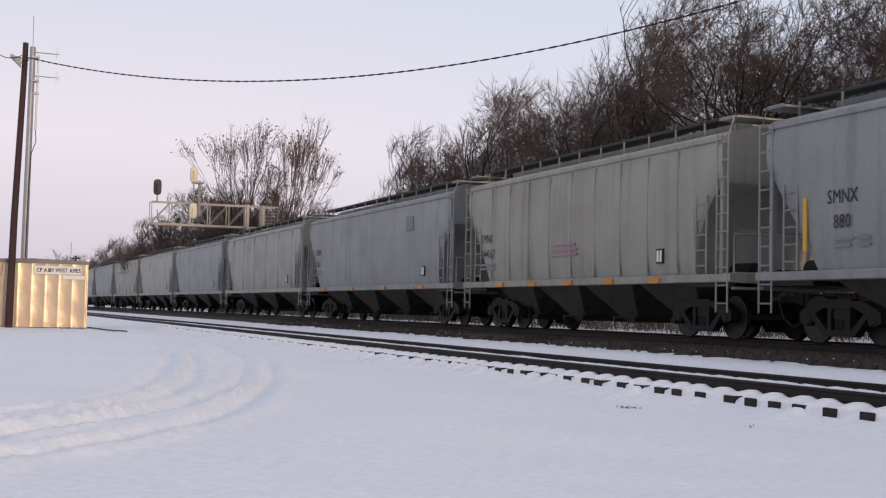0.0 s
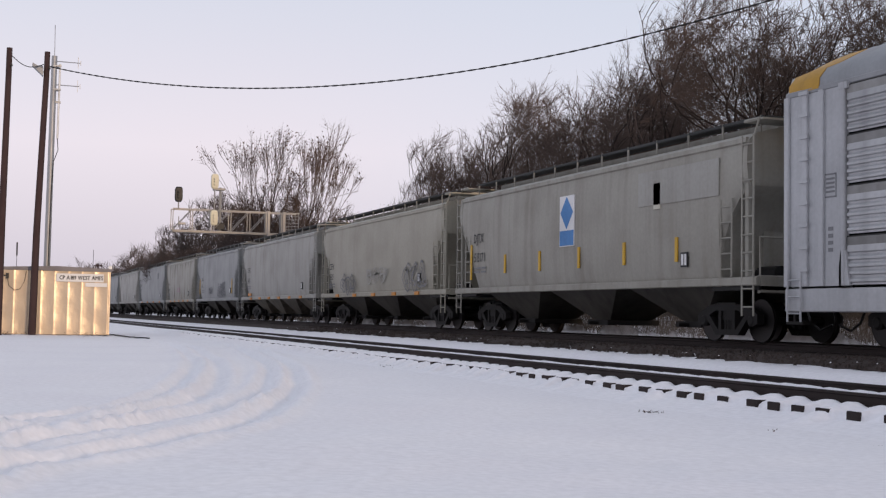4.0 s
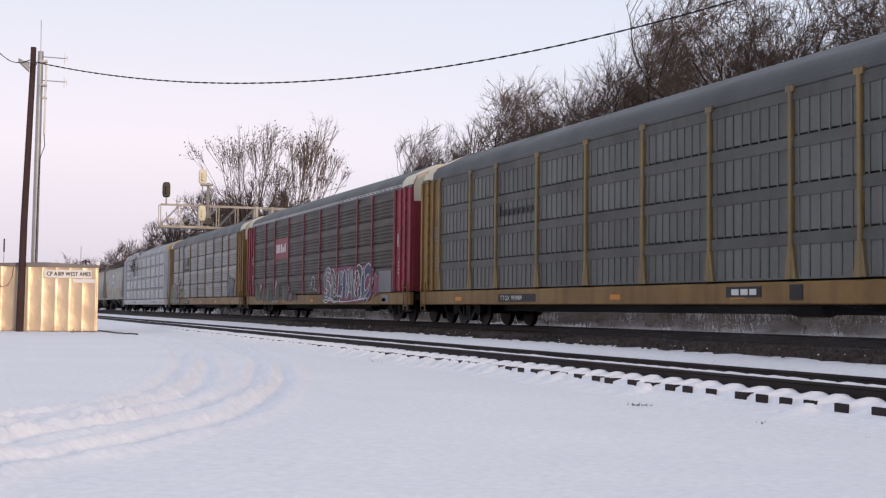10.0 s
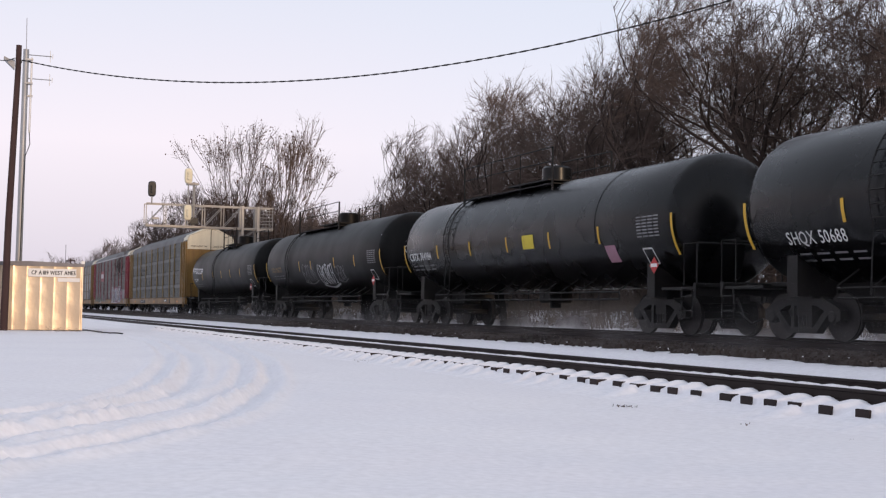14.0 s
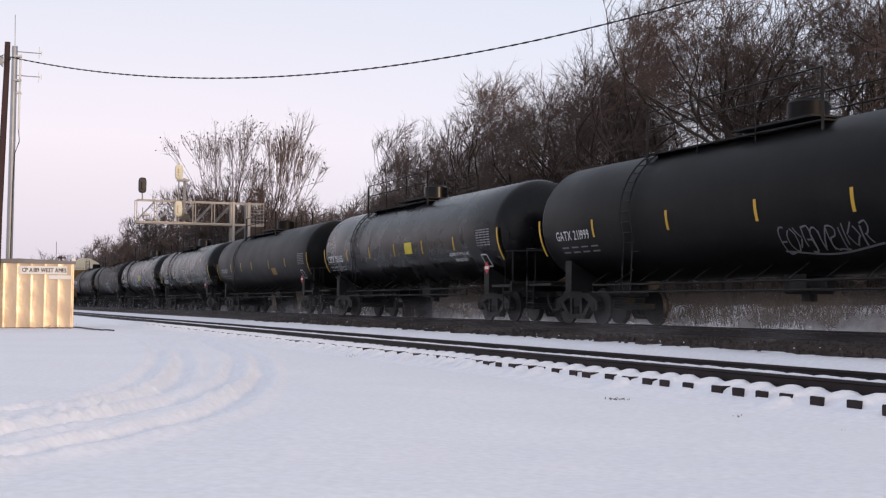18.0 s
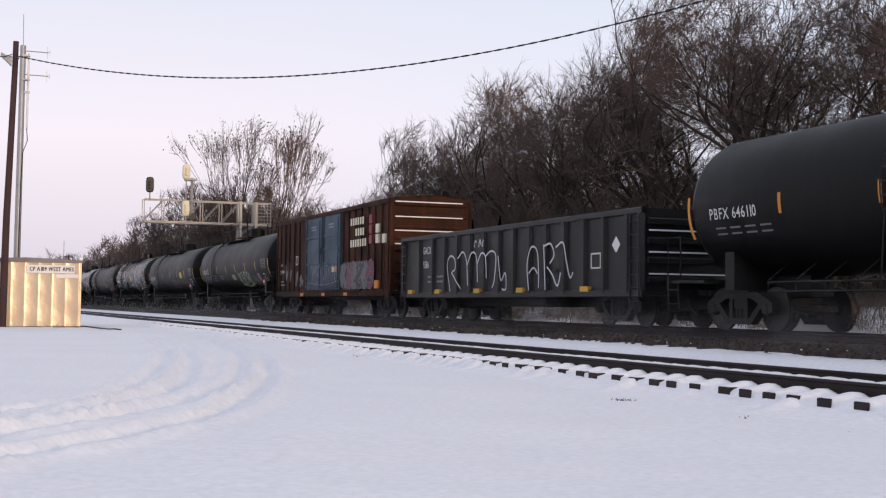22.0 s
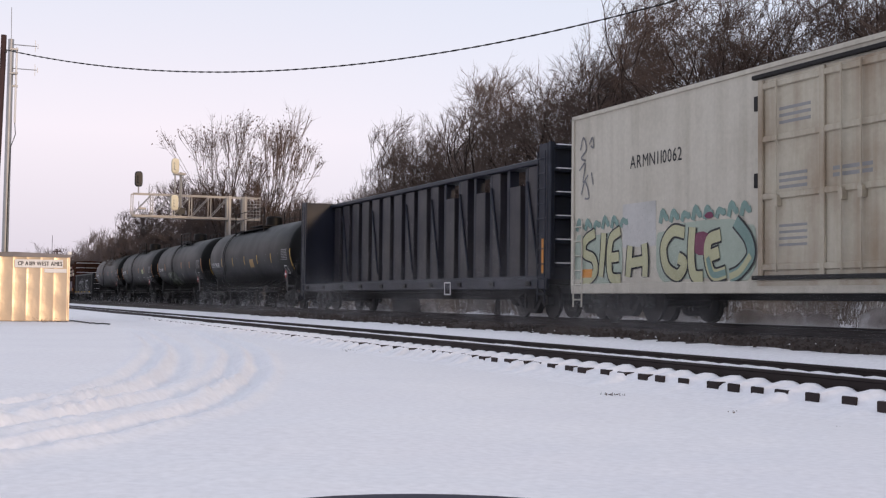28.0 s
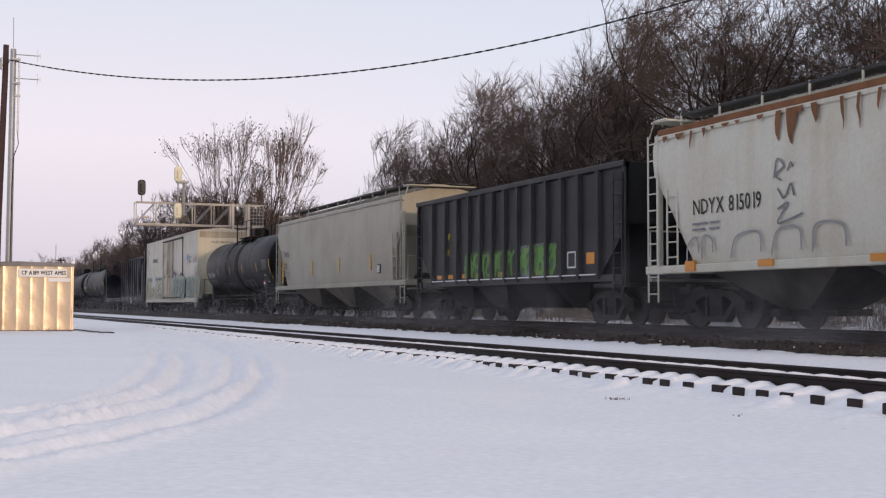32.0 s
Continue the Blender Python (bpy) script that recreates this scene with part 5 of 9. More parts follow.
def covered_hopper(L, label, mat, marks=(), stripes=(), ribs=0, bays=3, rail="posts", text=TEXTBLACK, sill=None, strip=ORANGE, logo=None, tag=None, panel=None, top=4.60, chute=None):
    """Covered hopper car: bulged body on slope sheets, chutes, end platforms, ladders, roof walk."""
    car = thing("covered_hopper_car", label, "hopper car", "freight cars")
    a = L / 2 - 0.75
    eave = top - 0.42
    def ring(x, zlo):
        h = eave - zlo
        side = [(1.50, zlo), (1.575, zlo + 0.12 * h), (1.61, zlo + 0.45 * h), (1.60, zlo + 0.8 * h), (1.55, eave), (1.42, eave + 0.13), (1.0, eave + 0.24), (0.5, top - 0.06)]
        return [(x, -y, z) for y, z in side] + [(x, y, z) for y, z in reversed(side)]
    st = [(-a, 3.25), (-a + 0.02, 3.2), (-a + 0.55, 2.55), (-a + 1.45, 1.35), (-a + 1.5, 1.28)]
    arch = [(a - 1.02, 1.28), (a - 1.02, 1.75), (a - 0.93, 2.2), (a - 0.72, 2.65), (a - 0.4, 3.0), (a - 0.02, 3.22), (a, 3.25)]
    rings = [ring(x, z) for x, z in st] + [ring(x, z) for x, z in arch]
    part("body", Build().loft(rings), mat, car, "smooth bulged body sides")
    sm = sill or mat
    for s in (-1, 1):
        part("side_sill", Build().box(-L / 2 + 0.42, L / 2 - 0.42, s * 1.56 - 0.05, s * 1.56 + 0.05, 1.17, 1.35, 0.02), sm, car, "long side sill" if s < 0 else "")
    for k in range(ribs):
        x = -a + 1.7 + (2 * a - 3.4) * k / max(1, ribs - 1)
        part("side_rib", Build().loft([[(x - 0.045, -1.59, 1.36), (x + 0.045, -1.59, 1.36), (x + 0.03, -1.622, 1.40), (x - 0.03, -1.622, 1.40)], [(x - 0.045, -1.55, eave - 0.1), (x + 0.045, -1.55, eave - 0.1), (x + 0.03, -1.615, eave - 0.14), (x - 0.03, -1.615, eave - 0.14)]]), mat, car)
    part("eave_rail", Build().box(-a + 0.05, a - 0.05, -1.60, -1.53, eave - 0.07, eave + 0.05, 0.015), mat, car, "pale eave rail under the roof")
    # discharge chutes
    w = (2 * a - 2.6) / bays
    for k in range(bays):
        x = -a + 1.3 + w * (k + 0.5)
        q = [(x - w * 0.49, -1.38, 1.34), (x + w * 0.49, -1.38, 1.34), (x + w * 0.49, 1.38, 1.34), (x - w * 0.49, 1.38, 1.34)]
        p = [(x - 0.42, -0.62, 0.42), (x + 0.42, -0.62, 0.42), (x + 0.42, 0.62, 0.42), (x - 0.42, 0.62, 0.42)]
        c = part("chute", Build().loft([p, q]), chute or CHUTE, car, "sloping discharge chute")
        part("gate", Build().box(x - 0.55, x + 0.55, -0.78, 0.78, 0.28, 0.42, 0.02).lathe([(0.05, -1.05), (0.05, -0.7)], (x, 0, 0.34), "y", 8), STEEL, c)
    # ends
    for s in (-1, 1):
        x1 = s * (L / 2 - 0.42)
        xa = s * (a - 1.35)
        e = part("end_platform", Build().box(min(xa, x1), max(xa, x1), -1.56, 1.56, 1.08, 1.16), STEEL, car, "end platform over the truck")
        part("end_sill", Build().box(min(x1, x1 - s * 0.12), max(x1, x1 - s * 0.12), -1.5, 1.5, 1.02, 1.38, 0.02), sm, e)
        for y in (-1.5, 1.5):
            part("end_post", Build().box(s * (a - 0.09) - 0.06, s * (a - 0.09) + 0.06, y - 0.06, y + 0.06, 1.36, 3.4, 0.015), mat, car)
        part("slope_brace", Build().box(s * (a - 0.9) - 0.05, s * (a - 0.9) + 0.05, -0.6, 0.6, 1.16, 2.6), mat, car)
        part("brake_gear", Build().lathe([(0.0, -0.35), (0.19, -0.35), (0.19, 0.35), (0.0, 0.35)], (s * (a - 0.5), -0.65, 1.42), "x", 12).box(s * (a - 0.6) - 0.2, s * (a - 0.6) + 0.2, 0.3, 0.8, 1.16, 1.5, 0.02), STEEL, car)
        ladder(s * (a + 0.02), -1.60, 0.55, top - 0.35, 10, mat, car, 0.40)
        ladder(s * (a - 0.75), -1.60, 1.36, 3.0, 5, mat, car, 0.40)
        part("grab_rail", Build().tube([(s * a, -1.5, 1.36), (s * (a + 0.3), -1.5, 1.36), (s * (a + 0.3), -1.5, 2.15), (s * (a + 0.3), 1.5, 2.15), (s * (a + 0.3), 1.5, 1.36)], 0.022, 5), mat, car)
        part("roof_step", Build().box(min(s * (a - 0.35), s * (a + 0.33)), max(s * (a - 0.35), s * (a + 0.33)), -1.45, 1.0, top - 0.04, top).tube([(s * (a + 0.2), -1.58, top - 0.4), (s * (a + 0.2), -1.45, top), (s * (a - 0.3), -1.45, top)], 0.025, 5), mat, car, "roof end platform")
    # roof walk and hatches
    zw = top + 0.10
    part("roof_walk", Build().box(-a + 0.2, a - 0.2, -0.95, -0.55, zw, zw + 0.04).box(-a + 0.2, a - 0.2, 0.55, 0.95, zw, zw + 0.04), GRATE, car, "dark grating roof walk")
    part("hatch_cover", Build().loft([[(x, -0.42, top - 0.1), (x, -0.42, top + 0.10), (x, -0.25, top + 0.13), (x, 0.25, top + 0.13), (x, 0.42, top + 0.10), (x, 0.42, top - 0.1)] for x in (-a + 0.6, a - 0.6)]), mat, car, "long trough hatch")
    n = 12
    for k in range(n):
        x = -a + 0.3 + (2 * a - 0.6) * k / (n - 1)
        part("walk_bracket", Build().box(x - 0.02, x + 0.02, -1.08, -1.05, top - 0.20, zw + 0.05), mat, car)
    part("walk_edge", Build().box(-a + 0.2, a - 0.2, -1.08, -1.05, zw - 0.01, zw + 0.04), GRATE, car)
    warp = lambda z: -1.62 if z > 1.6 else -1.652
    for txt, x, z, size in marks:
        writing("reporting_mark", txt, size, (x, -1.625, z), text, car, "stencilled letters", squeeze=0.82)
        # small data lines under the mark
    if marks:
        mx, mz = marks[-1][1], marks[-1][2]
        bars("data_stencil", [(mx, mx + 0.55, mz - 0.22, mz - 0.17), (mx + 0.62, mx + 0.95, mz - 0.22, mz - 0.17), (mx, mx + 0.45, mz - 0.34, mz - 0.29), (mx + 0.6, mx + 0.95, mz - 0.34, mz - 0.29)], TEXTGREY, car, -1.628)
    for k, (x, z, w, h) in enumerate(stripes):
        part("reflector", Build().box(x, x + w, -1.655 if z < 1.4 else -1.63, -1.60, z, z + h), strip, car, "orange reflective strip" if k == 0 else "")
    part("data_stencil", Build().box(a - 2.5, a - 2.22, -1.628, -1.60, 1.62, 1.95), TEXTBLACK, car, "black stencil panel")
    part("stencil_mark", Build().box(a - 2.47, a - 2.38, -1.632, -1.60, 1.66, 1.91).box(a - 2.34, a - 2.26, -1.632, -1.60, 1.66, 1.91), WHITE, car)
    if logo:
        x, z = logo
        g = part("logo_panel", Build().box(x, x + 0.85, -1.635, -1.60, z, z + 1.35), WHITE, car, "white panel with a blue diamond")
        part("logo_diamond", Build().add([(x + 0.05, -1.64, z + 0.9), (x + 0.42, -1.64, z + 0.45), (x + 0.80, -1.64, z + 0.9), (x + 0.42, -1.64, z + 1.33)], [(0, 1, 2, 3)]), BLUE, g)
        part("logo_band", Build().box(x + 0.02, x + 0.83, -1.64, -1.60, z + 0.02, z + 0.42), BLUE, g)
    if panel:
        for x0, x1, z0, z1, m2 in panel:
            part("panel", Build().box(x0, x1, -1.628, -1.60, z0, z1), m2, car)
    for tg in tag or ():
        scrawl(car, *tg[:4], tg[4], tg[5], -1.63, tg[6], fill=tg[7] if len(tg) > 7 else None)
    running_gear(car, L, L / 2 - 2.25)
    return car


def autorack(L, label, post, panel_mat, roof, end_mat, door_top, sill_mat, solid=0, decor=None, strips=None):
    """Enclosed three-level auto carrier: posts, ribbed screens in rows, arched roof, end doors."""
    car = thing("autorack_car", label, "auto carrier", "freight cars")
    h = L / 2 - 0.55
    ze, top = 4.84, 5.72
    endw = 1.75
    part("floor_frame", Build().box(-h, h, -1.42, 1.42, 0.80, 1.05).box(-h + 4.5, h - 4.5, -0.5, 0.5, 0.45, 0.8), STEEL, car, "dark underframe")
    for s in (-1, 1):
        part("side_sill", Build().box(-h, h, s * 1.56 - 0.06, s * 1.56 + 0.06, 0.64, 1.08, 0.02), sill_mat, car, "long side sill")
        part("top_rail", Build().box(-h, h, s * 1.56 - 0.05, s * 1.56 + 0.05, ze - 0.06, ze + 0.05, 0.015), roof, car)
    part("far_wall", Build().box(-h, h, 1.46, 1.54, 1.12, ze), panel_mat, car)
    # near-black sheet behind the screens, drawn for the unlit inside
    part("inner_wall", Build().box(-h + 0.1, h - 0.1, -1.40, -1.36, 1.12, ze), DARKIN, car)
    # arched roof with cross corrugation
    n = 9
    arch = [(1.60, ze), (1.58, ze + 0.20), (1.42, ze + 0.40), (1.05, ze + 0.56), (0.5, top - 0.04)]
    sec = [(-y, z) for y, z in arch] + [(y, z) for y, z in reversed(arch)]
    rings = []
    k = 0
    x = -h + 1.0
    while x < h - 1.0:
        rings.append([(x, y * (1 + 0.004 * (k % 2)), z + 0.012 * (k % 2)) for y, z in sec])
        x += 0.16
        k += 1
    part("roof", Build().loft(rings), roof, car, "ribbed arched roof")
    for s in (-1, 1):
        xa, xb = s * (h - 1.0), s * h
        part("roof_end", Build().loft([[(x, y * f, ze + (z - ze) * f) for y, z in sec] for x, f in ((xa, 1.01), (s * (h - 0.5), 1.005), (xb, 0.97))]), door_top, car, "rounded roof end")
        # end doors
        for q in (-1, 1):
            d = part("end_door", Build().loft([[(xb + dx, q * y, z) for y, z in ((0.015, 1.1), (1.40, 1.1), (1.55, 1.2), (1.55, ze), (1.42, ze + 0.36), (1.0, ze + 0.53), (0.015, top - 0.05))] for dx in (0, s * 0.05)]), [end_mat], car, "end door leaf")
            part("door_cap", Build().loft([[(xb + s * 0.052 + dx, q * y, z) for y, z in ((0.02, 4.30), (1.54, 4.30), (1.545, ze), (1.41, ze + 0.35), (0.99, ze + 0.52), (0.02, top - 0.06))] for dx in (0, s * 0.006)]), door_top, d)
            part("door_rod", Build().tube([(xb + s * 0.09, q * 0.7, 1.2), (xb + s * 0.09, q * 0.7, 4.3)], 0.025, 5).box(min(xb, xb + s * 0.11), max(xb, xb + s * 0.11), q * 0.5 - 0.18, q * 0.5 + 0.18, 2.5, 2.56), end_mat, d)
        part("door_seam", Build().box(min(xb, xb + s * 0.09), max(xb, xb + s * 0.09), -0.02, 0.02, 1.1, top - 0.1), BLACK, car)
        # solid end bay on the side, with hinge posts
        for yv in (-1, 1):
            b = Build().box(min(xb, xb - s * endw), max(xb, xb - s * endw), yv * 1.56 - 0.035, yv * 1.56 + 0.035, 1.12, ze - 0.06)
            e = part("end_panel", b, end_mat, car, "solid corner panel" if yv < 0 else "")
            if yv < 0:
                for dx in (0.06, 0.62, 1.1, endw - 0.06):
                    x = xb - s * dx
                    part("panel_post", Build().box(x - 0.07, x + 0.07, -1.66, -1.585, 1.12, ze - 0.05, 0.015), end_mat, e)
                for z in np.arange(1.4, 4.9, 0.42):
                    part("hinge", Build().box(xb - s * 0.62 - 0.13, xb - s * 0.62 + 0.13, -1.69, -1.65, z, z + 0.07), end_mat, e)
                x = xb - s * 1.32
                part("stencil_frame", Build().box(x - 0.16, x + 0.16, -1.602, -1.59, 2.75, 2.78).box(x - 0.16, x + 0.16, -1.602, -1.59, 3.17, 3.20).box(x - 0.17, x - 0.15, -1.602, -1.59, 2.75, 3.2).box(x + 0.15, x + 0.17, -1.602, -1.59, 2.75, 3.2), decor or TEXTGREY, e)
                bars("stencil_mark", [(x - 0.12, x + 0.12, 2.84 + 0.08 * i, 2.88 + 0.08 * i) for i in range(4)] + [(x - 0.06, x + 0.08, 1.75 + 0.13 * i, 1.82 + 0.13 * i) for i in range(4)], decor or TEXTGREY, e, -1.602)
        ladder(s * (h - 0.35), -1.68, 0.45, 1.4, 3, sill_mat, car, 0.4)
        part("corner_step", Build().box(min(xb, xb - s * 0.5), max(xb, xb - s * 0.5), -1.6, -1.3, 0.40, 0.46).box(xb - s * 0.25 - 0.03, xb - s * 0.25 + 0.03, -1.6, -1.55, 0.45, 0.8), STEEL, car)
    # side posts and screens
    xs = [-h + endw, -8.9, -6.9, -4.1, -1.25, 1.55, 4.3, 7.05, 9.0, h - endw]
    for x in xs:
        part("side_post", Build().box(x - 0.05, x + 0.05, -1.68, -1.55, 1.12, ze - 0.02, 0.02).loft([[(x - 0.17, -1.66, 1.12), (x + 0.17, -1.66, 1.12), (x + 0.17, -1.58, 1.12), (x - 0.17, -1.58, 1.12)], [(x - 0.07, -1.66, 1.75), (x + 0.07, -1.66, 1.75), (x + 0.07, -1.58, 1.75), (x - 0.07, -1.58, 1.75)]]).box(x - 0.12, x + 0.12, -1.67, -1.55, ze - 0.14, ze - 0.02), post, car, "side post")
    rows = 4
    hz = (ze - 0.06 - 1.10) / rows
    prof = []
    z = 0.03
    while z < hz - 0.30:
        prof += [(0.0, z), (0.0, z + 0.035), (-0.035, z + 0.055), (-0.035, z + 0.095)]
        z += 0.135
    prof.append((0.0, hz - 0.05))
    if solid:
        prof = [(0.0, 0.02), (0.0, hz * 0.72), (-0.02, hz * 0.74), (-0.02, hz - 0.08), (0.0, hz - 0.06), (0.0, hz - 0.02)]
        for k in range(len(xs) - 1):
            for q in np.arange(xs[k] + 0.22, xs[k + 1] - 0.15, 0.30):
                part("screen_rib", Build().box(q - 0.02, q + 0.02, -1.616, -1.59, 1.16, ze - 0.09), panel_mat, car, "shallow upright rib of the screen" if k == 0 and q < xs[0] + 0.3 else "")
        # solid dark strip painted as the shade in the slot
        part("roof_gap", Build().box(-h + 1.0, h - 1.0, -1.612, -1.56, ze - 0.085, ze - 0.055), DARKIN, car, "dark strip for the shaded slot under the roof")
    shared = {}
    for k in range(len(xs) - 1):
        w = round(xs[k + 1] - xs[k] - 0.16, 2)
        if w not in shared:
            shared[w] = Build().loft([[(x, -1.60 + y, q) for y, q in prof] for x in (-w / 2, w / 2)], caps=False, closed=False).mesh("side_panel", panel_mat)
        for r in range(rows):
            part("side_panel", shared[w], None, car, "ribbed steel screen" if (k, r) == (0, 0) else "", pose((xs[k] + xs[k + 1]) / 2, 0, 1.10 + r * hz))
    for r in range(rows):
        z = 1.10 + (r + 1) * hz
        part("row_strip", Build().box(xs[0], xs[-1], -1.622, -1.56, z - 0.25, z - 0.03), strips or panel_mat, car, "plain band between the screens" if r == 0 else "")
        if not solid:
            # thin dark strip painted as shade between two screen rows
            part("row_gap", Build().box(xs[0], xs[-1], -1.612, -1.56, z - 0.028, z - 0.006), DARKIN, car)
    if decor:
        part("roof_edge_strip", Build().box(-h + 1.0, h - 1.0, -1.625, -1.60, ze + 0.04, ze + 0.13), SCREENWHITE, car, "pale perforated strip under the roof")
        for k in range(int((2 * h - 2) / 0.5)):
            x = -h + 1.2 + 0.5 * k
            # dark blocks painted as shade in the perforations
            part("strip_slot", Build().box(x, x + 0.22, -1.628, -1.62, ze + 0.065, ze + 0.10), DARKIN, car)
    for k in range(5):
        x = -h + 3.2 + (2 * h - 6.4) * k / 4
        part("reflector", Build().box(x, x + 0.5, -1.63, -1.60, 0.76, 0.88), ORANGE, car, "orange reflective strip" if k == 0 else "")
    part("brake_gear", Build().lathe([(0.0, -0.5), (0.22, -0.5), (0.22, 0.5), (0.0, 0.5)], (h - 6.5, -0.9, 0.62), "x", 12).tube([(-h + 4.5, -1.2, 0.66), (h - 4.5, -1.2, 0.62)], 0.03, 5), STEEL, car)
    running_gear(car, L, L / 2 - 3.4)
    return car


def tank_car(L, label, mat, marks=(), strips=(-5.5, -2.82, -0.15, 2.52, 5.2), plat=(-4.6, 1.6), low=(2.15, 2.58),  big=None, r=1.53, zc=2.62, text=TEXTWHITE, belly=0.0, tag=None, placard=None, words=None, rail_high=True, bands=(), stripe=YELLOW, wm=None):
    """Tank car: welded shell with domed heads, stub sills, top platform, side rails."""
    car = thing("tank_car", label, "tank car", "freight cars")
    h = L / 2 - 0.95
    n = 36
    prof = []
    for k in range(7):
        q = k / 6 * math.pi / 2
        prof.append((max(0.02, r * math.sin(q)), -h + 0.62 * (1 - math.cos(q))))
    prof += [(r, -h + 3.0), (r, 0.0), (r, h - 3.0)]
    full = prof[:-1] + [(p, -a) for p, a in reversed(prof[:-2])]
    b = Build().lathe(full, (0, 0, zc), "x", n)
    part("tank_shell", b, mat, car, "black cylindrical tank with domed ends")
    for x in bands:
        part("weld_band", Build().lathe([(r, -0.05), (r + 0.012, -0.04), (r + 0.012, 0.04), (r, 0.05)], (x, 0, zc), "x", n), mat, car)
    yv = lambda z: -math.sqrt(max(0.01, (r + 0.006) ** 2 - (z - zc) ** 2))
    # stub sills, bolsters, saddles
    for s in (-1, 1):
        x0, x1 = s * (h - 2.9), s * (L / 2 - 0.45)
        e = part("stub_sill", Build().box(min(x0, x1), max(x0, x1), -0.28, 0.28, 0.72, 1.16, 0.02), STEEL, car, "stub sill under the tank end")
        part("end_platform", Build().box(min(s * (h - 0.9), x1), max(s * (h - 0.9), x1), -1.45, 1.45, 1.0, 1.06), STEEL, e)
        part("end_sill", Build().box(min(x1, x1 - s * 0.1), max(x1, x1 - s * 0.1), -1.48, 1.48, 0.86, 1.14, 0.015), STEEL, e)
        xb = s * (L / 2 - 2.55)
        ring = []
        for x in (xb - 0.16, xb + 0.16):
            ring.append([(x, -1.30, 0.84), (x, 1.30, 0.84), (x, 1.30, zc - 1.0), (x, 0.9, zc - 1.22), (x, 0.0, zc - 1.50), (x, -0.9, zc - 1.22), (x, -1.30, zc - 1.0)])
        part("saddle", Build().loft(ring), STEEL, car, "tank saddle over the truck")
        part("hand_rail", Build().tube([(x1, -1.45, 1.1), (x1, -1.45, 2.0), (x1 - s * 0.5, -1.45, 2.0), (x1 - s * 0.5, -1.45, 1.1)], 0.022, 5).tube([(x1, -1.45, 2.0), (x1, 1.45, 2.0)], 0.022, 5), STEEL, car)
        ladder(x1 - s * 0.3, -1.5, 0.40, 1.0, 2, STEEL, car, 0.4)
        part("brake_wheel" if s > 0 else "brake_box", Build().lathe([(0.22, -0.02), (0.26, -0.02), (0.26, 0.02), (0.22, 0.02)], (x1, 0.75, 1.75), "x", 14).tube([(x1, 0.75, 1.0), (x1, 0.75, 1.75)], 0.02, 5), STEEL, car)
    # side safety rails under the shell
    ra = L / 2 - 3.9
    b = Build()
    for z in (0.80, 0.98):
        b.tube([(-ra, -1.35, z), (ra, -1.35, z)], 0.024, 5)
    for k in range(13):
        x = -ra + 2 * ra * k / 12
        b.tube([(x, -1.35, 0.78), (x, -1.35, 1.02), (x, -0.85, zc - r + 0.25)], 0.018, 4)
    part("side_rail", b, STEEL, car, "thin side safety rail")
    part("outlet", Build().box(-0.35, 0.35, -0.35, 0.35, zc - r - 0.35, zc - r + 0.1, 0.05).lathe([(0.0, -0.3), (0.16, -0.3), (0.16, 0.0)], (0, 0, zc - r - 0.2), "z", 10), STEEL, car)
    # top platform and housing
    zt = zc + r
    xa, xb = plat
    p = part("top_platform", Build().box(xa, xb, -0.92, -0.55, zt - 0.15, zt - 0.12).box(-1.3, 1.3, -0.95, 0.95, zt - 0.03, zt + 0.01), STEEL, car, "platform round the valve housing")
    part("valve_housing", Build().lathe([(0.0, zt + 0.52), (0.36, zt + 0.52), (0.42, zt + 0.46), (0.44, zt - 0.05)], (0, 0, 0), "z", 18), mat, car, "round valve housing")
    hr = 0.86 if rail_high else 0.5
    n = max(3, int((xb - xa) / 1.6))
    for y in (-0.95, 0.95):
        b = Build()
        lo, hi = (xa, xb) if y < 0 else (-1.5, 1.5)
        for zz in (hr, hr * 0.55):
            b.tube([(lo, y, zt + zz), (hi, y, zt + zz)], 0.017, 4)
        for i in range(n + 1):
            x = lo + (hi - lo) * i / n
            b.tube([(x, y, zt - 0.35), (x, y, zt + hr)], 0.036 if i in (0, n) else 0.014, 4)
        part("platform_rail", b, STEEL, p)
    b = Build()
    for x in (xa - 0.1, xa + 0.3):
        b.tube([(x, -math.sin(q) * (r + 0.09), zc + math.cos(q) * (r + 0.09)) for q in [0.35 + 0.12 * i for i in range(14)]] + [(x, -1.58, 0.85)], 0.02, 4)
    for i in range(12):
        q = 0.5 + 0.15 * i
        b.tube([(xa - 0.1, -math.sin(q) * (r + 0.09), zc + math.cos(q) * (r + 0.09)), (xa + 0.3, -math.sin(q) * (r + 0.09), zc + math.cos(q) * (r + 0.09))], 0.015, 4)
    part("shell_ladder", b, STEEL, car, "curved ladder up the shell")
    # conspicuity strips
    xs = [-h + 0.40] + list(strips) + [h - 0.40]
    for k, x in enumerate(xs):
        edge = k in (0, len(xs) - 1)
        zz = (low[0] - 0.37, low[1] + 0.12) if edge else low
        b = Build()
        hw = 0.045
        m = 6
        v = []
        for j in range(m + 1):
            z = zz[0] + (zz[1] - zz[0]) * j / m
            v += [(x - hw, yv(z) - 0.002, z), (x + hw, yv(z) - 0.002, z)]
        b.add(v, [(2 * j, 2 * j + 1, 2 * j + 3, 2 * j + 2) for j in range(m)])
        part("reflector", b.mesh("reflector", stripe, 0), None, car, "yellow reflective strip" if k == 0 else "")
    for txt, x, z, size in marks:
        writing("reporting_mark", txt, size, (x, 0, z), text, car, "painted letters", squeeze=0.85, warp=lambda z: yv(z) - 0.003)
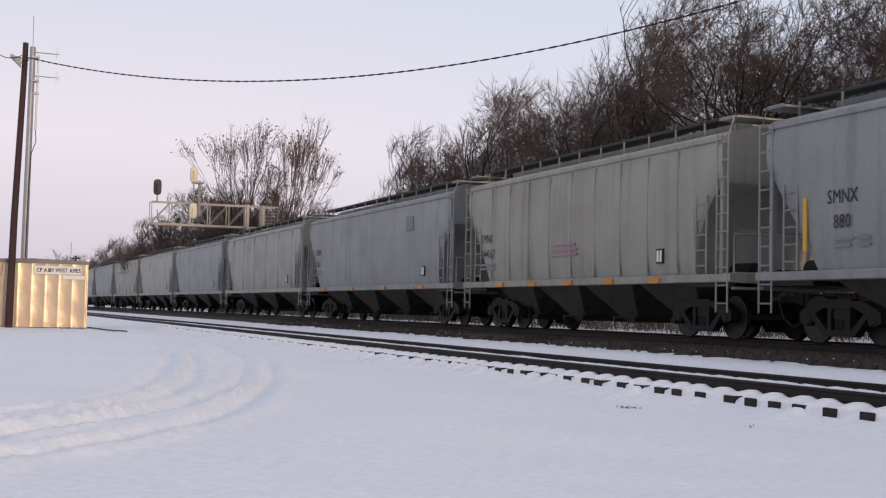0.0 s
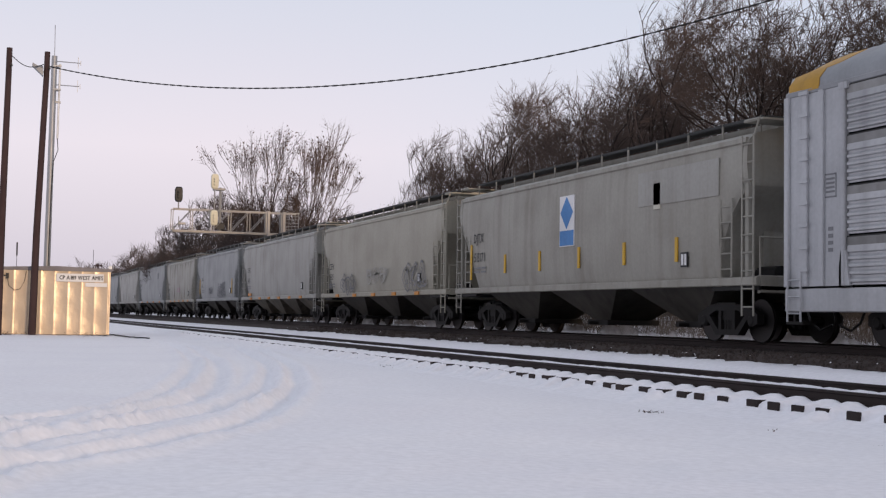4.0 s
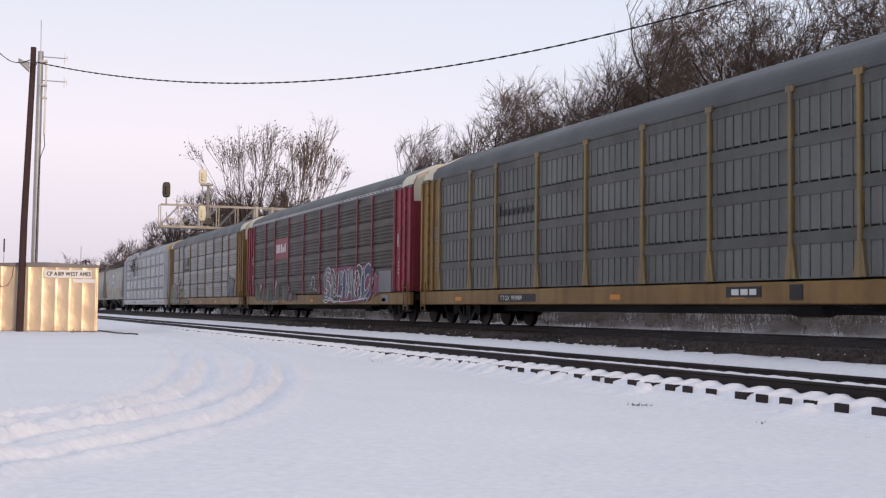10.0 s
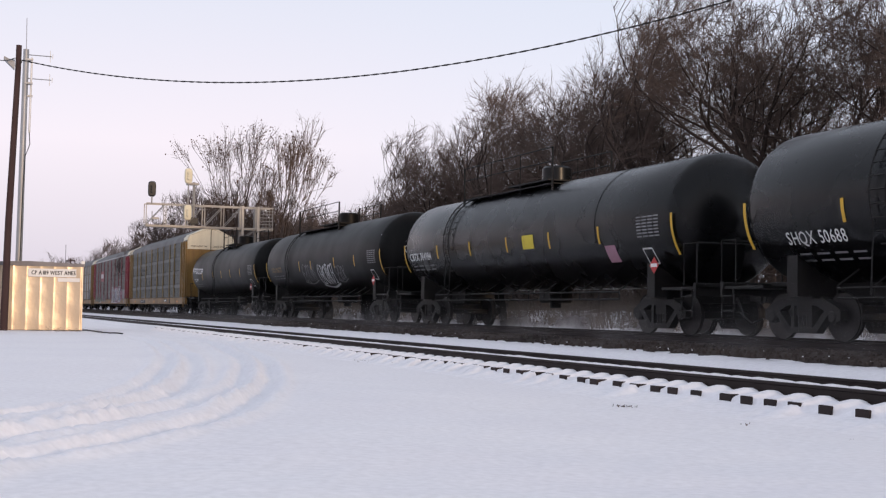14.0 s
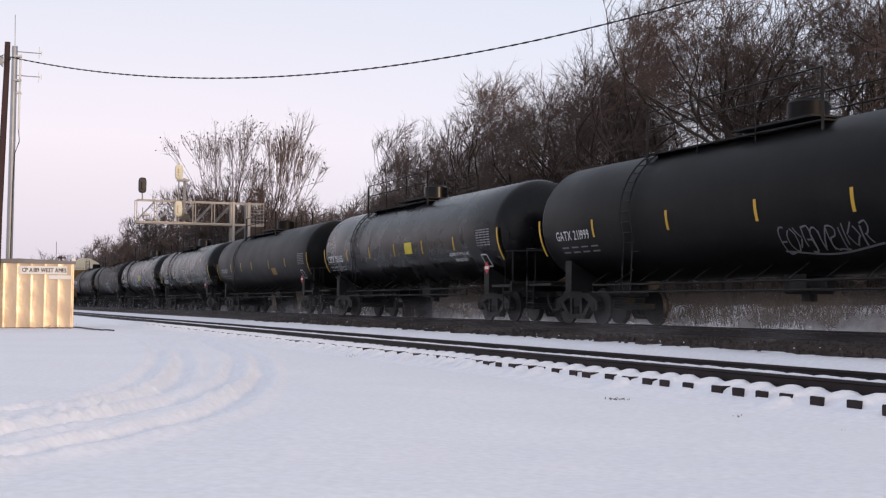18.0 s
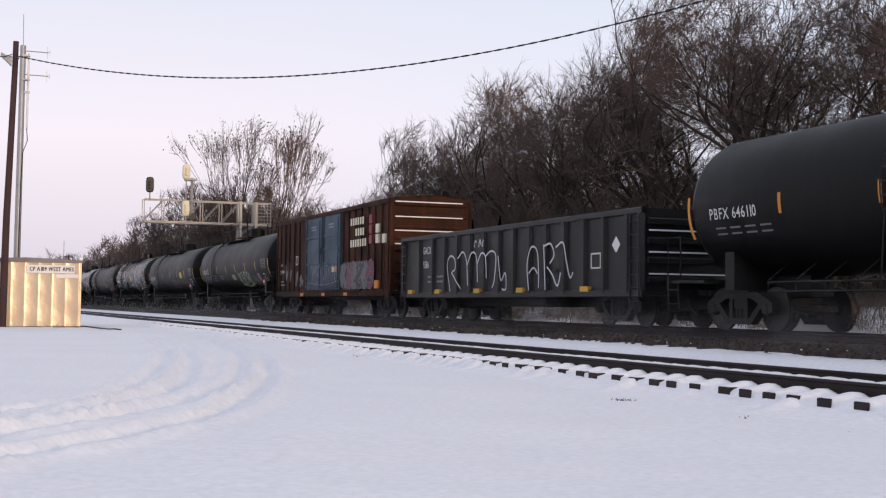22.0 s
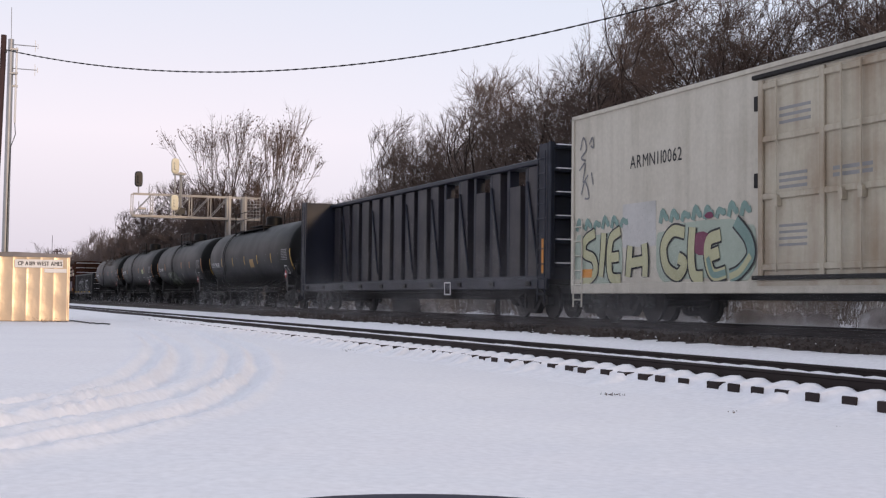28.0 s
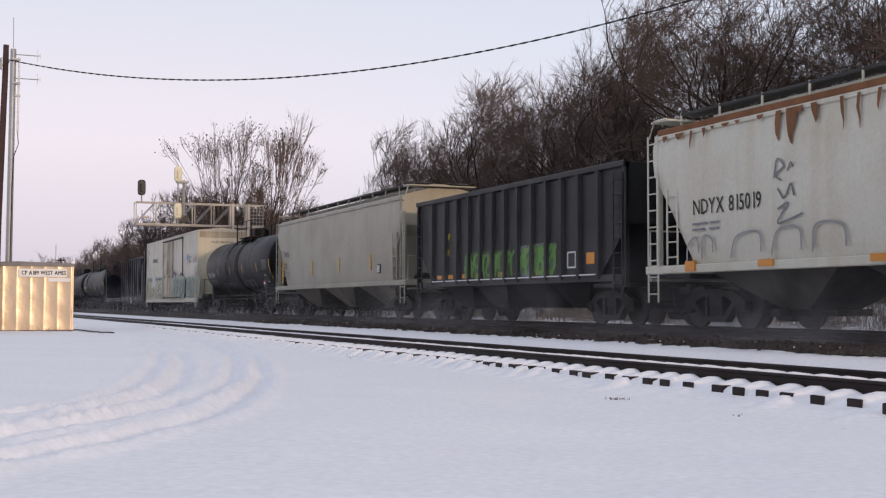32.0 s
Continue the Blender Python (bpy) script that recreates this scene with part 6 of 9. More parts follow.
    if marks:
        mx, mz = marks[-1][1], marks[-1][2]
        bars("data_stencil", [(mx + 0.15 + 0.5 * i, mx + 0.5 + 0.5 * i, mz - 0.20 - 0.12 * j, mz - 0.165 - 0.12 * j) for i in range(4) for j in range(2)], TEXTGREY, car, 0, warp=lambda z: yv(z) - 0.003)
    # white test panel near the end, square mark
    for x0, x1, za, zb, m2 in placard or [(h - 2.0, h - 1.05, 2.75, 3.25, TEXTGREY)]:
        k = 5
        b = Build()
        v = []
        for j in range(k + 1):
            z = za + (zb - za) * j / k
            v += [(x0, yv(z) - 0.003, z), (x1, yv(z) - 0.003, z)]
        b.add(v, [(2 * j, 2 * j + 1, 2 * j + 3, 2 * j + 2) for j in range(k)])
        part("placard", b.mesh("placard", m2, 0), None, car, "painted panel")
    for tg in tag or ():
        scrawl(car, *tg[:4], tg[4], tg[5], 0, tg[6], warp=lambda z: yv(z), fill=tg[7] if len(tg) > 7 else None)
    for txt, x, z, size, m2 in words or ():
        writing("lettering", txt, size, (x, 0, z), m2, car, squeeze=0.85, warp=lambda z: yv(z) - 0.004)
    running_gear(car, L, L / 2 - 2.55)
    return car


def box_body(L, name, label, cat, zb, top, mat, roof, ribs, end_mat=None, end_ribs=True, flat=False, rib_mat=None):
    """Body of a box car: sides, roof, ends, sill, ladders."""
    car = thing(name, label, cat, "freight cars")
    h = L / 2 - 0.75
    part("side_wall", Build().box(-h, h, -1.54, -1.48, zb, top), mat, car, "side wall")
    part("side_wall", Build().box(-h, h, 1.48, 1.54, zb, top), mat, car)
    part("roof", Build().loft([[(x, -1.58, top - 0.04), (x, -1.58, top + 0.05), (x, 0, top + 0.20), (x, 1.58, top + 0.05), (x, 1.58, top - 0.04)] for x in (-h - 0.04, h + 0.04)]), roof, car, "shallow pitched roof")
    part("floor_frame", Build().box(-h, h, -1.45, 1.45, zb - 0.10, zb).box(-L / 2 + 0.45, L / 2 - 0.45, -0.3, 0.3, zb - 0.35, zb - 0.1), STEEL, car)
    for s in (-1, 1):
        x = s * h
        part("side_sill", Build().box(-h, h, s * 1.56 - 0.04, s * 1.56 + 0.04, zb - 0.22, zb + 0.02, 0.01), mat, car)
        e = part("end_wall", Build().box(min(x, x - s * 0.05), max(x, x - s * 0.05), -1.48, 1.48, zb, top), end_mat or mat, car, "end wall")
        if end_ribs:
            for k in range(8):
                z = zb + 0.25 + (top - zb - 0.4) * k / 7
                part("end_rib", Build().loft([[(x, y, z - 0.10), (x + s * 0.07, y, z - 0.04), (x + s * 0.07, y, z + 0.04), (x, y, z + 0.10)] for y in (-1.4, 1.4)]), end_mat or mat, e)
        for y in (-1.53, 1.53):
            part("corner_post", Build().box(x - 0.07, x + 0.05, y - 0.05, y + 0.05, zb - 0.1, top, 0.01), mat, car)
        ladder(s * (h - 0.32), -1.60, zb - 0.55, zb + 1.6, 6, mat, car, 0.42)
        part("crossover", Build().box(min(x, x + s * 0.35), max(x, x + s * 0.35), -1.4, 1.4, zb - 0.06, zb - 0.01), STEEL, car)
    for x in ribs:
        part("side_rib", Build().box(x - 0.06, x + 0.06, -1.60, -1.535, zb, top - 0.03, 0.015), rib_mat or mat, car)
    running_gear(car, L, L / 2 - 2.4)
    return car, h

# ---- the train ----
def paint(name, col, **k):
    d = dict(rough=0.5, amount=0.42, streak=0.42, bump=0.004, grain=12, spec=0.35)
    d.update(k)
    return surface(name, col, **d)


HOP_LIGHT = paint("hopper_grey_white", (0.335, 0.325, 0.298), dirt=(0.22, 0.205, 0.175))
HOP_TAN = paint("hopper_warm_grey", (0.31, 0.296, 0.258), dirt=(0.20, 0.18, 0.15))
HOP_BLUE = paint("hopper_cool_grey", (0.265, 0.27, 0.268), dirt=(0.17, 0.172, 0.17))
HOP_CREAM = paint("hopper_cream", (0.335, 0.312, 0.255), dirt=(0.24, 0.215, 0.17), streak=0.2)
HOP_RUST = paint("hopper_rust_stained", (0.56, 0.545, 0.47), dirt=(0.40, 0.33, 0.23), amount=0.35, streak=0.22)
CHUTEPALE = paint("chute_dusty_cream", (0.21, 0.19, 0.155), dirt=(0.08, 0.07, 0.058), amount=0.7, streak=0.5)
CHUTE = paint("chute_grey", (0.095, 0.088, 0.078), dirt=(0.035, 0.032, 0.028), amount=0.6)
BLUE = paint("logo_blue", (0.06, 0.22, 0.50), streak=0)
TANKBLACK = paint("tank_black", (0.0042, 0.0042, 0.0048), rough=0.26, dirt=(0.008, 0.008, 0.0085), amount=0.5, streak=0.15, bump=0.001, spec=0.22)
TANKDUSTY = paint("tank_dusty_black", (0.0050, 0.0050, 0.0052), rough=0.42, dirt=(0.0115, 0.011, 0.0108), amount=0.7, streak=0.35, bump=0.001, spec=0.10)
RACKWHITE = paint("rack_white", (0.46, 0.465, 0.48), dirt=(0.31, 0.31, 0.32))
POSTRED = paint("rack_post_faded_red", (0.23, 0.062, 0.072), dirt=(0.12, 0.045, 0.045), amount=0.5)
RACKYELLOW = paint("rack_yellow", (0.220, 0.124, 0.032), dirt=(0.115, 0.062, 0.022), amount=0.5)
RACKRED = paint("rack_red", (0.25, 0.030, 0.046), dirt=(0.13, 0.026, 0.03), amount=0.5)
SCREEN = paint("screen_galvanised", (0.25, 0.249, 0.246), rough=0.45, metal=0.4, dirt=(0.165, 0.160, 0.152), amount=0.5, vary=0.22)
SCREENWHITE = paint("screen_bright", (0.42, 0.425, 0.437), rough=0.4, metal=0.3, dirt=(0.28, 0.28, 0.29), amount=0.5, vary=0.10)
SCREENBROWN = paint("screen_sooty", (0.053, 0.043, 0.034), dirt=(0.030, 0.025, 0.020), amount=0.6, vary=0.12)
SCREENBAND = paint("screen_band", (0.092, 0.094, 0.089), rough=0.55, metal=0.2, dirt=(0.062, 0.060, 0.056), amount=0.6)
SCREENGREY = paint("screen_dull", (0.122, 0.127, 0.120), rough=0.5, metal=0.3, dirt=(0.085, 0.082, 0.077), amount=0.5, vary=0.18)
RACKROOF = paint("rack_roof", (0.085, 0.086, 0.09), rough=0.5, metal=0.3, dirt=(0.07, 0.07, 0.073), amount=0.5, streak=0)
ROOFPALE = paint("rack_roof_pale", (0.30, 0.307, 0.32), rough=0.45, metal=0.3, streak=0)
POSTFADED = paint("rack_post_faded", (0.23, 0.155, 0.06), dirt=(0.12, 0.10, 0.075), amount=0.6)
# pale end paint with the low sun's warmth mixed into its cream
CREAMSUNLIT = paint("cream_sunlit", (0.66, 0.60, 0.46), dirt=(0.5, 0.45, 0.36))
DOORYELLOW = paint("door_yellow", (0.50, 0.27, 0.02), dirt=(0.3, 0.16, 0.03))
# near-black colour for shade inside the auto carriers and in their slots
DARKIN = paint("unlit_inside", (0.02, 0.02, 0.02), streak=0)
BROWN = paint("boxcar_brown", (0.058, 0.021, 0.0115), dirt=(0.014, 0.010, 0.009), amount=0.8, streak=0.7, spec=0.10, rough=0.7)
BOXBLUE = paint("boxcar_door_blue", (0.046, 0.088, 0.130), dirt=(0.022, 0.034, 0.046), amount=0.65, streak=0.5, spec=0.15)
GONBLACK = paint("gondola_black", (0.006, 0.006, 0.007), dirt=(0.012, 0.011, 0.0105), amount=0.6, streak=0.4)
CBBLUE = paint("centerbeam_blue", (0.008, 0.011, 0.024), dirt=(0.006, 0.008, 0.014), amount=0.6, streak=0.4)
CBPANEL = paint("centerbeam_board", (0.034, 0.030, 0.033), dirt=(0.012, 0.012, 0.021), amount=0.7, streak=0.5)
REEFER = paint("reefer_white", (0.52, 0.485, 0.41), dirt=(0.37, 0.335, 0.27), amount=0.35)
REEFERDOOR = paint("reefer_door", (0.47, 0.43, 0.34), dirt=(0.22, 0.14, 0.08), amount=0.5, streak=0.35)
COAL = paint("coal_hopper_black", (0.014, 0.0145, 0.016), dirt=(0.008, 0.008, 0.0085), amount=0.6, streak=0.5)
SP_GREEN = paint("spray_green", (0.08, 0.20, 0.035), streak=0)
SP_DKGREEN = paint("spray_dark_green", (0.05, 0.075, 0.03), streak=0)
SP_PINK = paint("spray_pink", (0.36, 0.19, 0.25), streak=0)
SP_BLUE = paint("spray_navy", (0.035, 0.045, 0.11), streak=0)
SP_WHITE = paint("spray_white", (0.55, 0.56, 0.58), streak=0)
SP_TEAL = paint("spray_teal", (0.17, 0.27, 0.24), streak=0)
SP_LIME = paint("spray_lime", (0.44, 0.43, 0.26), streak=0)
SP_GREY = paint("spray_grey", (0.11, 0.115, 0.13), streak=0)
SP_MAROON = paint("spray_maroon", (0.16, 0.03, 0.07), streak=0)
SP_FADE = paint("spray_faded", (0.16, 0.16, 0.17), streak=0)

SP_DARK = paint("spray_black", (0.022, 0.023, 0.026), streak=0)
SP_MINT = paint("spray_mint", (0.34, 0.40, 0.33), streak=0)
SP_LEAF = paint("spray_leaf", (0.12, 0.28, 0.06), streak=0)
SP_PALE = paint("spray_pale_grey", (0.26, 0.26, 0.26), streak=0)
SP_SILVER = paint("patch_grey", (0.48, 0.47, 0.45), streak=0)
RUST = paint("rust", (0.20, 0.085, 0.035), rough=0.8, amount=0.6)
RUSTDARK = paint("dark_rust", (0.022, 0.012, 0.010), rough=0.75, amount=0.6, spec=0.15)

TRAIN = []


def couple(car, a, b):
    TRAIN.append((car, (a + b) / 2))


def sill_strips(L, n=5):
    return [(-L / 2 + 3.0 + (L - 6.5) * k / (n - 1), 1.18, 0.42, 0.12) for k in range(n)]


# hoppers that lead; the farthest are already down the line
edges = [-193.9, -176.3, -158.7, -141.1, -123.5, -105.9, -88.3, -70.7, -53.1]
tones = [HOP_LIGHT, HOP_TAN, HOP_LIGHT, HOP_BLUE, HOP_TAN, HOP_LIGHT, HOP_BLUE, HOP_LIGHT]
for k, (a, b) in enumerate(zip(edges, edges[1:])):
    couple(covered_hopper(b - a, "pale grey covered hopper car rolling down the line", tones[k], ribs=6 if k % 3 == 1 else 0), a, b)

L = 18.1
couple(covered_hopper(L, "cool grey covered hopper with faded marks and small logo", HOP_BLUE, [("CEFX", -L / 2 + 1.9, 2.72, 0.36), ("12361", -L / 2 + 1.9, 2.22, 0.36)], sill_strips(L, 4), panel=[(4.2, 4.9, 3.2, 3.7, TEXTGREY)], bays=4), -53.1, -35.0)
L = 14.9
couple(covered_hopper(L, "warm white ribbed covered hopper with black marks", HOP_TAN, [("SMNX", -L / 2 + 1.8, 2.48, 0.36), ("044267", -L / 2 + 1.8, 2.03, 0.36)], sill_strips(L, 5), ribs=9, bays=4, panel=[(-1.0, 0.4, 1.95, 2.0, SP_PINK), (-1.0, 0.4, 2.08, 2.13, SP_PINK), (-0.9, 0.3, 2.21, 2.26, SP_PINK)]), -35.0, -20.1)
L = 15.9
couple(covered_hopper(L, "grey covered hopper with a spray-painted tag", HOP_BLUE, [("SMNX", -5.38, 2.54, 0.36), ("880", -5.21, 2.09, 0.36)], [(-L / 2 + 1.9, 1.7, 0.10, 1.0), (L / 2 - 2.6, 1.6, 0.10, 0.9)], strip=YELLOW, bays=3, tag=[(0.83, 3.31, 1.4, 2.3, [SP_GREY], 3, 5), (-2.37, -1.22, 1.64, 2.1, [SP_GREY], 4, 3)]), -20.1, -4.2)
L = 17.9
couple(covered_hopper(L, "pale grey covered hopper with orange reflectors", HOP_LIGHT, [("CEFX", -L / 2 + 2.1, 2.72, 0.40), ("13481", -L / 2 + 2.15, 2.12, 0.40)], [(-L / 2 + 2.4, 1.40, 0.8, 0.14)] + sill_strips(L, 6), bays=4, chute=CHUTEPALE), -4.2, 13.7)
L = 16.8
couple(covered_hopper(L, "pale grey covered hopper with tags along the sill", HOP_CREAM, [("CEFX", -L / 2 + 1.85, 2.40, 0.36), ("11585", -L / 2 + 1.85, 1.95, 0.36)], sill_strips(L, 5), bays=3, tag=[(-4.6, -2.6, 1.35, 2.1, [SP_FADE], 5, 3), (3.6, 6.0, 1.3, 2.3, [SP_FADE], 6, 3), (-1.0, 1.6, 1.7, 2.3, [HOP_LIGHT], 7, 3)]), 13.7, 30.5)
L = 17.5
couple(covered_hopper(L, "warm grey covered hopper with a blue diamond panel", HOP_TAN, [("DJTX", -L / 2 + 2.0, 2.75, 0.40), ("515171", -L / 2 + 2.05, 2.15, 0.40)], [(-L / 2 + 1.75, 1.6, 0.10, 1.1)] + [(-L / 2 + 4.4 + 2.4 * k, 1.75, 0.11, 0.55) for k in range(5)], strip=YELLOW, bays=3, logo=(-0.6, 2.35), panel=[(3.6, 7.0, 3.1, 3.9, HOP_LIGHT), (4.3, 4.6, 3.0, 3.6, HOP_RUST)]), 30.5, 48.0)

# auto carriers
Y = -1.645
car = autorack(28.2, "white auto carrier with bright ribbed screens", RACKWHITE, SCREENWHITE, ROOFPALE, RACKWHITE, DOORYELLOW, RACKWHITE, strips=SCREEN)
part("logo_panel", Build().box(-6.6, -4.3, Y, -1.60, 2.95, 3.70), SCREENWHITE, car, "white panel with a dark winged sign")
brush(car, [[(-6.5, 3.30), (-5.6, 3.30)], [(-5.7, 3.12), (-5.45, 3.58), (-5.2, 3.12)], [(-5.3, 3.2), (-4.9, 3.58)], [(-5.0, 3.35), (-4.4, 3.62)], [(-5.0, 3.22), (-4.5, 3.38)]], 0.07, SP_BLUE, Y)
bars("data_stencil", [(-6.4, -4.5, 3.0, 3.05), (-6.0, -5.2, 0.78, 0.90), (-5.1, -4.4, 0.78, 0.90), (6.2, 7.2, 0.80, 0.92), (7.6, 8.4, 0.80, 0.86)], TEXTGREY, car, -1.632)
part("warning_plate", Build().box(11.9, 12.45, -1.635, -1.6, 0.80, 1.02), ORANGE, car, "orange warning plate")
couple(car, 48.0, 76.2)

car = autorack(27.4, "yellow-framed auto carrier with galvanised screens and graffiti", POSTFADED, SCREEN, RACKROOF, RACKYELLOW, CREAMSUNLIT, RACKYELLOW, strips=SCREEN)
for k in range(5):
    part("logo_bar", Build().add([(-6.55 + 0.06 * k, Y - 0.004, 3.70 - 0.13 * k), (-5.75 - 0.05 * k, Y - 0.004, 3.78 - 0.13 * k), (-5.80 - 0.05 * k, Y - 0.004, 3.71 - 0.13 * k), (-6.58 + 0.06 * k, Y - 0.004, 3.63 - 0.13 * k)], [(0, 1, 2, 3)]).mesh("logo_bar", TEXTBLACK, 0), None, car)
part("logo_shape", Build().add([(-5.55, Y - 0.004, 3.28), (-5.30, Y - 0.004, 3.28), (-5.1, Y - 0.004, 3.55), (-5.0, Y - 0.004, 3.28), (-4.75, Y - 0.004, 3.28), (-4.45, Y - 0.004, 3.86), (-5.3, Y - 0.004, 3.78)], [tuple(range(7))]).mesh("logo_shape", TEXTBLACK, 0), None, car, "black company sign as plain shapes")
bars("logo_bar", [(-6.6 + 0.27 * k, -6.42 + 0.27 * k, 2.98, 3.14) for k in range(8)], TEXTBLACK, car, Y)
part("mark_plate", Build().box(-6.65, -4.25, -1.632, -1.60, 0.70, 0.92), TEXTBLACK, car, "black plate")
writing("reporting_mark", "ETTX 703375", 0.20, (-6.5, -1.637, 0.74), TEXTWHITE, car, "white letters", squeeze=1.25)
for x, z, w, hh in ((-12.0, 1.0, 0.5, 1.0), (-11.3, 0.8, 0.5, 0.9), (-9.8, 0.66, 2.2, 0.35), (-7.0, 1.2, 0.7, 0.5), (-6.5, 1.25, 0.5, 0.3)):
    brush(car, [[(x - w / 2, z), (x - w / 4, z + hh * 0.8), (x, z + 0.15 * hh), (x + w / 4, z + hh), (x + w / 2, z + 0.1)]], 0.16, SP_LEAF, Y + 0.004, None, "paint_mist")
fat_letters(car, [
    [[(-10.72, 2.0), (-10.92, 2.12), (-11.15, 1.9), (-11.12, 1.6), (-10.92, 1.35), (-10.86, 1.05), (-11.05, 0.85), (-11.26, 0.95)]],
    [[(-10.27, 2.08), (-10.5, 1.85), (-10.52, 1.1), (-10.3, 0.85), (-10.05, 1.1), (-10.02, 1.8), (-10.27, 2.08)]],
    [[(-9.08, 2.18), (-9.45, 2.14), (-9.6, 1.8), (-9.6, 1.4), (-9.6, 0.9)], [(-9.58, 1.5), (-9.22, 1.55)], [(-9.6, 0.88), (-9.2, 0.85)]],
    [[(-8.2, 2.34), (-8.6, 2.28), (-8.74, 1.85), (-8.76, 1.4), (-8.72, 1.0), (-8.55, 0.86), (-8.22, 0.9)], [(-8.74, 1.55), (-8.3, 1.6)]]],
    0.24, [SP_PINK, SP_TEAL, SP_PALE], TEXTBLACK, Y - 0.008)
scribble(car, -7.85, -7.1, 1.42, 1.75, 3, 0.05, TEXTBLACK, 6, Y)
scribble(car, -7.85, -7.0, 0.98, 1.32, 3, 0.05, TEXTBLACK, 7, Y)
letters_wild(car, 9.1, 10.7, 1.0, 2.3, 2, [SP_GREY], TEXTBLACK, 8, Y, None, None, SP_FADE)
couple(car, 76.2, 103.6)

car = autorack(27.8, "red auto carrier with sooty screens and large graffiti", POSTRED, SCREENBROWN, RACKROOF, RACKRED, CREAMSUNLIT, RACKYELLOW, decor=TEXTWHITE)
part("logo_panel", Build().box(-6.75, -4.2, Y, -1.60, 2.88, 3.90), RACKRED, car, "red panel with white bars")
bars("logo_bar", [(-6.5, -6.25, 3.2, 3.62), (-6.15, -5.85, 3.2, 3.62), (-5.65, -5.35, 3.2, 3.62), (-5.25, -5.0, 3.2, 3.45), (-4.92, -4.82, 3.2, 3.6), (-4.72, -4.6, 3.2, 3.65)], TEXTWHITE, car, Y - 0.006)
scribble(car, 2.5, 8.6, 0.8, 2.1, 8, 0.06, SP_WHITE, 27, Y - 0.02)
letters_wild(car, 2.2, 8.9, 0.72, 2.20, 4, [SP_GREY, SP_DARK, SP_BLUE], TEXTWHITE, 21, Y, None, SP_MAROON, SP_WHITE)
letters_wild(car, 8.6, 9.8, 0.9, 1.95, 1, [SP_MAROON], SP_PINK, 22, Y)
green_rnd = random.Random(23)
for k in range(26):
    x, w, z = -11.2 + 0.335 * k, green_rnd.uniform(0.25, 0.5), green_rnd.uniform(0.72, 0.9)
    tall = green_rnd.uniform(0.6, 1.25) * (0.55 if k > 21 else 1.0)
    v = [(x, Y - 0.002 * (k % 4), z), (x + w, Y - 0.002 * (k % 4), z + 0.1), (x + w * 0.75, Y - 0.002 * (k % 4), z + tall * 0.6), (x + w * green_rnd.uniform(0.2, 0.7), Y - 0.002 * (k % 4), z + tall), (x + w * 0.15, Y - 0.002 * (k % 4), z + tall * 0.45)]
    part("paint_shape", Build().add(v, [(0, 1, 2, 3, 4)]).mesh("paint_shape", (SP_DKGREEN, SP_DARK, SP_DKGREEN, SP_GREY, SP_DARK)[k % 5], 0), None, car)
    if k % 3 == 0:
        brush(car, [[(q[0], q[2]) for q in (v[0], v[4], v[3])], [(v[3][0], v[3][2]), (v[2][0], v[2][2])]], 0.035, SP_GREEN if k % 2 else SP_DARK, Y - 0.012)
for x, z in ((-9.8, 1.5), (-6.4, 1.6), (-3.9, 1.3), (-3.4, 1.0)):
    brush(car, [[(x - 0.15, z - 0.2), (x, z + 0.2), (x + 0.12, z), (x + 0.2, z + 0.25)]], 0.16, SP_MAROON if x > -5 else SP_PINK, Y - 0.014, None, "paint_accent")
brush(car, [[(0.3, 1.4), (0.35, 1.8), (0.7, 1.85), (0.8, 1.5), (0.6, 1.35), (0.9, 1.3), (1.2, 1.25)], [(0.0, 1.3), (0.1, 1.6), (0.35, 1.5)]], 0.045, SP_WHITE, Y)
part("panel", Build().box(9.9, 11.3, Y, -1.60, 1.10, 1.90), SP_FADE, car, "grey buffed panel")
writing("reporting_mark", "TTGX 963214", 0.20, (-7.6, -1.637, 0.74), TEXTWHITE, car, "white letters", squeeze=1.2)
part("warning_plate", Build().box(10.2, 11.0, -1.63, -1.60, 0.70, 1.0), TEXTGREY, car, "stencil panel")
couple(car, 103.6, 131.4)

car = autorack(27.66, "yellow auto carrier with dull grey screens and cream door tops", POSTFADED, SCREENGREY, RACKROOF, RACKYELLOW, CREAMSUNLIT, RACKYELLOW, solid=1, strips=SCREENBAND)
bars("logo_bar", [(-6.8 + 0.31 * k, -6.58 + 0.31 * k, 3.22, 3.40 + (0.14 if k == 0 else 0)) for k in range(8)], TEXTBLACK, car, Y)
for x0, x1, txt, tx in ((-6.7, -4.2, "TTGX 991989", -6.55),):
    part("mark_plate", Build().box(x0, x1, -1.632, -1.60, 0.72, 0.94), TEXTBLACK, car, "black plate")
    writing("reporting_mark", txt, 0.20, (tx, -1.637, 0.76), TEXTWHITE, car, "white letters", squeeze=1.2)
part("sign_plate", Build().box(4.9, 6.1, -1.632, -1.60, 0.78, 1.0), TEXTBLACK, car, "black plate with pale bars")
bars("plate_mark", [(5.1, 5.35, 0.83, 0.95), (5.42, 5.66, 0.83, 0.95), (5.72, 5.95, 0.83, 0.95)], TEXTWHITE, car, -1.637)
part("stencil_panel", Build().box(7.0, 7.4, -1.632, -1.60, 0.72, 1.02), TEXTBLACK, car)
for y0, sq in ((-1.32, 0.66), (0.18, 0.66)):
    writing("door_words", "EXCESS HEIGHT CAR", 0.16, (27.66 / 2 - 0.55 + 0.062, y0, 4.44), TEXTBLACK, car, "black door lettering", facing="end", squeeze=sq)
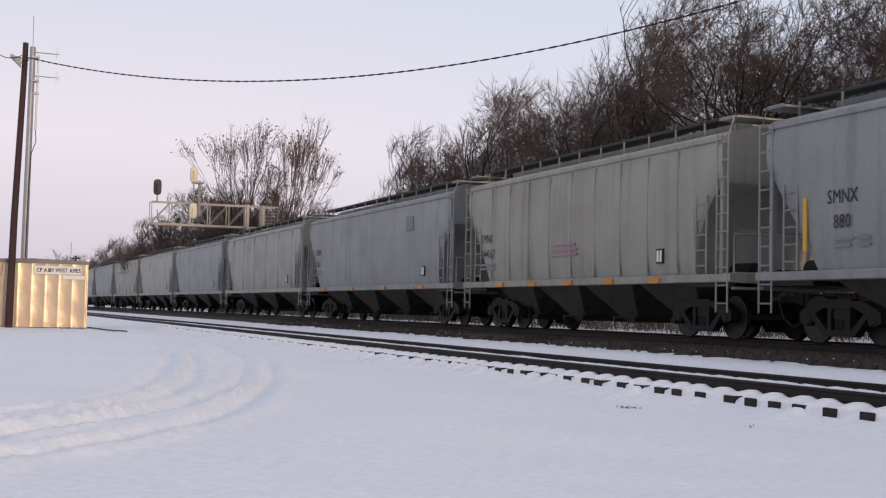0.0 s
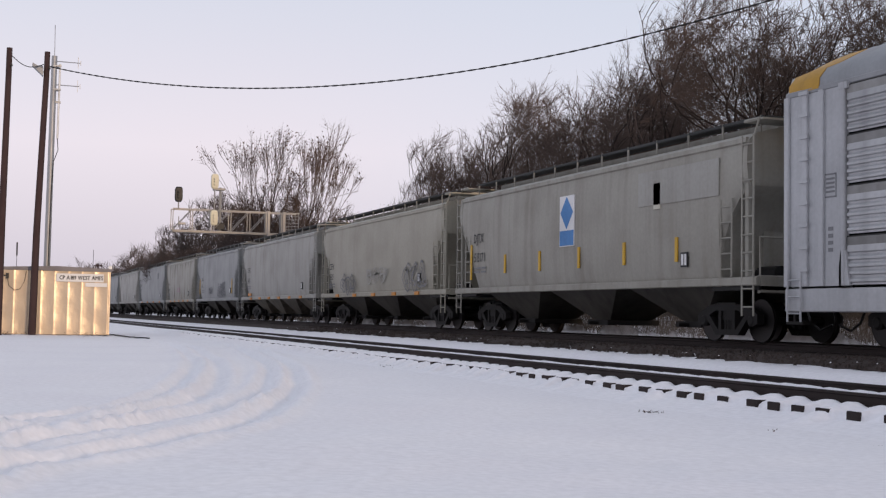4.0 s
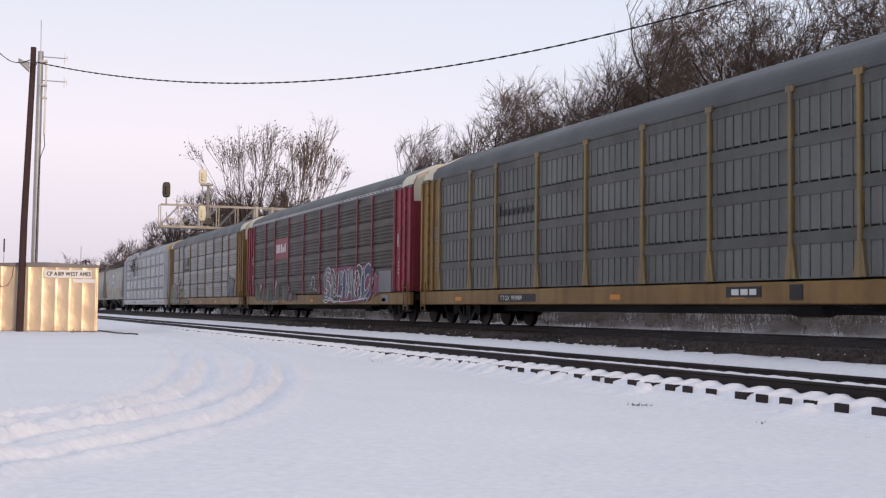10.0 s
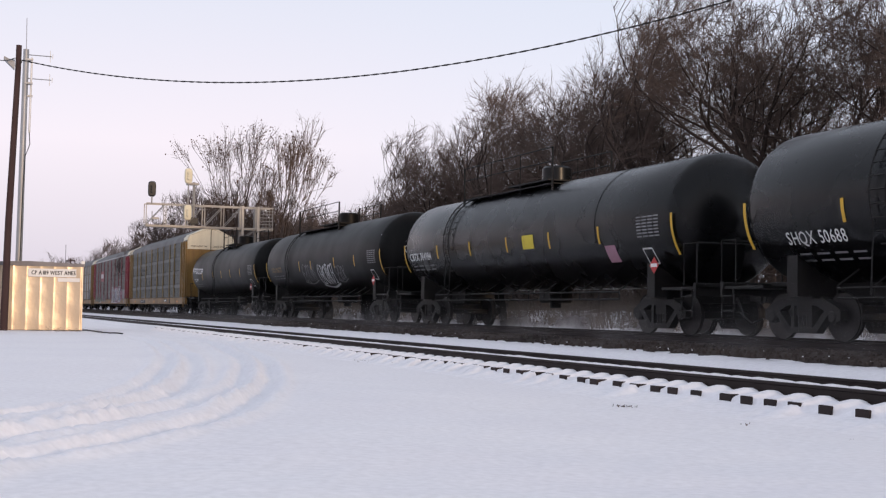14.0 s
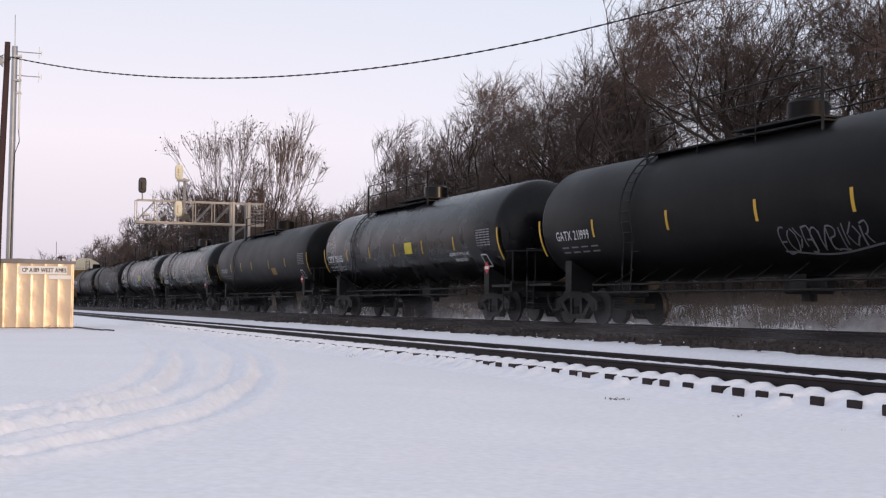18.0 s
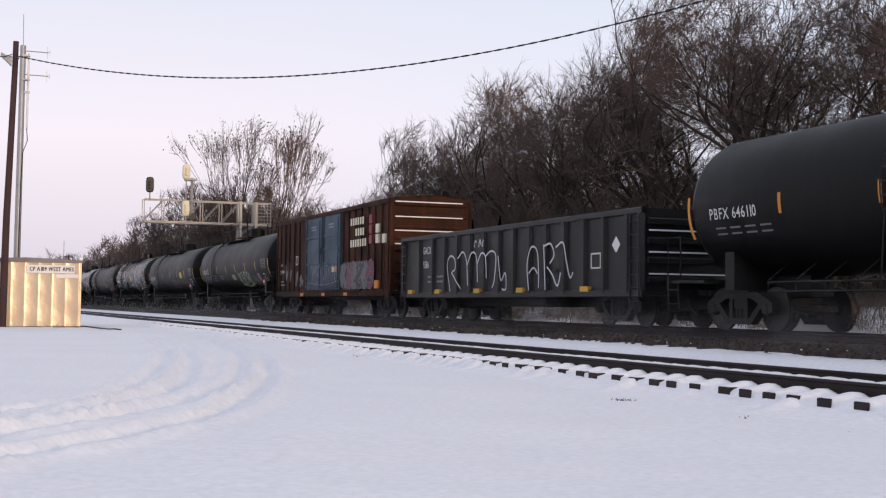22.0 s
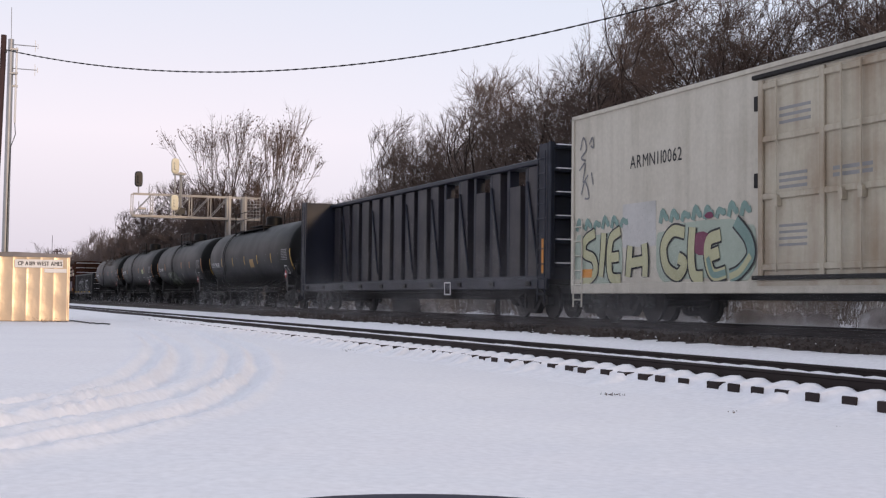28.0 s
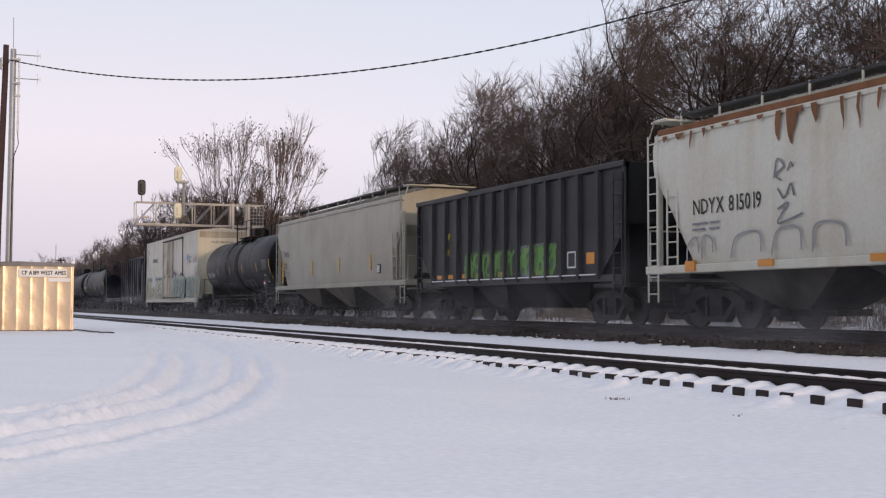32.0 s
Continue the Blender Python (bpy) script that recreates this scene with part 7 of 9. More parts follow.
writing("door_words", "TTGX", 0.22, (27.66 / 2 - 0.55 + 0.06, 0.62, 4.0), TEXTBLACK, car, facing="end")
couple(car, 131.4, 159.06)

# tank cars
HAZARD = paint("hazard_red", (0.45, 0.03, 0.03), streak=0)
GOLD = paint("faded_gold_panel", (0.30, 0.17, 0.03), streak=0.2)
PANELYELLOW = paint("yellow_panel", (0.58, 0.46, 0.03), streak=0.1)
PALEGREEN = paint("pale_green_panel", (0.30, 0.36, 0.16), streak=0.1)


def curve_of(r=1.53, zc=2.62):
    return lambda q: -math.sqrt(max(0.01, (r + 0.012) ** 2 - (q - zc) ** 2))


def lined(x0, x1, z0, z1, n=7):
    """A stencilled data table: rows of short bars."""
    return [(x0 + (x1 - x0) * i / 4 + 0.01, x0 + (x1 - x0) * (i + 0.86) / 4, z0 + (z1 - z0) * j / n + 0.02, z0 + (z1 - z0) * (j + 0.7) / n) for i in range(4) for j in range(n)]


def flammable(car, x, z):
    """Red diamond hazard placard on the end ladder."""
    y = -1.50
    p = part("hazard_placard", Build().add([(x, y, z - 0.19), (x + 0.19, y, z), (x, y, z + 0.19), (x - 0.19, y, z), (x, y + 0.01, z - 0.19), (x + 0.19, y + 0.01, z), (x, y + 0.01, z + 0.19), (x - 0.19, y + 0.01, z)], [(0, 1, 2, 3), (7, 6, 5, 4), (0, 4, 5, 1), (1, 5, 6, 2), (2, 6, 7, 3), (3, 7, 4, 0)]), HAZARD, car, "red hazard diamond")
    part("placard_band", Build().box(x - 0.13, x + 0.13, y - 0.006, y, z - 0.04, z + 0.04), WHITE, p)


def tank(a, b, label, marks, mat=TANKBLACK, table=2.2, placard=(), **k):
    L = b - a
    r = k.get("r", 1.53)
    yv = curve_of(r)
    car = tank_car(L, label, mat, marks, placard=list(placard) or [(0.2, 0.3, 2.3, 2.32, TEXTGREY)], **k)
    x = L / 2 - 2.85
    bars("test_table", lined(x, x + 1.0, table, table + 0.52), TEXTGREY, car, 0, "white stencilled test table", warp=yv)
    q = table - 0.58
    brush(car, [[(x + 0.1, q), (x + 0.5, q)], [(x + 0.5, q), (x + 0.5, q + 0.34)], [(x + 0.5, q + 0.34), (x + 0.1, q + 0.34)], [(x + 0.1, q + 0.34), (x + 0.1, q)]], 0.035, TEXTWHITE, warp=yv)
    flammable(car, L / 2 - 2.1, 1.56)
    couple(car, a, b)
    return car


YT = curve_of()
up = lambda q: YT(q) - 0.003
car = tank(159.06, 179.06, "black tank car with white marks and large white bars", [("PROX 37079", -7.9, 2.07, 0.25)], mat=TANKDUSTY, plat=(-1.7, 1.7), strips=(-5.3, -2.1, 0.3, 2.7, 5.2))
for k in range(6):
    x, z = -8.36 + 0.57 * k, 2.62 - 0.02 * k
    ring = [[(x + 0.07, z), (x + 0.12, z + 0.3)], [(x + 0.1, z + 0.27), (x + 0.46, z + 0.29)], [(x + 0.46, z + 0.29), (x + 0.42, z + (0.0 if k in (2, 4) else 0.14))], [(x + 0.08, z + (0.02 if k in (2, 3, 4) else 0.13)), (x + 0.43, z + (0.02 if k in (2, 3, 4) else 0.13))]]
    brush(car, ring, 0.085, TEXTWHITE, warp=YT, name="sign_block")
car = tank(179.06, 199.03, "black tank car with faded yellow marks and white tags", [("UTLX 956772", -7.59, 2.18, 0.33)], mat=TANKDUSTY, text=GOLD, strips=(-5.03, -2.58, -0.69, 2.79, 5.5))
scribble(car, -2.35, -0.19, 1.61, 2.44, 5, 0.05, SP_FADE, 12, warp=YT)
scribble(car, 0.17, 2.53, 1.44, 2.38, 5, 0.08, SP_WHITE, 13, warp=up)
scribble(car, 2.67, 3.99, 1.62, 2.26, 4, 0.05, SP_FADE, 14, warp=YT)
# a tag on the domed end
dome = lambda y, z: 8.425 + 0.62 * math.sqrt(max(0, 1 - (y * y + (z - 2.62) ** 2) / 1.5409)) + 0.012
for ln in ([(-1.05, 3.25), (-0.85, 3.1), (-0.7, 3.2)], [(-0.75, 2.95), (-0.65, 3.3), (-0.5, 2.95), (-0.6, 3.1), (-0.45, 3.0)], [(-0.35, 3.3), (-0.3, 3.05), (-0.15, 3.3), (-0.3, 2.9)], [(-0.9, 2.75), (-0.75, 2.85), (-0.7, 2.65), (-0.85, 2.6), (-0.9, 2.75)], [(-0.6, 2.6), (-0.55, 2.85), (-0.4, 2.6), (-0.38, 2.85)], [(-0.1, 2.85), (-0.3, 2.8), (-0.25, 2.6), (-0.1, 2.65)], [(-0.62, 3.45), (-0.56, 3.5), (-0.5, 3.45), (-0.56, 3.4), (-0.62, 3.45)]):
    c = spline(ln, 0.06)
    part("paint_line", Build().tube([(dome(y - 0.35, z), y - 0.35, z) for y, z in c], 0.02, 4), SP_WHITE, car)
tank(199.03, 218.75, "glossy black tank car with a yellow panel", [("CBTX 784984", -8.05, 2.14, 0.36)], bands=(-4.8, 5.0), placard=[(0.9, 1.6, 2.19, 2.57, PANELYELLOW), (5.4, 5.9, 1.7, 2.1, SP_PINK)])
car = tank(218.75, 238.23, "black gas tank car with yellow strips", [("SHQX 50688", -7.25, 1.82, 0.34)], placard=[(0.61, 1.41, 1.70, 1.85, GOLD)])
writing("lettering", "LIQUEFIED PETROLEUM GAS", 0.12, (1.49, 0, 1.77), TEXTWHITE, car, "white gas lettering", squeeze=0.95, warp=up)
writing("lettering", "NON-ODORIZED", 0.12, (1.9, 0, 1.60), TEXTWHITE, car, squeeze=0.95, warp=up)
tank(238.23, 259.23, "black tank car with yellow strips and a gold panel", [("TACX 11529", -8.09, 2.14, 0.30)], mat=TANKDUSTY, strips=(-5.7, -3.31, -0.99, 2.5, 5.48), placard=[(2.85, 3.65, 1.85, 2.17, GOLD)])
car = tank(259.23, 278.85, "black tank car with white marks and a yellow panel", [("CBTX 785055", -8.05, 2.14, 0.36)], bands=(-4.8,), placard=[(0.9, 1.6, 2.19, 2.57, PANELYELLOW)])
writing("lettering", "LIQUEFIED PETROLEUM GAS", 0.13, (4.7, 0, 2.0), TEXTWHITE, car, "white gas lettering", squeeze=0.88, warp=up)
writing("lettering", "NON-ODORIZED", 0.13, (5.05, 0, 1.82), TEXTWHITE, car, squeeze=0.88, warp=up)
car = tank(278.85, 299.6, "black gas tank car with a faded tag", [("GATX 211999", -8.15, 2.13, 0.33)], mat=TANKDUSTY, strips=(-6.2, -2.9, 0.28, 3.05, 5.86), placard=[(4.18, 4.99, 2.1, 2.49, PANELYELLOW)])
scribble(car, 0.72, 3.43, 1.5, 2.0, 7, 0.045, SP_FADE, 15, warp=YT)
car = tank(299.6, 319.5, "black tank car with a pale green tag", [("GATX 9637", -7.83, 2.18, 0.34)], mat=TANKDUSTY, strips=(-6.3, -3.7, -1.26, 1.09, 3.48, 5.86), placard=[(-0.05, 0.75, 1.76, 2.03, PALEGREEN), (5.9, 6.35, 1.63, 2.0, SP_PINK)])
scribble(car, 1.52, 4.28, 1.42, 2.15, 5, 0.09, PALEGREEN, 16, warp=YT)
scribble(car, 1.56, 4.26, 1.46, 2.12, 5, 0.035, SP_WHITE, 16, warp=up)
scribble(car, 4.5, 5.8, 1.5, 1.9, 5, 0.045, SP_FADE, 17, warp=YT)
bars("data_stencil", [(-5.08 + 0.3 * i, -4.84 + 0.3 * i, 1.74 + 0.14 * j, 1.80 + 0.14 * j) for i in range(3) for j in range(3)] + [(-3.21, -2.4, 1.95, 2.01), (-3.1, -2.5, 1.82, 1.88)], TEXTGREY, car, 0, warp=YT)

# ---- mixed cars behind the tank cars ----
FRAMEWORK = ("side_wall", "roof", "floor", "end_", "corner_", "ladder", "truck", "coupler", "side_sill", "top_chord", "bottom_chord", "crossover", "draft_sill", "centre_sill", "snow_ledge", "roof_snow")


def slide(car, dx):
    """Moves what is fixed along a car's sides against its frame."""
    for c in car.children:
        if not c.name.startswith(FRAMEWORK):
            c.location.x += dx


car, h = box_body(17.6, "box_car", "rusty brown box car with blue double doors and graffiti", "box car", 1.0, 4.25, BROWN, BROWN, [-7.62, -6.81, -6.06, -5.21, -4.37, -3.3, 2.2, 2.94, 3.72, 4.51, 5.32, 6.09, 6.87, 7.6])
part("top_chord", Build().box(-h, h, -1.61, -1.54, 4.12, 4.26, 0.015), BROWN, car)
for x0, x1 in ((-3.05, -0.62), (-0.45, 1.98)):
    d = part("sliding_door", Build().box(x0, x1, -1.60, -1.545, 1.06, 4.12), BOXBLUE, car, "faded blue sliding door")
    for z in (1.57, 2.15, 2.74, 3.29):
        part("door_rib", Build().box(x0 + 0.04, x1 - 0.04, -1.635, -1.60, z - 0.05, z + 0.05, 0.012), BOXBLUE, d)
    part("door_frame", Build().box(x0, x0 + 0.08, -1.64, -1.60, 1.06, 4.12).box(x1 - 0.08, x1, -1.64, -1.60, 1.06, 4.12), BOXBLUE, d)
    part("lock_rod", Build().tube([(x1 - 0.22, -1.66, 1.1), (x1 - 0.22, -1.66, 4.0)], 0.025, 5).box(x1 - 0.30, x1 - 0.14, -1.69, -1.62, 2.55, 2.80), BOXBLUE, d)
    bars("door_stencil", [(x0 + 0.7, x0 + 1.5, 3.72, 3.78), (x0 + 0.75, x0 + 1.45, 3.60, 3.66)], TEXTGREY, d, -1.605)
part("door_track", Build().box(-3.3, 4.6, -1.64, -1.56, 0.96, 1.05, 0.01).box(-3.3, 4.6, -1.64, -1.56, 4.12, 4.20, 0.01), BROWN, car)
for r, (n, off) in enumerate(((6, 0.0), (4, 0.62), (7, 0.0))):
    bars("company_bar", [(3.28 + off + 0.29 * k, 3.46 + off + 0.29 * k, 3.52 - 0.42 * r, 3.80 - 0.42 * r) for k in range(n)], CREAM, car, -1.612, "cream company sign as plain bars" if r == 0 else "")
for x, z, mt in ((5.53, 3.50, RACKRED), (5.53, 3.12, RACKRED), (5.53, 2.74, RACKRED), (6.3, 3.11, CREAM), (6.3, 2.73, CREAM), (7.02, 2.71, CREAM)):
    part("sign_square", Build().box(x, x + 0.34, -1.612, -1.54, z, z + 0.32), mt, car)
part("sticker", Build().box(0.92, 1.2, -1.645, -1.6, 1.77, 1.98), WHITE, car)
part("sticker", Build().box(1.22, 1.52, -1.645, -1.6, 1.77, 1.98), ORANGE, car, "orange sticker on the door")
letters_wild(car, 2.1, 6.1, 1.05, 2.12, 4, [SP_GREY, SP_MAROON, SP_GREY, SP_DARK], SP_FADE, 31, -1.615, None, SP_DARK, None, True)
for x, z, w, hh in ((-6.9, 1.35, 0.55, 0.85), (-6.2, 1.2, 0.5, 1.1), (-4.9, 1.25, 0.7, 0.6), (-4.2, 1.2, 0.5, 0.5)):
    brush(car, [[(x, z), (x + w * 0.3, z + hh), (x + w * 0.6, z + hh * 0.3), (x + w, z + hh * 0.8)]], 0.18, SP_GREY, -1.552, None, "paint_mist")
part("stencil_frame", Build().box(-4.95, -4.6, -1.556, -1.545, 2.2, 2.24).box(-4.95, -4.6, -1.556, -1.545, 2.56, 2.60).box(-4.95, -4.91, -1.556, -1.545, 2.2, 2.6).box(-4.64, -4.6, -1.556, -1.545, 2.2, 2.6), TEXTWHITE, car)
scribble(car, -2.9, 1.5, 1.15, 1.8, 9, 0.07, SP_BLUE, 33, -1.645)
scribble(car, -2.3, 1.9, 1.3, 2.1, 9, 0.035, SP_PALE, 34, -1.645)
writing("reporting_mark", "246104", 0.24, (-7.5, -1.607, 1.85), TEXTWHITE, car, "worn white numerals", squeeze=0.95)
bars("data_stencil", [(-7.4, -7.1, 2.2, 2.3), (-7.4, -6.9, 1.45, 1.5), (-7.4, -6.7, 1.3, 1.35)], TEXTGREY, car, -1.607)
for k, x in enumerate((-3.94, -0.64, 2.45)):
    part("reflector", Build().box(x, x + 0.45, -1.612, -1.58, 0.80, 0.93), ORANGE, car, "orange reflective strip" if k == 0 else "")
part("reflector", Build().box(6.19, 6.6, -1.612, -1.53, 1.06, 1.36), ORANGE, car)
for y0, z in ((-1.4, 4.12), (-1.4, 3.58), (-1.4, 3.08), (-1.4, 2.6)):
    part("snow_ledge", Build().box(h + 0.02, h + 0.09, y0, 1.2, z + 0.03, z + 0.07, 0.01), SNOW, car, "snow on the end ribs")
slide(car, 0.25)
couple(car, 319.5, 337.1)


def gondola(L):
    car = thing("gondola_car", "black ribbed gondola car with white line tags", "gondola", "freight cars")
    h = L / 2 - 0.45
    zb, top = 0.80, 2.74
    for s in (-1, 1):
        part("side_wall", Build().box(-h, h, s * 1.48 - 0.03, s * 1.48 + 0.03, zb, top), GONBLACK, car, "steel side" if s < 0 else "")
        part("top_chord", Build().box(-h, h, s * 1.52 - 0.07, s * 1.52 + 0.07, top - 0.12, top + 0.03, 0.02), GONBLACK, car)
        part("bottom_chord", Build().box(-h, h, s * 1.52 - 0.06, s * 1.52 + 0.06, zb - 0.10, zb + 0.08, 0.02), GONBLACK, car)
        e = part("end_wall", Build().box(min(s * h, s * (h - 0.06)), max(s * h, s * (h - 0.06)), -1.48, 1.48, zb, top), GONBLACK, car)
        for k in range(4):
            z = zb + 0.3 + 0.45 * k
            part("end_rib", Build().box(min(s * h, s * (h + 0.10)), max(s * h, s * (h + 0.10)), -1.45, 1.45, z - 0.07, z + 0.07, 0.03), GONBLACK, e)
        for k, z in enumerate((1.2, 1.7, 2.2)):
            part("snow_ledge", Build().box(min(s * (h + 0.01), s * (h + 0.08)), max(s * (h + 0.01), s * (h + 0.08)), -1.4, 1.2, z + 0.02, z + 0.05), SNOW, e)
        ladder(s * (h - 0.3), -1.60, 0.45, 2.6, 7, GONBLACK, car, 0.4)
        part("draft_sill", Build().box(min(s * (h - 2.5), s * (L / 2 - 0.4)), max(s * (h - 2.5), s * (L / 2 - 0.4)), -0.3, 0.3, 0.70, 0.95), STEEL, car)
    part("floor", Build().box(-h, h, -1.45, 1.45, zb - 0.06, zb + 0.02), STEEL, car)
    part("centre_sill", Build().box(-h, h, -0.3, 0.3, 0.45, 0.75).box(1.4, 2.6, -1.3, -0.5, 0.45, 0.75, 0.04), STEEL, car)
    for x in (-8.3, -6.77, -5.55, -4.5, -3.48, -2.46, -1.42, -0.4, 0.6, 1.61, 2.63, 3.65, 4.7, 5.7, 6.8, 7.4):
        part("side_rib", Build().loft([[(x - 0.11, -1.50, z), (x + 0.11, -1.50, z), (x + 0.06, -1.60, z), (x - 0.06, -1.60, z)] for z in (zb, top - 0.1)]), GONBLACK, car)
    y = -1.515
    writing("reporting_mark", "GACX", 0.34, (-6.52, y, 2.15), TEXTWHITE, car, "white letters", squeeze=0.7)
    writing("reporting_mark", "9586", 0.34, (-6.52, y, 1.68), TEXTWHITE, car, squeeze=0.72)
    bars("data_stencil", [(-6.1, -5.75, 1.36, 1.42), (-5.3, -4.7, 1.36, 1.42), (-6.1, -5.75, 1.2, 1.26), (-5.3, -4.7, 1.2, 1.26)], TEXTGREY, car, y)
    lines = [[(-3.9, 0.9), (-4.15, 1.7), (-3.9, 2.0), (-3.55, 1.9), (-3.5, 1.6), (-3.8, 1.5)], [(-3.8, 1.5), (-3.4, 1.2), (-3.0, 0.95)], [(-3.3, 1.9), (-2.9, 2.1), (-2.6, 1.8), (-2.5, 1.0)], [(-2.55, 1.7), (-2.2, 2.05), (-1.85, 1.9), (-1.75, 1.1)], [(-1.8, 1.7), (-1.5, 2.0), (-1.2, 1.9), (-1.1, 1.2)], [(-1.2, 1.9), (-0.8, 2.05), (-0.45, 1.9), (-0.55, 1.2), (-0.75, 0.95)], [(-0.3, 1.9), (-0.1, 1.2), (0.2, 1.4), (0.25, 0.95), (-0.1, 0.95)]]
    brush(car, lines, 0.05, SP_WHITE, -1.61)
    lines = [[(1.7, 0.9), (1.6, 1.6), (1.85, 2.05), (2.2, 1.95), (2.3, 1.4), (2.3, 0.9)], [(1.7, 1.35), (2.0, 1.5), (2.3, 1.3)], [(2.6, 2.1), (2.7, 0.9)], [(2.6, 2.05), (3.0, 2.1), (3.2, 1.8), (2.9, 1.55)], [(2.8, 1.5), (3.1, 1.3), (3.4, 1.0), (3.6, 1.4)], [(3.3, 2.0), (3.7, 2.1), (3.9, 1.6), (4.1, 1.2), (4.3, 1.4)]]
    brush(car, lines, 0.05, SP_WHITE, -1.61)
    brush(car, [[(-2.0, 2.2), (-1.95, 2.4), (-1.8, 2.3)], [(-1.7, 2.2), (-1.6, 2.42), (-1.5, 2.2)], [(-1.35, 2.4), (-1.45, 2.25), (-1.3, 2.2)]], 0.045, SP_WHITE, -1.61)
    for x in (-7.7, -5.24, -2.08, 0.89, 4.6):
        part("reflector", Build().box(x, x + 0.42, -1.612, -1.50, 0.84, 0.97), YELLOW, car)
    part("stencil_frame", Build().box(5.0, 5.5, -1.525, -1.50, 1.4, 1.44).box(5.0, 5.5, -1.525, -1.50, 1.75, 1.79).box(5.0, 5.04, -1.525, -1.50, 1.4, 1.79).box(5.46, 5.5, -1.525, -1.50, 1.4, 1.79), TEXTWHITE, car)
    part("hazard_placard", Build().add([(6.25, -1.53, 1.75), (6.45, -1.53, 1.95), (6.25, -1.53, 2.15), (6.05, -1.53, 1.95)], [(0, 1, 2, 3)]), WHITE, car, "white diamond placard")
    running_gear(car, L, L / 2 - 2.4)
    return car


car = gondola(16.9)
slide(car, 0.5)
couple(car, 337.1, 354.0)

YD = curve_of(1.5)
SHORT = dict(mat=TANKDUSTY, r=1.5, rail_high=False, stripe=ORANGE, strips=(-4.55, -1.8, 1.38, 4.05), low=(2.3, 2.7), plat=(-1.6, 1.6))
car = tank(354.0, 371.98, "dusty black tank car with faint marks", [("PBFX 646110", -6.9, 2.3, 0.33)], **SHORT)
car = tank(371.98, 389.7, "dusty black tank car with white marks", [("IBPX 25126", -6.8, 2.3, 0.36)], placard=[(2.9, 3.66, 2.21, 2.53, PALEGREEN)], **SHORT)
bars("data_stencil", [(0.3 + 0.1 * k, 1.1, 1.95 - 0.14 * k, 2.01 - 0.14 * k) for k in range(3)] + [(2.9, 3.66, 1.9, 1.96), (4.5, 5.8, 1.85, 1.92), (4.5, 5.3, 1.72, 1.78)], TEXTGREY, car, 0, warp=YD)
car = tank(389.7, 407.66, "dusty black tank car with green graffiti", [("PBFX 647094", -6.85, 2.24, 0.30)], **SHORT)
letters_wild(car, -3.99, -1.16, 1.28, 2.12, 4, [SP_DKGREEN, SP_PALE, SP_DKGREEN], SP_DARK, 41, warp=YD, cloud=SP_DKGREEN, jag=True)
scribble(car, -0.91, -0.09, 1.5, 1.8, 3, 0.045, SP_FADE, 42, warp=YD)
scribble(car, 0.84, 1.36, 1.6, 2.0, 2, 0.045, SP_FADE, 43, warp=YD)
scribble(car, 5.39, 5.86, 1.7, 2.17, 2, 0.05, SP_FADE, 44, warp=YD)
car = tank(407.66, 427.6, "black gas tank car with an orange panel", [("CBTX 780698", -8.1, 2.14, 0.36)], mat=TANKDUSTY, placard=[(0.9, 1.7, 2.0, 2.4, GOLD)])


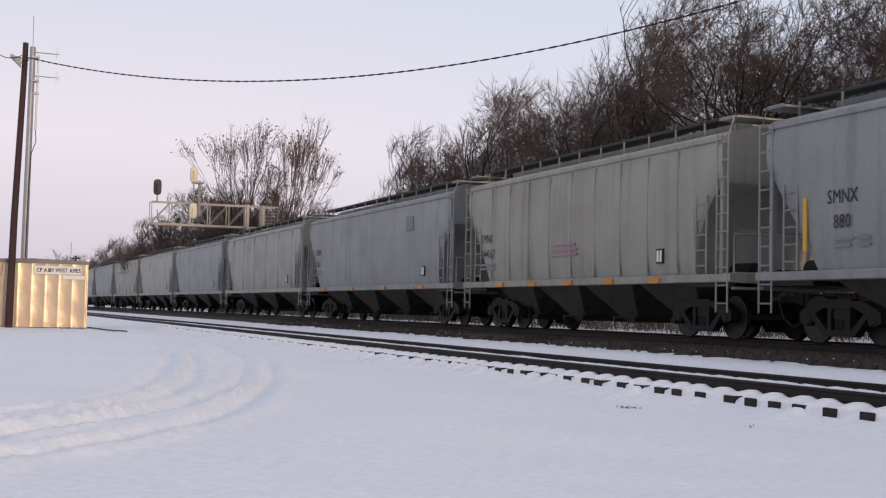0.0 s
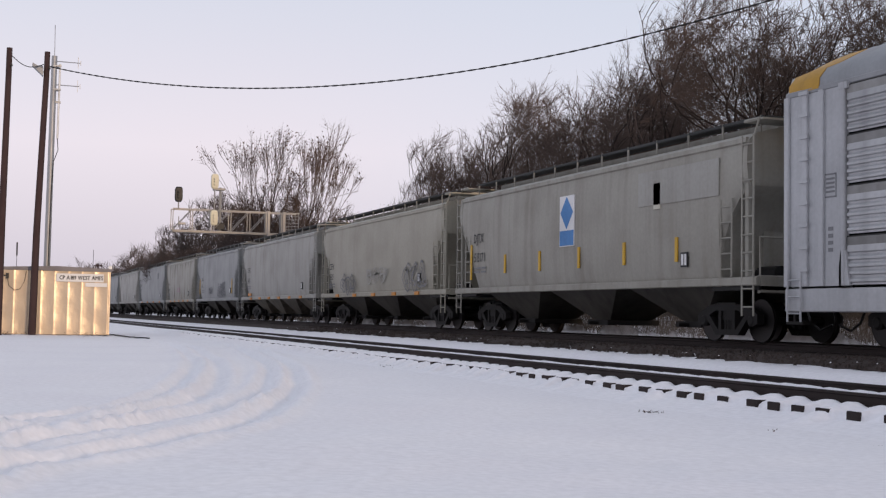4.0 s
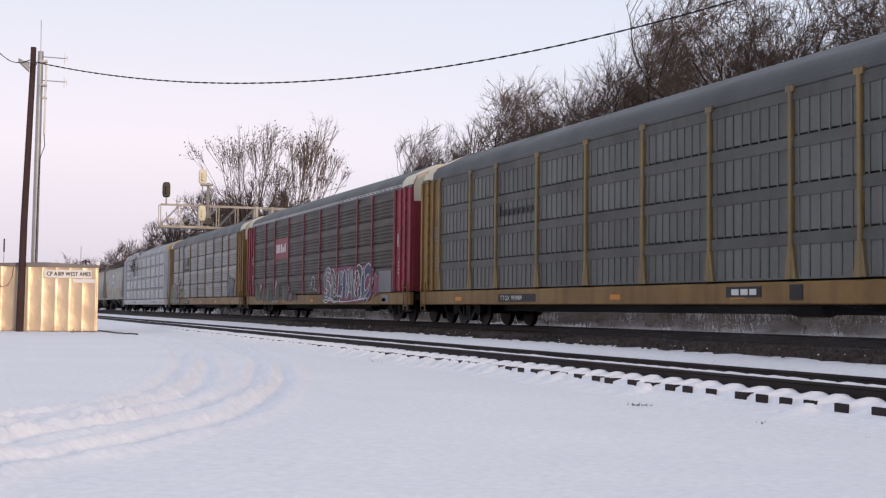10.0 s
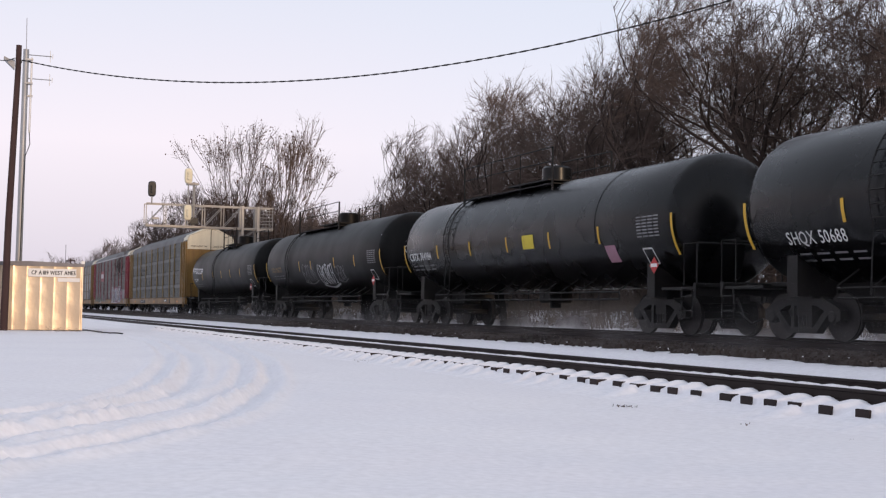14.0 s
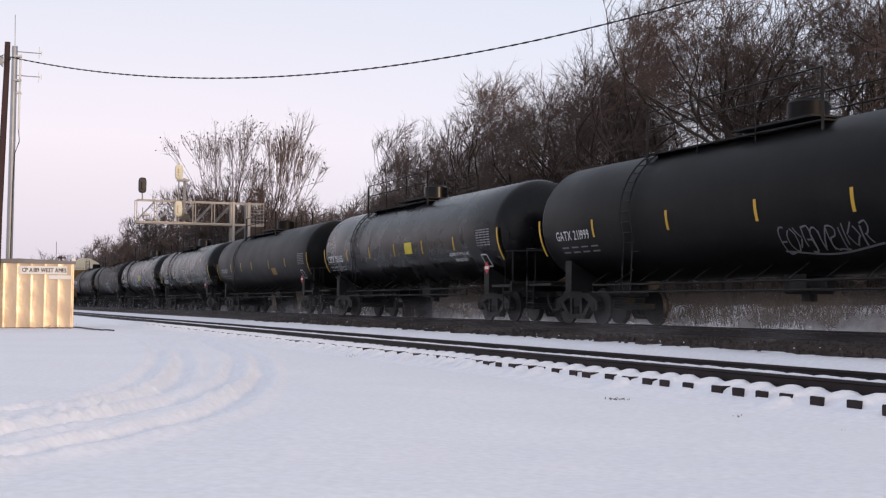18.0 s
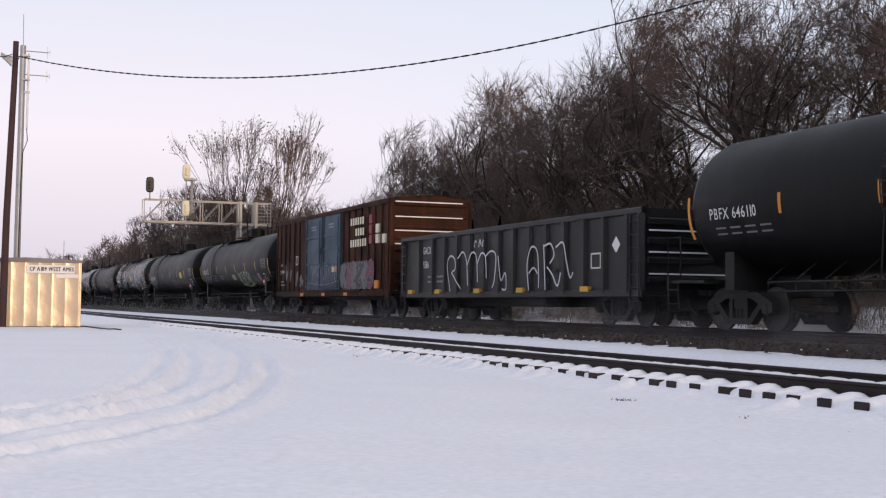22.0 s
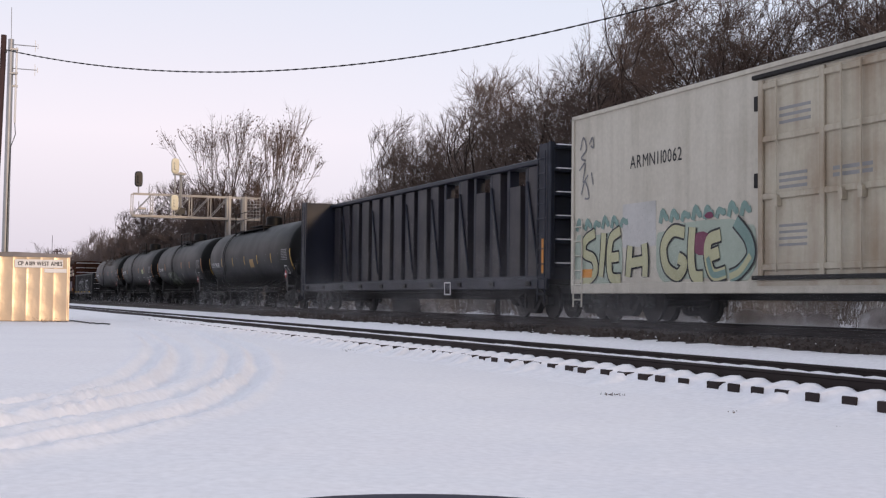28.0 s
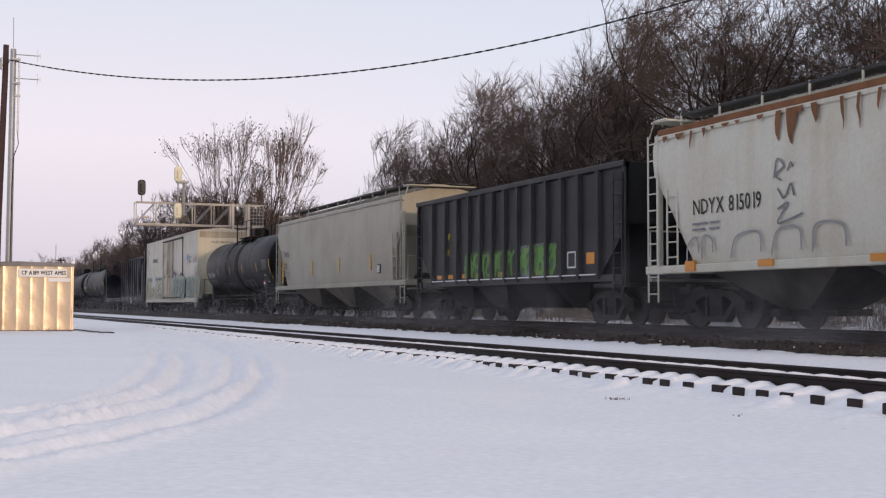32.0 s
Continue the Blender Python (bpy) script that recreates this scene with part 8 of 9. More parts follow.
def centerbeam(L):
    """Bulkhead flat with a partition along its middle, empty of lumber."""
    car = thing("centerbeam_flat_car", "dark blue centre-beam flat car with end bulkheads", "flat car", "freight cars")
    h = L / 2 - 0.7
    deck, top = 1.05, 4.55
    part("deck", Build().box(-h, h, -1.45, 1.45, deck - 0.14, deck), STEEL, car, "steel deck")
    for s in (-1, 1):
        part("side_sill", Build().box(-h, h, s * 1.5 - 0.05, s * 1.5 + 0.05, 0.78, deck + 0.03, 0.02), CBBLUE, car)
        x = s * h
        blk = part("bulkhead", Build().box(min(x, x - s * 0.12), max(x, x - s * 0.12), -1.5, 1.5, deck, 4.60), CBBLUE, car, "blue end bulkhead")
        for y in (-1.46, -0.5, 0.5, 1.46):
            part("bulkhead_post", Build().box(min(x, x + s * 0.16), max(x, x + s * 0.16), y - 0.07, y + 0.07, deck, 4.62, 0.02), CBBLUE, blk)
        for k in range(6):
            z = deck + 0.35 + 0.62 * k
            part("bulkhead_rib", Build().box(min(x, x + s * 0.13), max(x, x + s * 0.13), -1.42, 1.42, z - 0.05, z + 0.05, 0.02), CBBLUE, blk)
            part("snow_ledge", Build().box(min(x + s * 0.02, x + s * 0.11), max(x + s * 0.02, x + s * 0.11), -1.3, 0.1, z + 0.05, z + 0.08), SNOW, blk)
        part("corner_flange", Build().box(min(x, x - s * 0.5), max(x, x - s * 0.5), -1.53, -1.45, deck, 4.60, 0.015), CBBLUE, blk)
        ladder(x - s * 0.25, -1.58, 0.45, 4.4, 10, CBBLUE, car, 0.42)
        part("draft_sill", Build().box(min(s * (h - 2.5), s * (L / 2 - 0.4)), max(s * (h - 2.5), s * (L / 2 - 0.4)), -0.3, 0.3, 0.70, 0.95), STEEL, car)
    part("top_chord", Build().box(-h, h, -0.32, 0.32, top - 0.16, top, 0.03), CBBLUE, car, "dark blue top chord")
    part("lower_chord", Build().box(-h, h, -0.32, 0.32, deck, deck + 0.14, 0.02), CBBLUE, car)
    n = 18
    for k in range(n + 1):
        x = -h + 0.25 + (2 * h - 0.5) * k / n
        part("upright", Build().box(x - 0.10, x + 0.10, -0.16, 0.16, deck, top - 0.1, 0.02), CBBLUE, car, "blue upright" if k == 0 else "")
        if k < n:
            xa, xb = x + 0.26, x + (2 * h - 0.5) / n - 0.26
            gap = 0.16 if k in (9, 11, 13, 15, 16) else 0.0
            zt = top - 0.18 - (0.5 if k in (10, 12, 14) else 0)
            part("partition_board", Build().box(xa, xb - gap, -0.24, 0.24, deck + 0.14, zt, 0.02), CBPANEL, car, "grimy partition board" if k == 0 else "")
            if k in (1, 4, 7, 9, 11, 13, 15):
                part("brace", Build().tube([(xa, -0.27, top - 0.6), (xb, -0.27, deck + 0.4)], 0.035, 5), CBBLUE, car)
    # white lettering on the inner face of the leading bulkhead
    for k, (w, z, hh) in enumerate(((0.7, 4.1, 0.14), (0.9, 3.85, 0.07), (0.8, 3.72, 0.07), (0.8, 3.3, 0.10), (0.9, 3.15, 0.07), (0.8, 2.5, 0.12), (1.0, 2.34, 0.07), (0.9, 2.2, 0.07), (0.9, 2.06, 0.07), (0.7, 1.92, 0.07))):
        part("bulkhead_bar", Build().box(-h + 0.0, -h + 0.006, -0.95 - w / 2, -0.95 + w / 2, z, z + hh), TEXTWHITE, car)
    part("stencil_frame", Build().box(4.6, 5.1, -1.56, -1.54, 0.62, 0.66).box(4.6, 5.1, -1.56, -1.54, 0.98, 1.02).box(4.6, 4.64, -1.56, -1.54, 0.62, 1.02).box(5.06, 5.1, -1.56, -1.54, 0.62, 1.02), TEXTWHITE, car)
    part("centre_sill", Build().box(-h + 3, h - 3, -0.4, 0.4, 0.5, 0.92).tube([(-h + 4, -1.3, 0.7), (h - 4, -1.3, 0.7)], 0.03, 5), STEEL, car)
    for k in range(10):
        x = -h + 1 + (2 * h - 2) * k / 9
        part("winch", Build().box(x - 0.12, x + 0.12, -1.60, -1.50, 0.86, 1.0, 0.02), STEEL, car)
    part("reflector", Build().box(h - 0.30, h - 0.20, -1.545, -1.45, 1.2, 2.1), ORANGE, car, "orange reflective strip")
    running_gear(car, L, L / 2 - 2.6)
    return car


couple(centerbeam(24.4), 427.6, 452.0)

# refrigerator car
# ends get a warmer, brighter colour than the sides, as if sunlit
car, h = box_body(21.05, "refrigerator_car", "white refrigerator box car with graffiti along its foot", "box car", 0.88, 5.02, REEFER, REEFER, [], end_mat=CREAMSUNLIT, end_ribs=False)
part("door_recess", Build().box(-2.6, 4.55, -1.56, -1.54, 0.98, 4.80), REEFER, car, "plug door opening")
d = part("plug_door", Build().box(-2.5, 1.2, -1.62, -1.55, 1.0, 4.74), REEFERDOOR, car, "ribbed cream plug door with rust")
for z in (1.15, 2.5, 3.6, 4.62):
    part("door_rib", Build().box(-2.48, 1.18, -1.665, -1.62, z - 0.06, z + 0.06, 0.015), REEFERDOOR, d)
for x in (-2.42, -0.65, 1.1):
    part("door_post", Build().box(x - 0.07, x + 0.07, -1.68, -1.62, 1.0, 4.74, 0.015), REEFERDOOR, d)
for x in (-1.9, -0.1, 0.4):
    part("lock_rod", Build().tube([(x, -1.70, 1.05), (x, -1.70, 4.7)], 0.022, 5).box(x - 0.06, x + 0.06, -1.73, -1.62, 2.3, 2.5), REEFERDOOR, d)
for z in (2.7, 4.2):
    part("hinge_plate", Build().box(-2.72, -2.58, -1.60, -1.54, z, z + 0.28, 0.01), STEEL, car)
bars("door_stencil", [(-1.9 + 0.0, -1.0, 4.1 - 0.13 * k, 4.16 - 0.13 * k) for k in range(3)] + [(-1.9, -1.1, 2.86 - 0.12 * k, 2.92 - 0.12 * k) for k in range(3)] + [(-0.4, 0.6, 2.84 - 0.12 * k, 2.91 - 0.12 * k) for k in range(2)] + [(-1.9, -1.1, 1.9 - 0.12 * k, 1.95 - 0.12 * k) for k in range(4)], SP_PALE, d, -1.625)
part("door_track", Build().box(-2.7, 4.6, -1.66, -1.55, 4.80, 4.88, 0.01).box(-2.7, 4.6, -1.66, -1.55, 0.92, 1.0, 0.01), STEEL, car)
part("panel_seam", Build().box(4.50, 4.56, -1.60, -1.55, 1.0, 4.8), RUST, car, "rusted seam")
for x in (2.2, 3.4):
    part("panel_seam", Build().box(x, x + 0.03, -1.566, -1.55, 1.0, 4.78), REEFERDOOR, car)
part("patch_panel", Build().box(-7.72, -6.3, -1.548, -1.53, 1.72, 2.72), SP_SILVER, car, "grey overpainted patch")
writing("reporting_mark", "ARMN110062", 0.42, (-7.40, -1.548, 3.52), TEXTBLACK, car, "black letters", squeeze=0.86)
s = part("shield_sign", Build().add([(6.05 + 0.30 * math.sin(q) * (1 - 0.25 * (math.cos(q) < -0.5)), -1.55, 3.35 + 0.40 * math.cos(q)) for q in [2 * math.pi * k / 20 for k in range(20)]], [tuple(range(20))]).mesh("shield_sign", BLUE, 0), None, car, "shield-shaped sign in blue, red and white")
bars("shield_stripe", [(5.83 + 0.11 * k, 5.88 + 0.11 * k, 3.02, 3.34) for k in range(5)], WHITE, s, -1.555)
bars("shield_stripe", [(5.885 + 0.11 * k, 5.93 + 0.11 * k, 3.02, 3.34) for k in range(4)], HAZARD, s, -1.555)
for word, z in (("BUILDING", 3.40), ("AMERICA", 3.14)):
    writing("slogan", word, 0.24, (6.48, -1.548, z), TEXTBLACK, car, "black lettering", squeeze=0.72)
part("sill_rust", Build().box(-2.6, 4.6, -1.612, -1.60, 0.80, 0.90), REEFERDOOR, car, "rust-stained sill under the door")
scribble(car, 7.9, 9.3, 3.1, 3.5, 6, 0.04, SP_PINK, 57, -1.548)
brush(car, [[(-9.75, 4.2), (-9.6, 4.5), (-9.45, 4.2), (-9.7, 4.0), (-9.4, 3.9)], [(-9.3, 4.3), (-9.15, 4.45), (-9.1, 4.2), (-9.3, 4.3)], [(-9.8, 3.7), (-9.5, 3.85), (-9.6, 3.4), (-9.3, 3.6)], [(-9.7, 3.1), (-9.5, 3.4), (-9.3, 3.0), (-9.6, 3.0)], [(-9.2, 3.6), (-9.1, 3.3)]], 0.05, SP_FADE, -1.548)
for x0, x1 in ((-10.0, -7.72), (-6.28, -2.7)):
    k = 36
    ring = []
    for i in range(k):
        q = 2 * math.pi * i / k
        ring.append(((x0 + x1) / 2 + math.copysign(abs(math.cos(q)) ** 0.35, math.cos(q)) * (x1 - x0) / 2, 1.52 + math.copysign(abs(math.sin(q)) ** 0.4, math.sin(q)) * (0.60 + 0.06 * math.sin(5 * q + x0))))
    part("paint_cloud", Build().add([(p, -1.5505, z) for p, z in ring], [tuple(range(k))]).mesh("paint_cloud", SP_MINT, 0), None, car)
fat_letters(car, [
    [[(-8.98, 2.12), (-9.45, 1.95), (-9.5, 1.65), (-9.05, 1.5), (-8.95, 1.2), (-9.3, 1.0), (-9.75, 1.05)]],
    [[(-8.55, 2.1), (-8.6, 1.6), (-8.7, 1.0)]],
    [[(-7.8, 2.12), (-8.2, 1.95), (-8.3, 1.5), (-8.2, 1.05), (-7.7, 1.0)], [(-8.25, 1.5), (-7.85, 1.52)]],
    [[(-7.35, 1.75), (-7.4, 1.4), (-7.45, 0.98)], [(-6.75, 1.78), (-6.7, 1.4), (-6.72, 0.98)], [(-7.4, 1.35), (-6.72, 1.4)]]],
    0.22, [SP_LIME], TEXTBLACK, -1.556)
fat_letters(car, [
    [[(-5.15, 1.95), (-5.6, 2.0), (-5.95, 1.7), (-5.85, 1.25), (-5.4, 1.05), (-5.15, 1.3), (-5.45, 1.45)]],
    [[(-4.85, 2.05), (-4.9, 1.5), (-4.8, 1.05), (-4.4, 1.0)]],
    [[(-3.85, 1.85), (-4.25, 1.75), (-4.3, 1.4), (-4.1, 1.05), (-3.6, 1.1)], [(-4.28, 1.42), (-3.9, 1.5)]],
    [[(-3.35, 2.1), (-2.95, 1.75), (-2.85, 1.4), (-3.2, 1.1), (-3.6, 0.98)]]],
    0.24, [SP_LIME, SP_LIME, SP_LIME, SP_TEAL], TEXTBLACK, -1.556)
letters_wild(car, 1.1, 5.6, 0.92, 2.35, 4, [SP_MINT, SP_MINT, SP_TEAL], TEXTBLACK, 53, -1.63, None, SP_MINT)
letters_wild(car, 5.7, 10.0, 0.92, 2.30, 3, [SP_MINT, SP_TEAL, SP_MINT], TEXTBLACK, 54, -1.548, None, SP_MINT)
for k, (x, z, w, hh) in enumerate(((-4.9, 1.45, 0.75, 0.5), (1.3, 2.35, 0.6, 0.4), (1.5, 1.0, 0.7, 0.25), (4.4, 1.0, 0.5, 0.3), (-4.4, 2.2, 0.3, 0.14), (5.4, 1.02, 0.45, 0.2))):
    part("paint_patch", Build().add([(x + w * (0.5 + 0.5 * math.cos(q) * (1 + 0.15 * math.sin(3 * q + k))), -1.637 if 1 < x < 5 else -1.566, z + hh * (0.5 + 0.5 * math.sin(q))) for q in [6.283 * i / 14 for i in range(14)]], [tuple(range(14))]).mesh("paint_patch", SP_MAROON, 0), None, car)
scribble(car, 1.2, 5.6, 1.0, 2.25, 8, 0.045, TEXTBLACK, 55, -1.65)
scribble(car, 5.8, 9.9, 1.0, 2.25, 7, 0.045, TEXTBLACK, 56, -1.568)
for x in (2.35, 4.4):
    brush(car, [[(x - 0.25, 2.35), (x - 0.15, 2.5), (x, 2.42), (x + 0.05, 2.65), (x + 0.15, 2.45), (x + 0.35, 2.5), (x + 0.3, 2.32)]], 0.13, SP_BLUE, -1.645)
for x in np.arange(-9.9, -2.8, 0.42):
    if not -7.75 < x < -6.2:
        brush(car, [[(x, 2.2), (x + 0.1, 2.42 + 0.06 * math.sin(x * 5)), (x + 0.25, 2.3), (x + 0.4, 2.36)]], 0.14, SP_TEAL, -1.548)
for x in (-9.6, 5.0, 8.6):
    part("reflector", Build().box(x, x + 0.5, -1.575, -1.53, 1.05, 1.25), ORANGE, car)
bars("data_stencil", [(8.3 + 0.35 * i, 8.6 + 0.35 * i, 2.75 - 0.11 * j, 2.785 - 0.11 * j) for i in range(3) for j in range(5)], SP_PALE, car, -1.548)
ladder(9.75, -1.60, 0.9, 2.9, 6, REEFER, car, 0.42)
writing("end_words", "EXCESS HEIGHT CAR", 0.17, (h + 0.006, -0.72, 4.28), TEXTBLACK, car, "black end lettering", facing="end", squeeze=0.8)
part("end_band", Build().box(h, h + 0.02, -1.46, 1.46, 4.62, 4.98), REEFERDOOR, car, "darker band under the roof")
part("roof_snow", Build().loft([[(x, -1.4, 5.09), (x, -0.9, 5.15 + 0.02 * math.sin(x * 2)), (x, 0, 5.25), (x, 0.9, 5.15), (x, 1.4, 5.09)] for x in np.arange(-h, h, 0.4)]), SNOW, car, "thin snow on the roof")
slide(car, 0.32)
couple(car, 452.0, 473.05)

# last tank car, hoppers and coal car
YF = curve_of(1.5)
car = tank(473.05, 490.8, "black tank car with hand-painted white words", [("FURX 125694", -6.83, 2.08, 0.34)], mat=TANKDUSTY, r=1.5, strips=(-4.2, -1.15, 1.82, 4.96), bands=(-3.4, 3.4), plat=(-1.6, 1.6))
writing("hand_lettering", "G-E HOMECOM", 0.32, (-3.74, 0, 1.5), SP_PALE, car, "hand-painted white words", squeeze=1.25, warp=lambda q: YF(q) - 0.003)
writing("hand_lettering", "NG", 0.32, (1.04, 0, 1.5), SP_PALE, car, squeeze=1.05, warp=lambda q: YF(q) - 0.003)
writing("hand_lettering", "2013", 0.50, (2.0, 0, 1.45), SP_PALE, car, squeeze=1.6, warp=lambda q: YF(q) - 0.003)
for x in (-4.2, -2.4, -1.4, 2.6):
    brush(car, [[(x - 0.08, 3.35), (x, 3.6), (x + 0.08, 3.85), (x + 0.2, 3.98)]], 0.035, SP_FADE, warp=YF)
part("rust_band", Build().lathe([(1.5, -0.45), (1.51, -0.4), (1.51, 0.4), (1.5, 0.45)], (0.52, 0, 2.62), "x", 36), RUSTDARK, car, "rust-brown stain band")

L = 18.13
couple(covered_hopper(L, "cream covered hopper with yellow reflectors", HOP_CREAM, [("TNOX", -L / 2 + 1.95, 2.62, 0.36), ("2310", -L / 2 + 2.0, 2.12, 0.36)], [(-L / 2 + 1.75, 1.5, 0.10, 1.0), (-2.6, 1.75, 0.07, 0.6), (1.2, 1.75, 0.07, 0.6), (5.0, 1.75, 0.07, 0.6)], strip=YELLOW, bays=3, chute=CHUTEPALE), 490.8, 508.93)


def coal_hopper(L):
    car = thing("coal_hopper_car", "black ribbed open coal hopper with green graffiti", "hopper car", "freight cars")
    h = L / 2 - 0.55
    zb, top = 1.12, 3.82
    for s in (-1, 1):
        poly = [(-h, 2.35), (-h + 1.35, zb), (h - 1.35, zb), (h, 2.35), (h, top), (-h, top)]
        part("side_wall", Build().loft([[(x, s * 1.47 + dy, z) for x, z in poly] for dy in (-0.03, 0.03)]), COAL, car, "steel side" if s < 0 else "")
        part("top_chord", Build().box(-h, h, s * 1.52 - 0.08, s * 1.52 + 0.08, top - 0.10, top + 0.05, 0.02), COAL, car)
        part("side_sill", Build().box(-h + 0.2, h - 0.2, s * 1.50 - 0.06, s * 1.50 + 0.06, zb - 0.08, zb + 0.10, 0.02), COAL, car)
        x = s * h
        part("end_wall", Build().loft([[(x - s * 0.02, y, top), (x - s * 0.02, y, 2.4), (x - s * 1.5, y, 1.05), (x - s * 1.6, y, 1.1), (x - s * 0.12, y, 2.5), (x - s * 0.12, y, top)] for y in (-1.45, 1.45)]), COAL, car, "sloped end sheet")
        part("end_post", Build().box(min(x, x - s * 0.12), max(x, x - s * 0.12), -1.56, -1.44, 0.95, top, 0.02), COAL, car)
        part("end_post", Build().box(min(x, x - s * 0.12), max(x, x - s * 0.12), 1.44, 1.56, 0.95, top, 0.02), COAL, car)
        part("end_platform", Build().box(min(x - s * 1.6, x + s * 0.1), max(x - s * 1.6, x + s * 0.1), -1.5, 1.5, 0.92, 1.0), STEEL, car)
        ladder(x - s * 0.3, -1.58, 0.5, 3.6, 9, COAL, car, 0.4)
    part("centre_sill", Build().box(-h, h, -0.3, 0.3, 0.62, 0.95), STEEL, car)
    for x in (-5.35, -4.27, -3.31, -2.42, -1.57, -0.72, 0.12, 0.95, 1.80, 2.67, 3.52, 4.42, 5.42):
        part("side_rib", Build().loft([[(x - 0.10, -1.49, z), (x + 0.10, -1.49, z), (x + 0.055, -1.60, z), (x - 0.055, -1.60, z)] for z in (zb, top - 0.08)]), COAL, car)
    for x in (-3.6, -1.2, 1.2, 3.6):
        q = [(x - 1.15, -1.40, 1.1), (x + 1.15, -1.40, 1.1), (x + 1.15, 1.40, 1.1), (x - 1.15, 1.40, 1.1)]
        p = [(x - 0.4, -1.0, 0.42), (x + 0.4, -1.0, 0.42), (x + 0.4, 1.0, 0.42), (x - 0.4, 1.0, 0.42)]
        part("chute", Build().loft([p, q]), COAL, car, "discharge chute")
    part("sill_snow", Build().box(-h + 1.2, h - 1.3, -1.58, -1.50, zb + 0.10, zb + 0.125), SNOW, car, "snow line on the sill")
    part("coal_load", Build().loft([[(x, y, 3.3 + 0.15 * math.cos(y) + 0.05 * math.sin(x * 2)) for y in (-1.4, -0.7, 0, 0.7, 1.4)] for x in np.arange(-h + 0.2, h - 0.1, 0.5)], caps=False, closed=False), BLACK, car)
    y = -1.505
    writing("reporting_mark", "HP", 0.30, (-4.25, y, 2.50), PANELYELLOW, car, "yellow letters", squeeze=0.8)
    writing("reporting_mark", "JX", 0.30, (-3.45, y, 2.50), PANELYELLOW, car, squeeze=0.8)
    writing("reporting_mark", "30", 0.30, (-4.25, y, 2.02), PANELYELLOW, car, squeeze=0.8)
    writing("reporting_mark", "177", 0.30, (-3.50, y, 2.02), PANELYELLOW, car, squeeze=0.7)
    letters_wild(car, -2.8, 0.5, 1.24, 2.05, 6, [SP_GREEN, SP_LEAF], SP_DARK, 61, y, None, SP_DKGREEN, None, True)
    letters_wild(car, 0.95, 3.1, 1.24, 2.12, 3, [SP_LEAF, SP_GREEN], SP_DARK, 62, y, None, SP_FADE, None, True)
    for x in (-5.0, -4.1, -3.0, -2.0, -0.4, 2.0):
        part("reflector", Build().box(x, x + 0.36, -1.515, -1.49, 1.3, 1.42), ORANGE, car)
    part("warning_plate", Build().box(4.75, 5.15, -1.515, -1.49, 1.5, 1.78), ORANGE, car, "orange plate")
    part("stencil_frame", Build().box(3.75, 4.2, -1.515, -1.5, 1.42, 1.46).box(3.75, 4.2, -1.515, -1.5, 1.80, 1.84).box(3.75, 3.79, -1.515, -1.5, 1.42, 1.84).box(4.16, 4.2, -1.515, -1.5, 1.42, 1.84), TEXTWHITE, car)
    running_gear(car, L, L / 2 - 2.1)
    return car


couple(coal_hopper(14.47), 508.93, 523.4)
L = 18.1
car = covered_hopper(L, "rust-stained cream covered hopper with faded tags", HOP_RUST, [("NDYX 815019", -6.75, 2.38, 0.46)], [(-7.0, 1.20, 0.35, 0.22), (-4.5, 1.24, 0.45, 0.13), (-1.4, 1.24, 0.45, 0.13), (1.8, 1.24, 0.45, 0.13)], bays=3, rail="posts")
brush(car, [[(-4.0, 2.9), (-3.9, 3.25), (-3.7, 3.1), (-3.95, 2.95), (-3.7, 2.8)], [(-3.6, 3.0), (-3.5, 3.15), (-3.4, 3.0)], [(-3.9, 2.7), (-3.7, 2.5), (-3.5, 2.75), (-3.4, 2.45)], [(-3.9, 2.3), (-3.6, 2.4), (-3.9, 2.05), (-3.5, 2.1), (-3.1, 2.2)]], 0.045, SP_FADE, -1.63)
brush(car, [[(-6.95, 1.4), (-6.9, 1.75), (-6.6, 1.9), (-6.5, 1.5)], [(-6.4, 1.45), (-6.35, 1.9), (-6.05, 1.85), (-6.0, 1.5)], [(-5.4, 1.42), (-5.2, 1.85), (-4.5, 1.9), (-4.4, 1.45)], [(-4.1, 1.45), (-3.9, 1.9), (-3.3, 1.92), (-3.2, 1.45)], [(-2.9, 1.45), (-2.8, 1.95), (-2.1, 1.9), (-2.0, 1.45)]], 0.05, SP_PALE, -1.63)
rust_rnd = random.Random(77)
for k in range(34):
    x, w, deep = -7.9 + 0.48 * k + rust_rnd.uniform(-0.2, 0.2), rust_rnd.uniform(0.08, 0.34), rust_rnd.choice((0.12, 0.2, 0.3, 0.55, 0.9)) * rust_rnd.uniform(0.6, 1.2)
    zs = [4.17, 4.17 - deep * 0.4, 4.17 - deep * 0.75, 4.17 - deep]
    ws = [w, w * rust_rnd.uniform(0.6, 1.0), w * rust_rnd.uniform(0.3, 0.6), w * 0.12]
    v = [(x + q * u / 2 + 0.03 * math.sin(9 * z + k), -1.634 + 0.0004 * (k % 3), z) for z, u in zip(zs, ws) for q in (-1, 1)]
    part("rust_run", Build().add(v, [(2 * i, 2 * i + 1, 2 * i + 3, 2 * i + 2) for i in range(3)]).mesh("rust_run", RUST, 0), None, car, "rust running down from the roof edge" if k == 0 else "")
part("rust_edge", Build().box(-8.1, 8.1, -1.612, -1.50, 4.20, 4.34, 0.02), RUST, car, "rusted eave")
couple(car, 523.4, 541.5)


